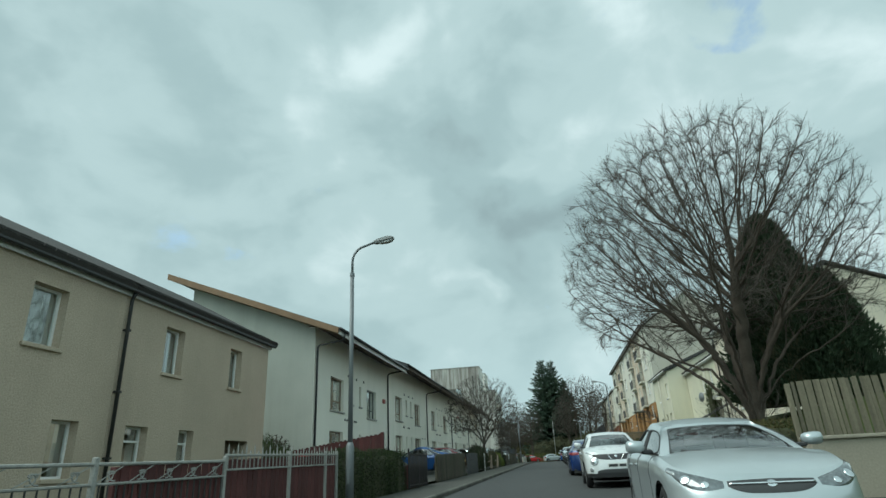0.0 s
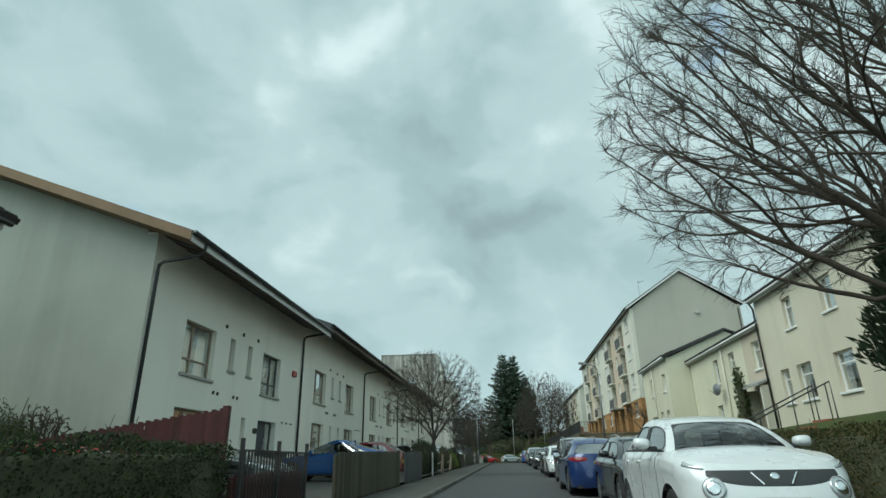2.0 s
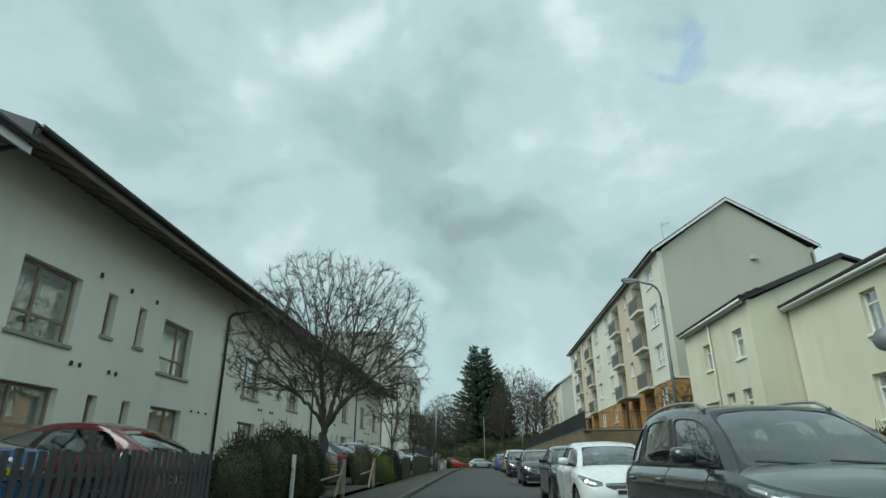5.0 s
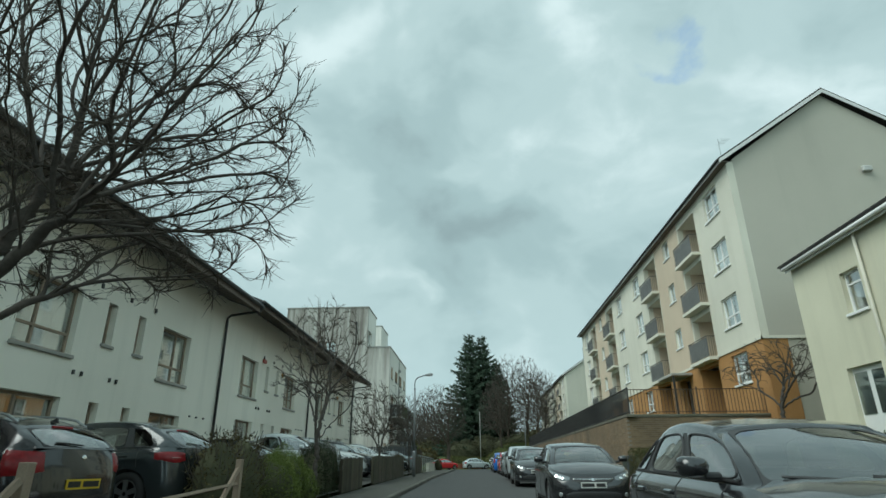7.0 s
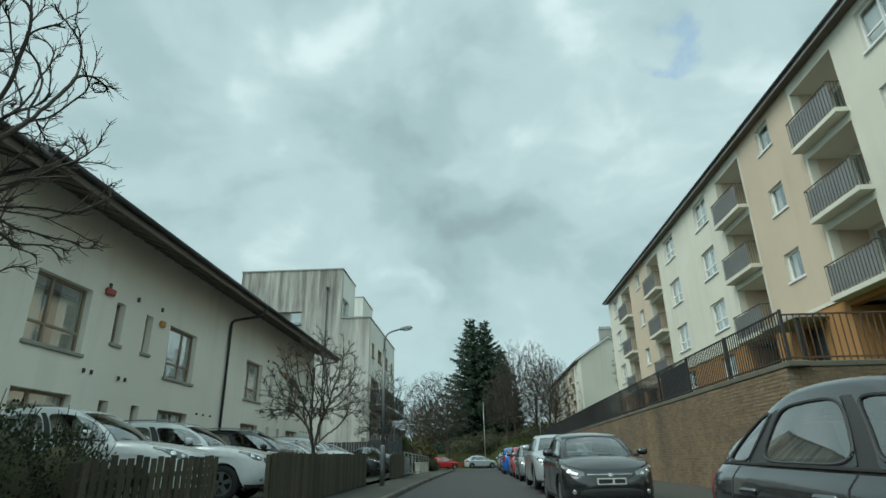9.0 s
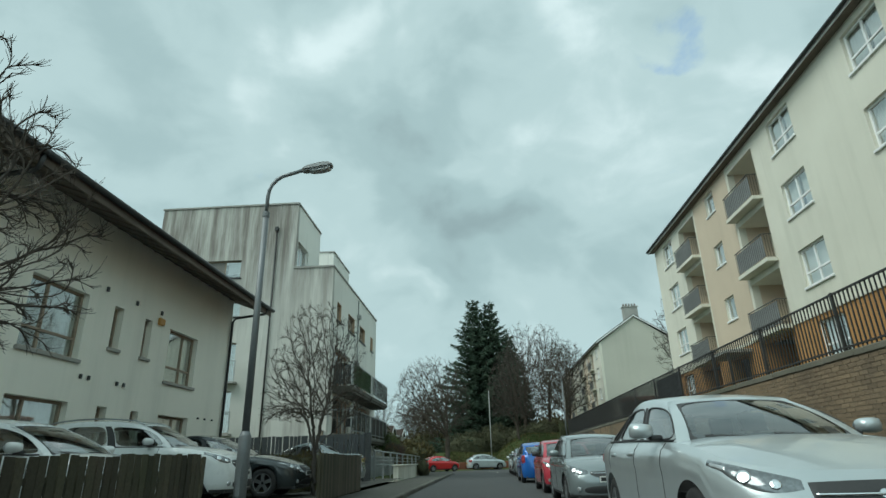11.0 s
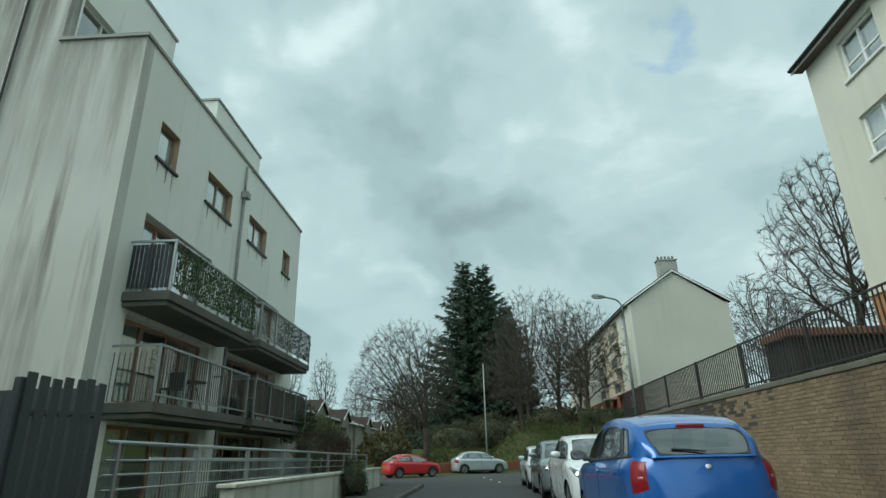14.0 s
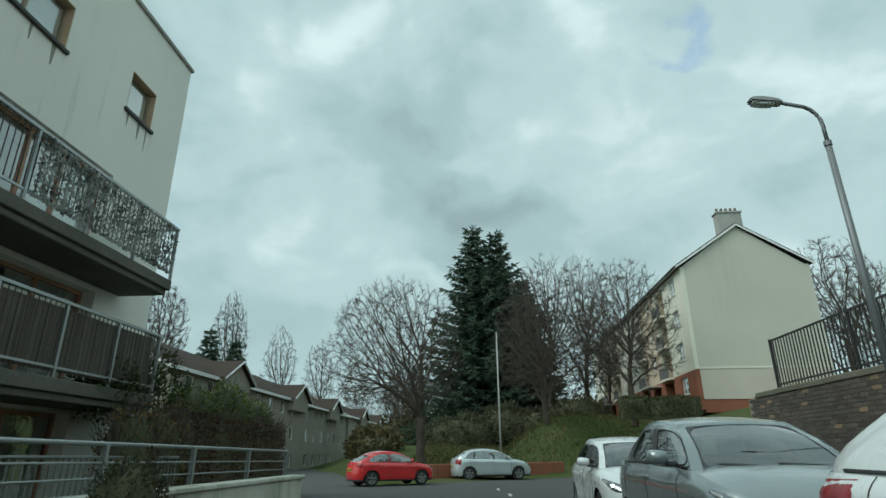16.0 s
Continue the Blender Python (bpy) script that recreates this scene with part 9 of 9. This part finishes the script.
# beside the street, left
bare_tree("bare street tree with a wide fan of thin branches", (-5.85, 46.6, 0.75), 1.75, (-5.75, 46.45, 4.75), (2.85, 2.6, 2.75), 46, 0.115, 41, twig=0.0045, low=-0.5, bark="bark_grey", upward=0.45)
bare_tree("young bare street tree beside the parking bays", (-5.55, 57.5, 0.9), 1.45, (-5.5, 57.6, 3.95), (1.3, 1.3, 2.3), 9, 0.06, 43, twig=0.0045, low=-0.25, bark="bark_grey", upward=0.9, fine=1.0)
bare_tree("young bare street tree beside a board fence", (-6.0, 70.3, 1.05), 1.2, (-6.0, 70.3, 3.6), (1.5, 1.5, 2.0), 14, 0.055, 47, twig=0.0042, low=-0.3, bark="bark_grey", upward=0.9, fine=1.5)
bare_tree("bare tree with dense upright branches by the flats", (-5.9, 82.0, 1.15), 1.15, (-5.95, 82.0, 3.8), (1.35, 1.35, 2.5), 24, 0.06, 53, twig=0.0036, low=-0.3, bark="bark_grey", upward=1.3, fine=1.5)
bare_tree("small bare garden tree before the white gable", (-12.4, 25.9, 0.45), 0.9, (-12.2, 25.6, 1.9), (0.7, 0.7, 0.8), 6, 0.04, 59, twig=0.006, low=-0.3)

# the bend: spruces and bare trees
spruce("tall dark green spruce at the bend", (-2.3, 157.0, 2.4), 24.0, 8.0, 61, 46, spray=0.7, power=0.78)
spruce("tall dark green spruce at the bend", (0.3, 157.8, 2.6), 23.6, 7.4, 67, 46, spray=0.7, power=0.78)
spruce("shorter dark spruce among bare trees", (3.2, 160.0, 2.8), 18.5, 5.2, 71, 34, spray=0.8, power=0.75)
bare_tree("broad bare tree beside the spruces", (-5.6, 134.0, 1.9), 2.6, (-7.3, 134.0, 8.2), (4.6, 4.4, 5.4), 44, 0.27, 73, twig=0.008, low=-0.5, upward=0.2)
bare_tree("tall bare tree behind the grass bank", (4.6, 152.0, 4.0), 3.5, (5.0, 152.0, 12.5), (3.9, 3.9, 9.0), 32, 0.26, 79, twig=0.009, low=-0.6, upward=0.5)
bare_tree("tall bare tree behind the grass bank", (8.2, 153.0, 4.5), 3.5, (8.4, 153.0, 13.0), (3.7, 3.7, 8.6), 32, 0.26, 83, twig=0.009, low=-0.6, upward=0.5)
bare_tree("bare tree on the grass bank before the tenements", (8.6, 138.2, 4.2), 2.6, (8.6, 138.2, 10.3), (3.9, 3.9, 5.6), 26, 0.22, 89, twig=0.008, low=-0.5)
bare_tree("leaning young bare tree on the grass bank", (2.9, 138.0, 3.0), 2.6, (1.9, 138.0, 9.6), (2.6, 2.6, 5.4), 24, 0.17, 97, twig=0.009, low=-0.5, lean=(-0.4, 0))
for k, (x, y, h, r) in enumerate([(31.0, 150.0, 16.0, 4.2), (36.5, 154.0, 15.0, 4.0), (24.5, 172.0, 17.0, 4.5), (13.0, 166.0, 15.5, 4.2), (-33.0, 205.0, 22.0, 3.2), (-39.0, 200.0, 24.0, 3.4), (-29.0, 222.0, 17.0, 4.0), (-9.5, 168.0, 11.0, 4.4), (-13.0, 186.0, 12.0, 5.0), (-17.5, 204.0, 12.0, 5.0), (-57.0, 190.0, 23.0, 4.0), (-63.0, 196.0, 22.0, 4.0)]):
    z = ground_z(x, y)
    bare_tree("tall bare tree in the distance" if h > 14 else "bare tree at the far end of the side street", (x, y, z), h * 0.16, (x, y, z + h * 0.56), (r, r, h * 0.46), 15, h * 0.013, 101 + k, twig=0.011, low=-0.6, upward=0.5)
spruce("dark conifer behind the brown-roofed flats", (-36.2, 166.5, 1.0), 16.6, 4.4, 131, 28, spray=0.8)
spruce("dark conifer behind the brown-roofed flats", (-33.4, 168.0, 1.0), 15.6, 3.8, 137, 26, spray=0.8)
bare_tree("bare tree behind the brown-roofed flats", (-34.0, 150.0, 1.0), 4.5, (-34.0, 150.0, 13.0), (3.5, 3.5, 6.2), 34, 0.2, 139, twig=0.011, low=-0.5, upward=0.5)
bare_tree("slender birch behind the brown-roofed flats", (-37.6, 175.0, 1.0), 6.0, (-37.6, 175.0, 16.0), (2.6, 2.6, 9.0), 30, 0.18, 149, twig=0.012, low=-0.6, upward=0.5)

# scrub below the spruces, hedges and bushes
shrub("dark evergreen scrub below the spruces", [(-3.6, 150.5, 3.6, 3.8, 1.6, 2.2), (0.2, 151.5, 4.2, 3.0, 1.6, 2.6), (3.6, 150.0, 4.6, 2.4, 1.4, 1.7), (6.5, 149.0, 5.4, 2.6, 1.3, 1.5)], M["shrub_dark"], 151, 0.15, 70, twigs=60, ragged=0.2, twig_r=0.012)
shrub("tangled brown scrub along the side street", [(-9.6, 141.0, 2.6, 1.8, 3.0, 1.5), (-11.6, 149.0, 2.8, 1.8, 4.0, 1.8), (-13.6, 158.0, 3.0, 2.0, 5.0, 2.2)], M["hedge"], 157, 0.22, 30, twigs=110, ragged=0.24, twig_r=0.012)
hedge("trimmed dark hedge below the second tenement", [(7.4, 136.5), (12.5, 136.8)], 0.9, lambda y: 5.8, M["shrub_dark"], 163, 0.09, 220, second=M["shrub"], base=lambda x, y: 4.55)
hedge("brown brushwood screen behind the handrail", [(-8.2, 109.4), (-8.25, 116.2)], 0.14, lambda y: 3.2, M["brush_screen"], 169, 0.05, 420, twigs=40, ragged=0.03, base=lambda x, y: 1.2)
shrub("bright yellow-green evergreen shrub by the parking bays", [(-5.85, 55.2, 1.25, 0.55, 0.6, 0.75), (-5.95, 56.1, 1.35, 0.6, 0.7, 0.8), (-5.8, 56.8, 1.2, 0.5, 0.5, 0.6)], M["shrub_bright"], 171, 0.024, 2400, ragged=0.2)
shrub("dark twiggy shrub beside the street tree", [(-6.0, 45.4, 1.4, 0.55, 0.85, 0.95)], M["shrub_hedge"], 173, 0.026, 1800, twigs=90, ragged=0.2)
shrub("dark twiggy shrub beside the street tree", [(-5.9, 58.3, 1.35, 0.5, 0.7, 0.9), (-6.0, 59.4, 1.45, 0.55, 0.8, 0.98), (-6.05, 60.6, 1.4, 0.5, 0.8, 0.9)], M["shrub_hedge"], 175, 0.026, 1500, twigs=90, ragged=0.2)
shrub("brown twiggy bush behind the board fence", [(-6.9, 84.3, 1.65, 0.5, 0.8, 0.75), (-7.1, 86.0, 1.7, 0.6, 1.0, 0.8)], M["hedge"], 177, 0.045, 260, twigs=150, ragged=0.2)
hedge("tangled brown beech hedge across the end of the bays", [(-10.2, 83.7), (-6.7, 83.7)], 0.7, lambda y: 2.3, M["hedge"], 193, 0.035, 600, twigs=40.0, ragged=0.13, base=lambda x, y: road_z(y) + 0.2)
shrub("overgrown yellow-green bush above the brushwood screen", [(-8.7, 111.0, 3.25, 0.55, 1.2, 0.7), (-8.8, 113.0, 3.4, 0.6, 1.3, 0.85), (-8.9, 115.0, 3.3, 0.6, 1.1, 0.7)], M["shrub_bright"], 179, 0.06, 260, twigs=170, ragged=0.4)
shrub("dark evergreen bush beside the flats", [(-9.0, 109.0, 3.75, 0.9, 1.1, 0.9), (-8.7, 107.6, 3.5, 0.6, 0.8, 0.6)], M["shrub"], 180, 0.06, 200, twigs=110, ragged=0.4, core=False)
shrub("dark evergreen shrub growing over the low wall", [(-5.3, 103.2, 1.72, 0.38, 0.5, 0.6), (-5.25, 103.5, 1.5, 0.34, 0.45, 0.45)], M["shrub_dark"], 182, 0.035, 700, twigs=60, ragged=0.25)
shrub("tall brown dry grasses behind the handrail", [(-7.9, 107.3, 2.2, 0.5, 0.7, 1.05), (-8.0, 108.4, 2.25, 0.5, 0.8, 1.1)], M["dry_grass"], 181, 0.05, 220, twigs=200, ragged=0.3)
shrub("leafy green-brown garden bush before the white gable", [(-10.9, 23.6, 1.3, 0.7, 0.7, 0.8), (-11.8, 23.9, 1.5, 0.8, 0.8, 1.0)], M["shrub"], 183, 0.03, 1000, twigs=50, ragged=0.25)
shrub("dark evergreen bush with red-brown shoots by the footway", [(-6.0, 41.6, 1.3, 0.5, 0.8, 0.85), (-6.0, 42.9, 1.4, 0.55, 0.9, 0.95), (-6.05, 44.1, 1.45, 0.6, 0.9, 1.0)], M["shrub_hedge"], 185, 0.026, 1800, twigs=90, ragged=0.2)
shrub("brown twiggy bush between the parked cars", [(-6.0, 52.7, 1.4, 0.45, 0.6, 0.95), (-6.0, 53.8, 1.45, 0.45, 0.6, 0.95)], M["hedge"], 187, 0.03, 500, twigs=120, ragged=0.25)
shrub("dark bare woodland at the end of the side street", [(-16.0, 205.0, 4.0, 6.0, 2.0, 4.2), (-11.0, 172.0, 4.0, 4.5, 2.0, 4.0), (-5.0, 174.0, 4.5, 5.0, 2.0, 4.6), (3.0, 174.0, 5.0, 6.0, 2.0, 4.4), (11.0, 172.0, 5.8, 5.0, 2.0, 3.6), (24.0, 186.0, 6.0, 9.0, 2.0, 4.6)], M["hedge"], 191, 0.3, 16, twigs=130, ragged=0.25, twig_r=0.02, name="woodland")

# rough grass on the bank
for mat_, n_, seed_, tone in ((M["grass"], 26000, 301, "green"), (M["dry_grass"], 7000, 302, "dry brown")):
    lv = Leaves(seed_)
    x_, y_ = lv.r.uniform(-6.5, 16.0, n_), lv.r.uniform(122.0, 150.0, n_)
    pts_ = [(x, y, ground_z(x, y) + 0.05) for x, y in zip(x_.tolist(), y_.tolist()) if beyond_bank(x, y) > 2.2 and x + 6.4 + (y - 122.4) * 0.28 > 0.5]
    p_ = np.array(pts_)
    lv.add(p_ - np.array((0, 0, 0.06)), np.tile(np.array((0.0, 0.0, 1.0)), (len(p_), 1)), 0.24, 0.06, 0.4)
    turf = lv.make("rough_grass", mat_, None)
    tagged(turf, tone + " tufts of rough grass on the bank", "grass", kind="stuff")


# ---- kerb stones and wall bricks ----
kerb_me = kerb_mesh()
pavements = [o for o in bpy.data.objects if o.name.startswith("pavement")]
for pav, kx, turn in ((pavements[0], KERB_L - 0.0625, 180), (pavements[1], KERB_R + 0.0625, 0)):
    for k in range(122):
        y = 0.5 + 0.905 * k
        ob = new("kerb_stone", kerb_me)
        ob.parent = pav
        ob.matrix_basis = pose(kx, y, road_z(y) + 0.002, 0.77 if y < 74 else 0.1, 0, 0) @ Matrix.Rotation(radians(180 - turn), 4, "Z")

brick_me = mesh_of(boxes((-0.05, 0.05, -0.1075, 0.1075, 0, 0.065)), "brick", M["brick"])
rest_v, rest_f, rest_soot = [], [], []


def rest_brick(x0, x1, y0, y1, z0, z1, soot=0):
    b = len(rest_v)
    rest_soot.extend([soot] * 6)
    rest_v.extend((x, y, z) for z in (z0, z1) for y in (y0, y1) for x in (x0, x1))
    rest_f.extend(tuple(b + i for i in f) for f in ((0, 2, 3, 1), (4, 5, 7, 6), (0, 1, 5, 4), (2, 6, 7, 3), (0, 4, 6, 2), (1, 3, 7, 5)))


brnd = random.Random(5)
singles = 0
for row in range(33):
    z = 0.98 + row * 0.0745
    if z + 0.065 > 3.438:
        break
    off = 0.1125 if row % 2 else 0.0
    for k in range(201):
        y = 65.72 + off + k * 0.225
        if y > 110.75 or z + 0.1 < road_z(y):
            continue
        proud = brnd.uniform(-0.003, 0.004)
        if 82.0 < y < 86.6 and 2.3 < z and singles < 300:
            ob = new("brick", brick_me)
            ob.parent = wall
            ob.matrix_basis = pose(4.45 - proud, y, z)
            singles += 1
        else:
            soot = brnd.random() < 0.95 * sstep(97.5, 104.0, y + (z - 2.6) * 2.0)
            rest_brick(4.4 - proud, 4.45, y - 0.1075, y + 0.1075, z, z + 0.065, int(soot))
    for k in range(53):
        x = 4.5 + off + k * 0.225
        rest_brick(x - 0.1075, x + 0.1075, 65.6 - brnd.uniform(-0.003, 0.004), 65.65, z, z + 0.065)
me = bpy.data.meshes.new("brickwork")
me.from_pydata(rest_v, [], rest_f)
me.materials.append(M["brick_rest"])
me.materials.append(M["brick_soot"])
me.polygons.foreach_set("material_index", rest_soot)
ob = new("brickwork", me)
ob.parent = wall
tagged(ob, "weathered buff brickwork", kind="stuff")
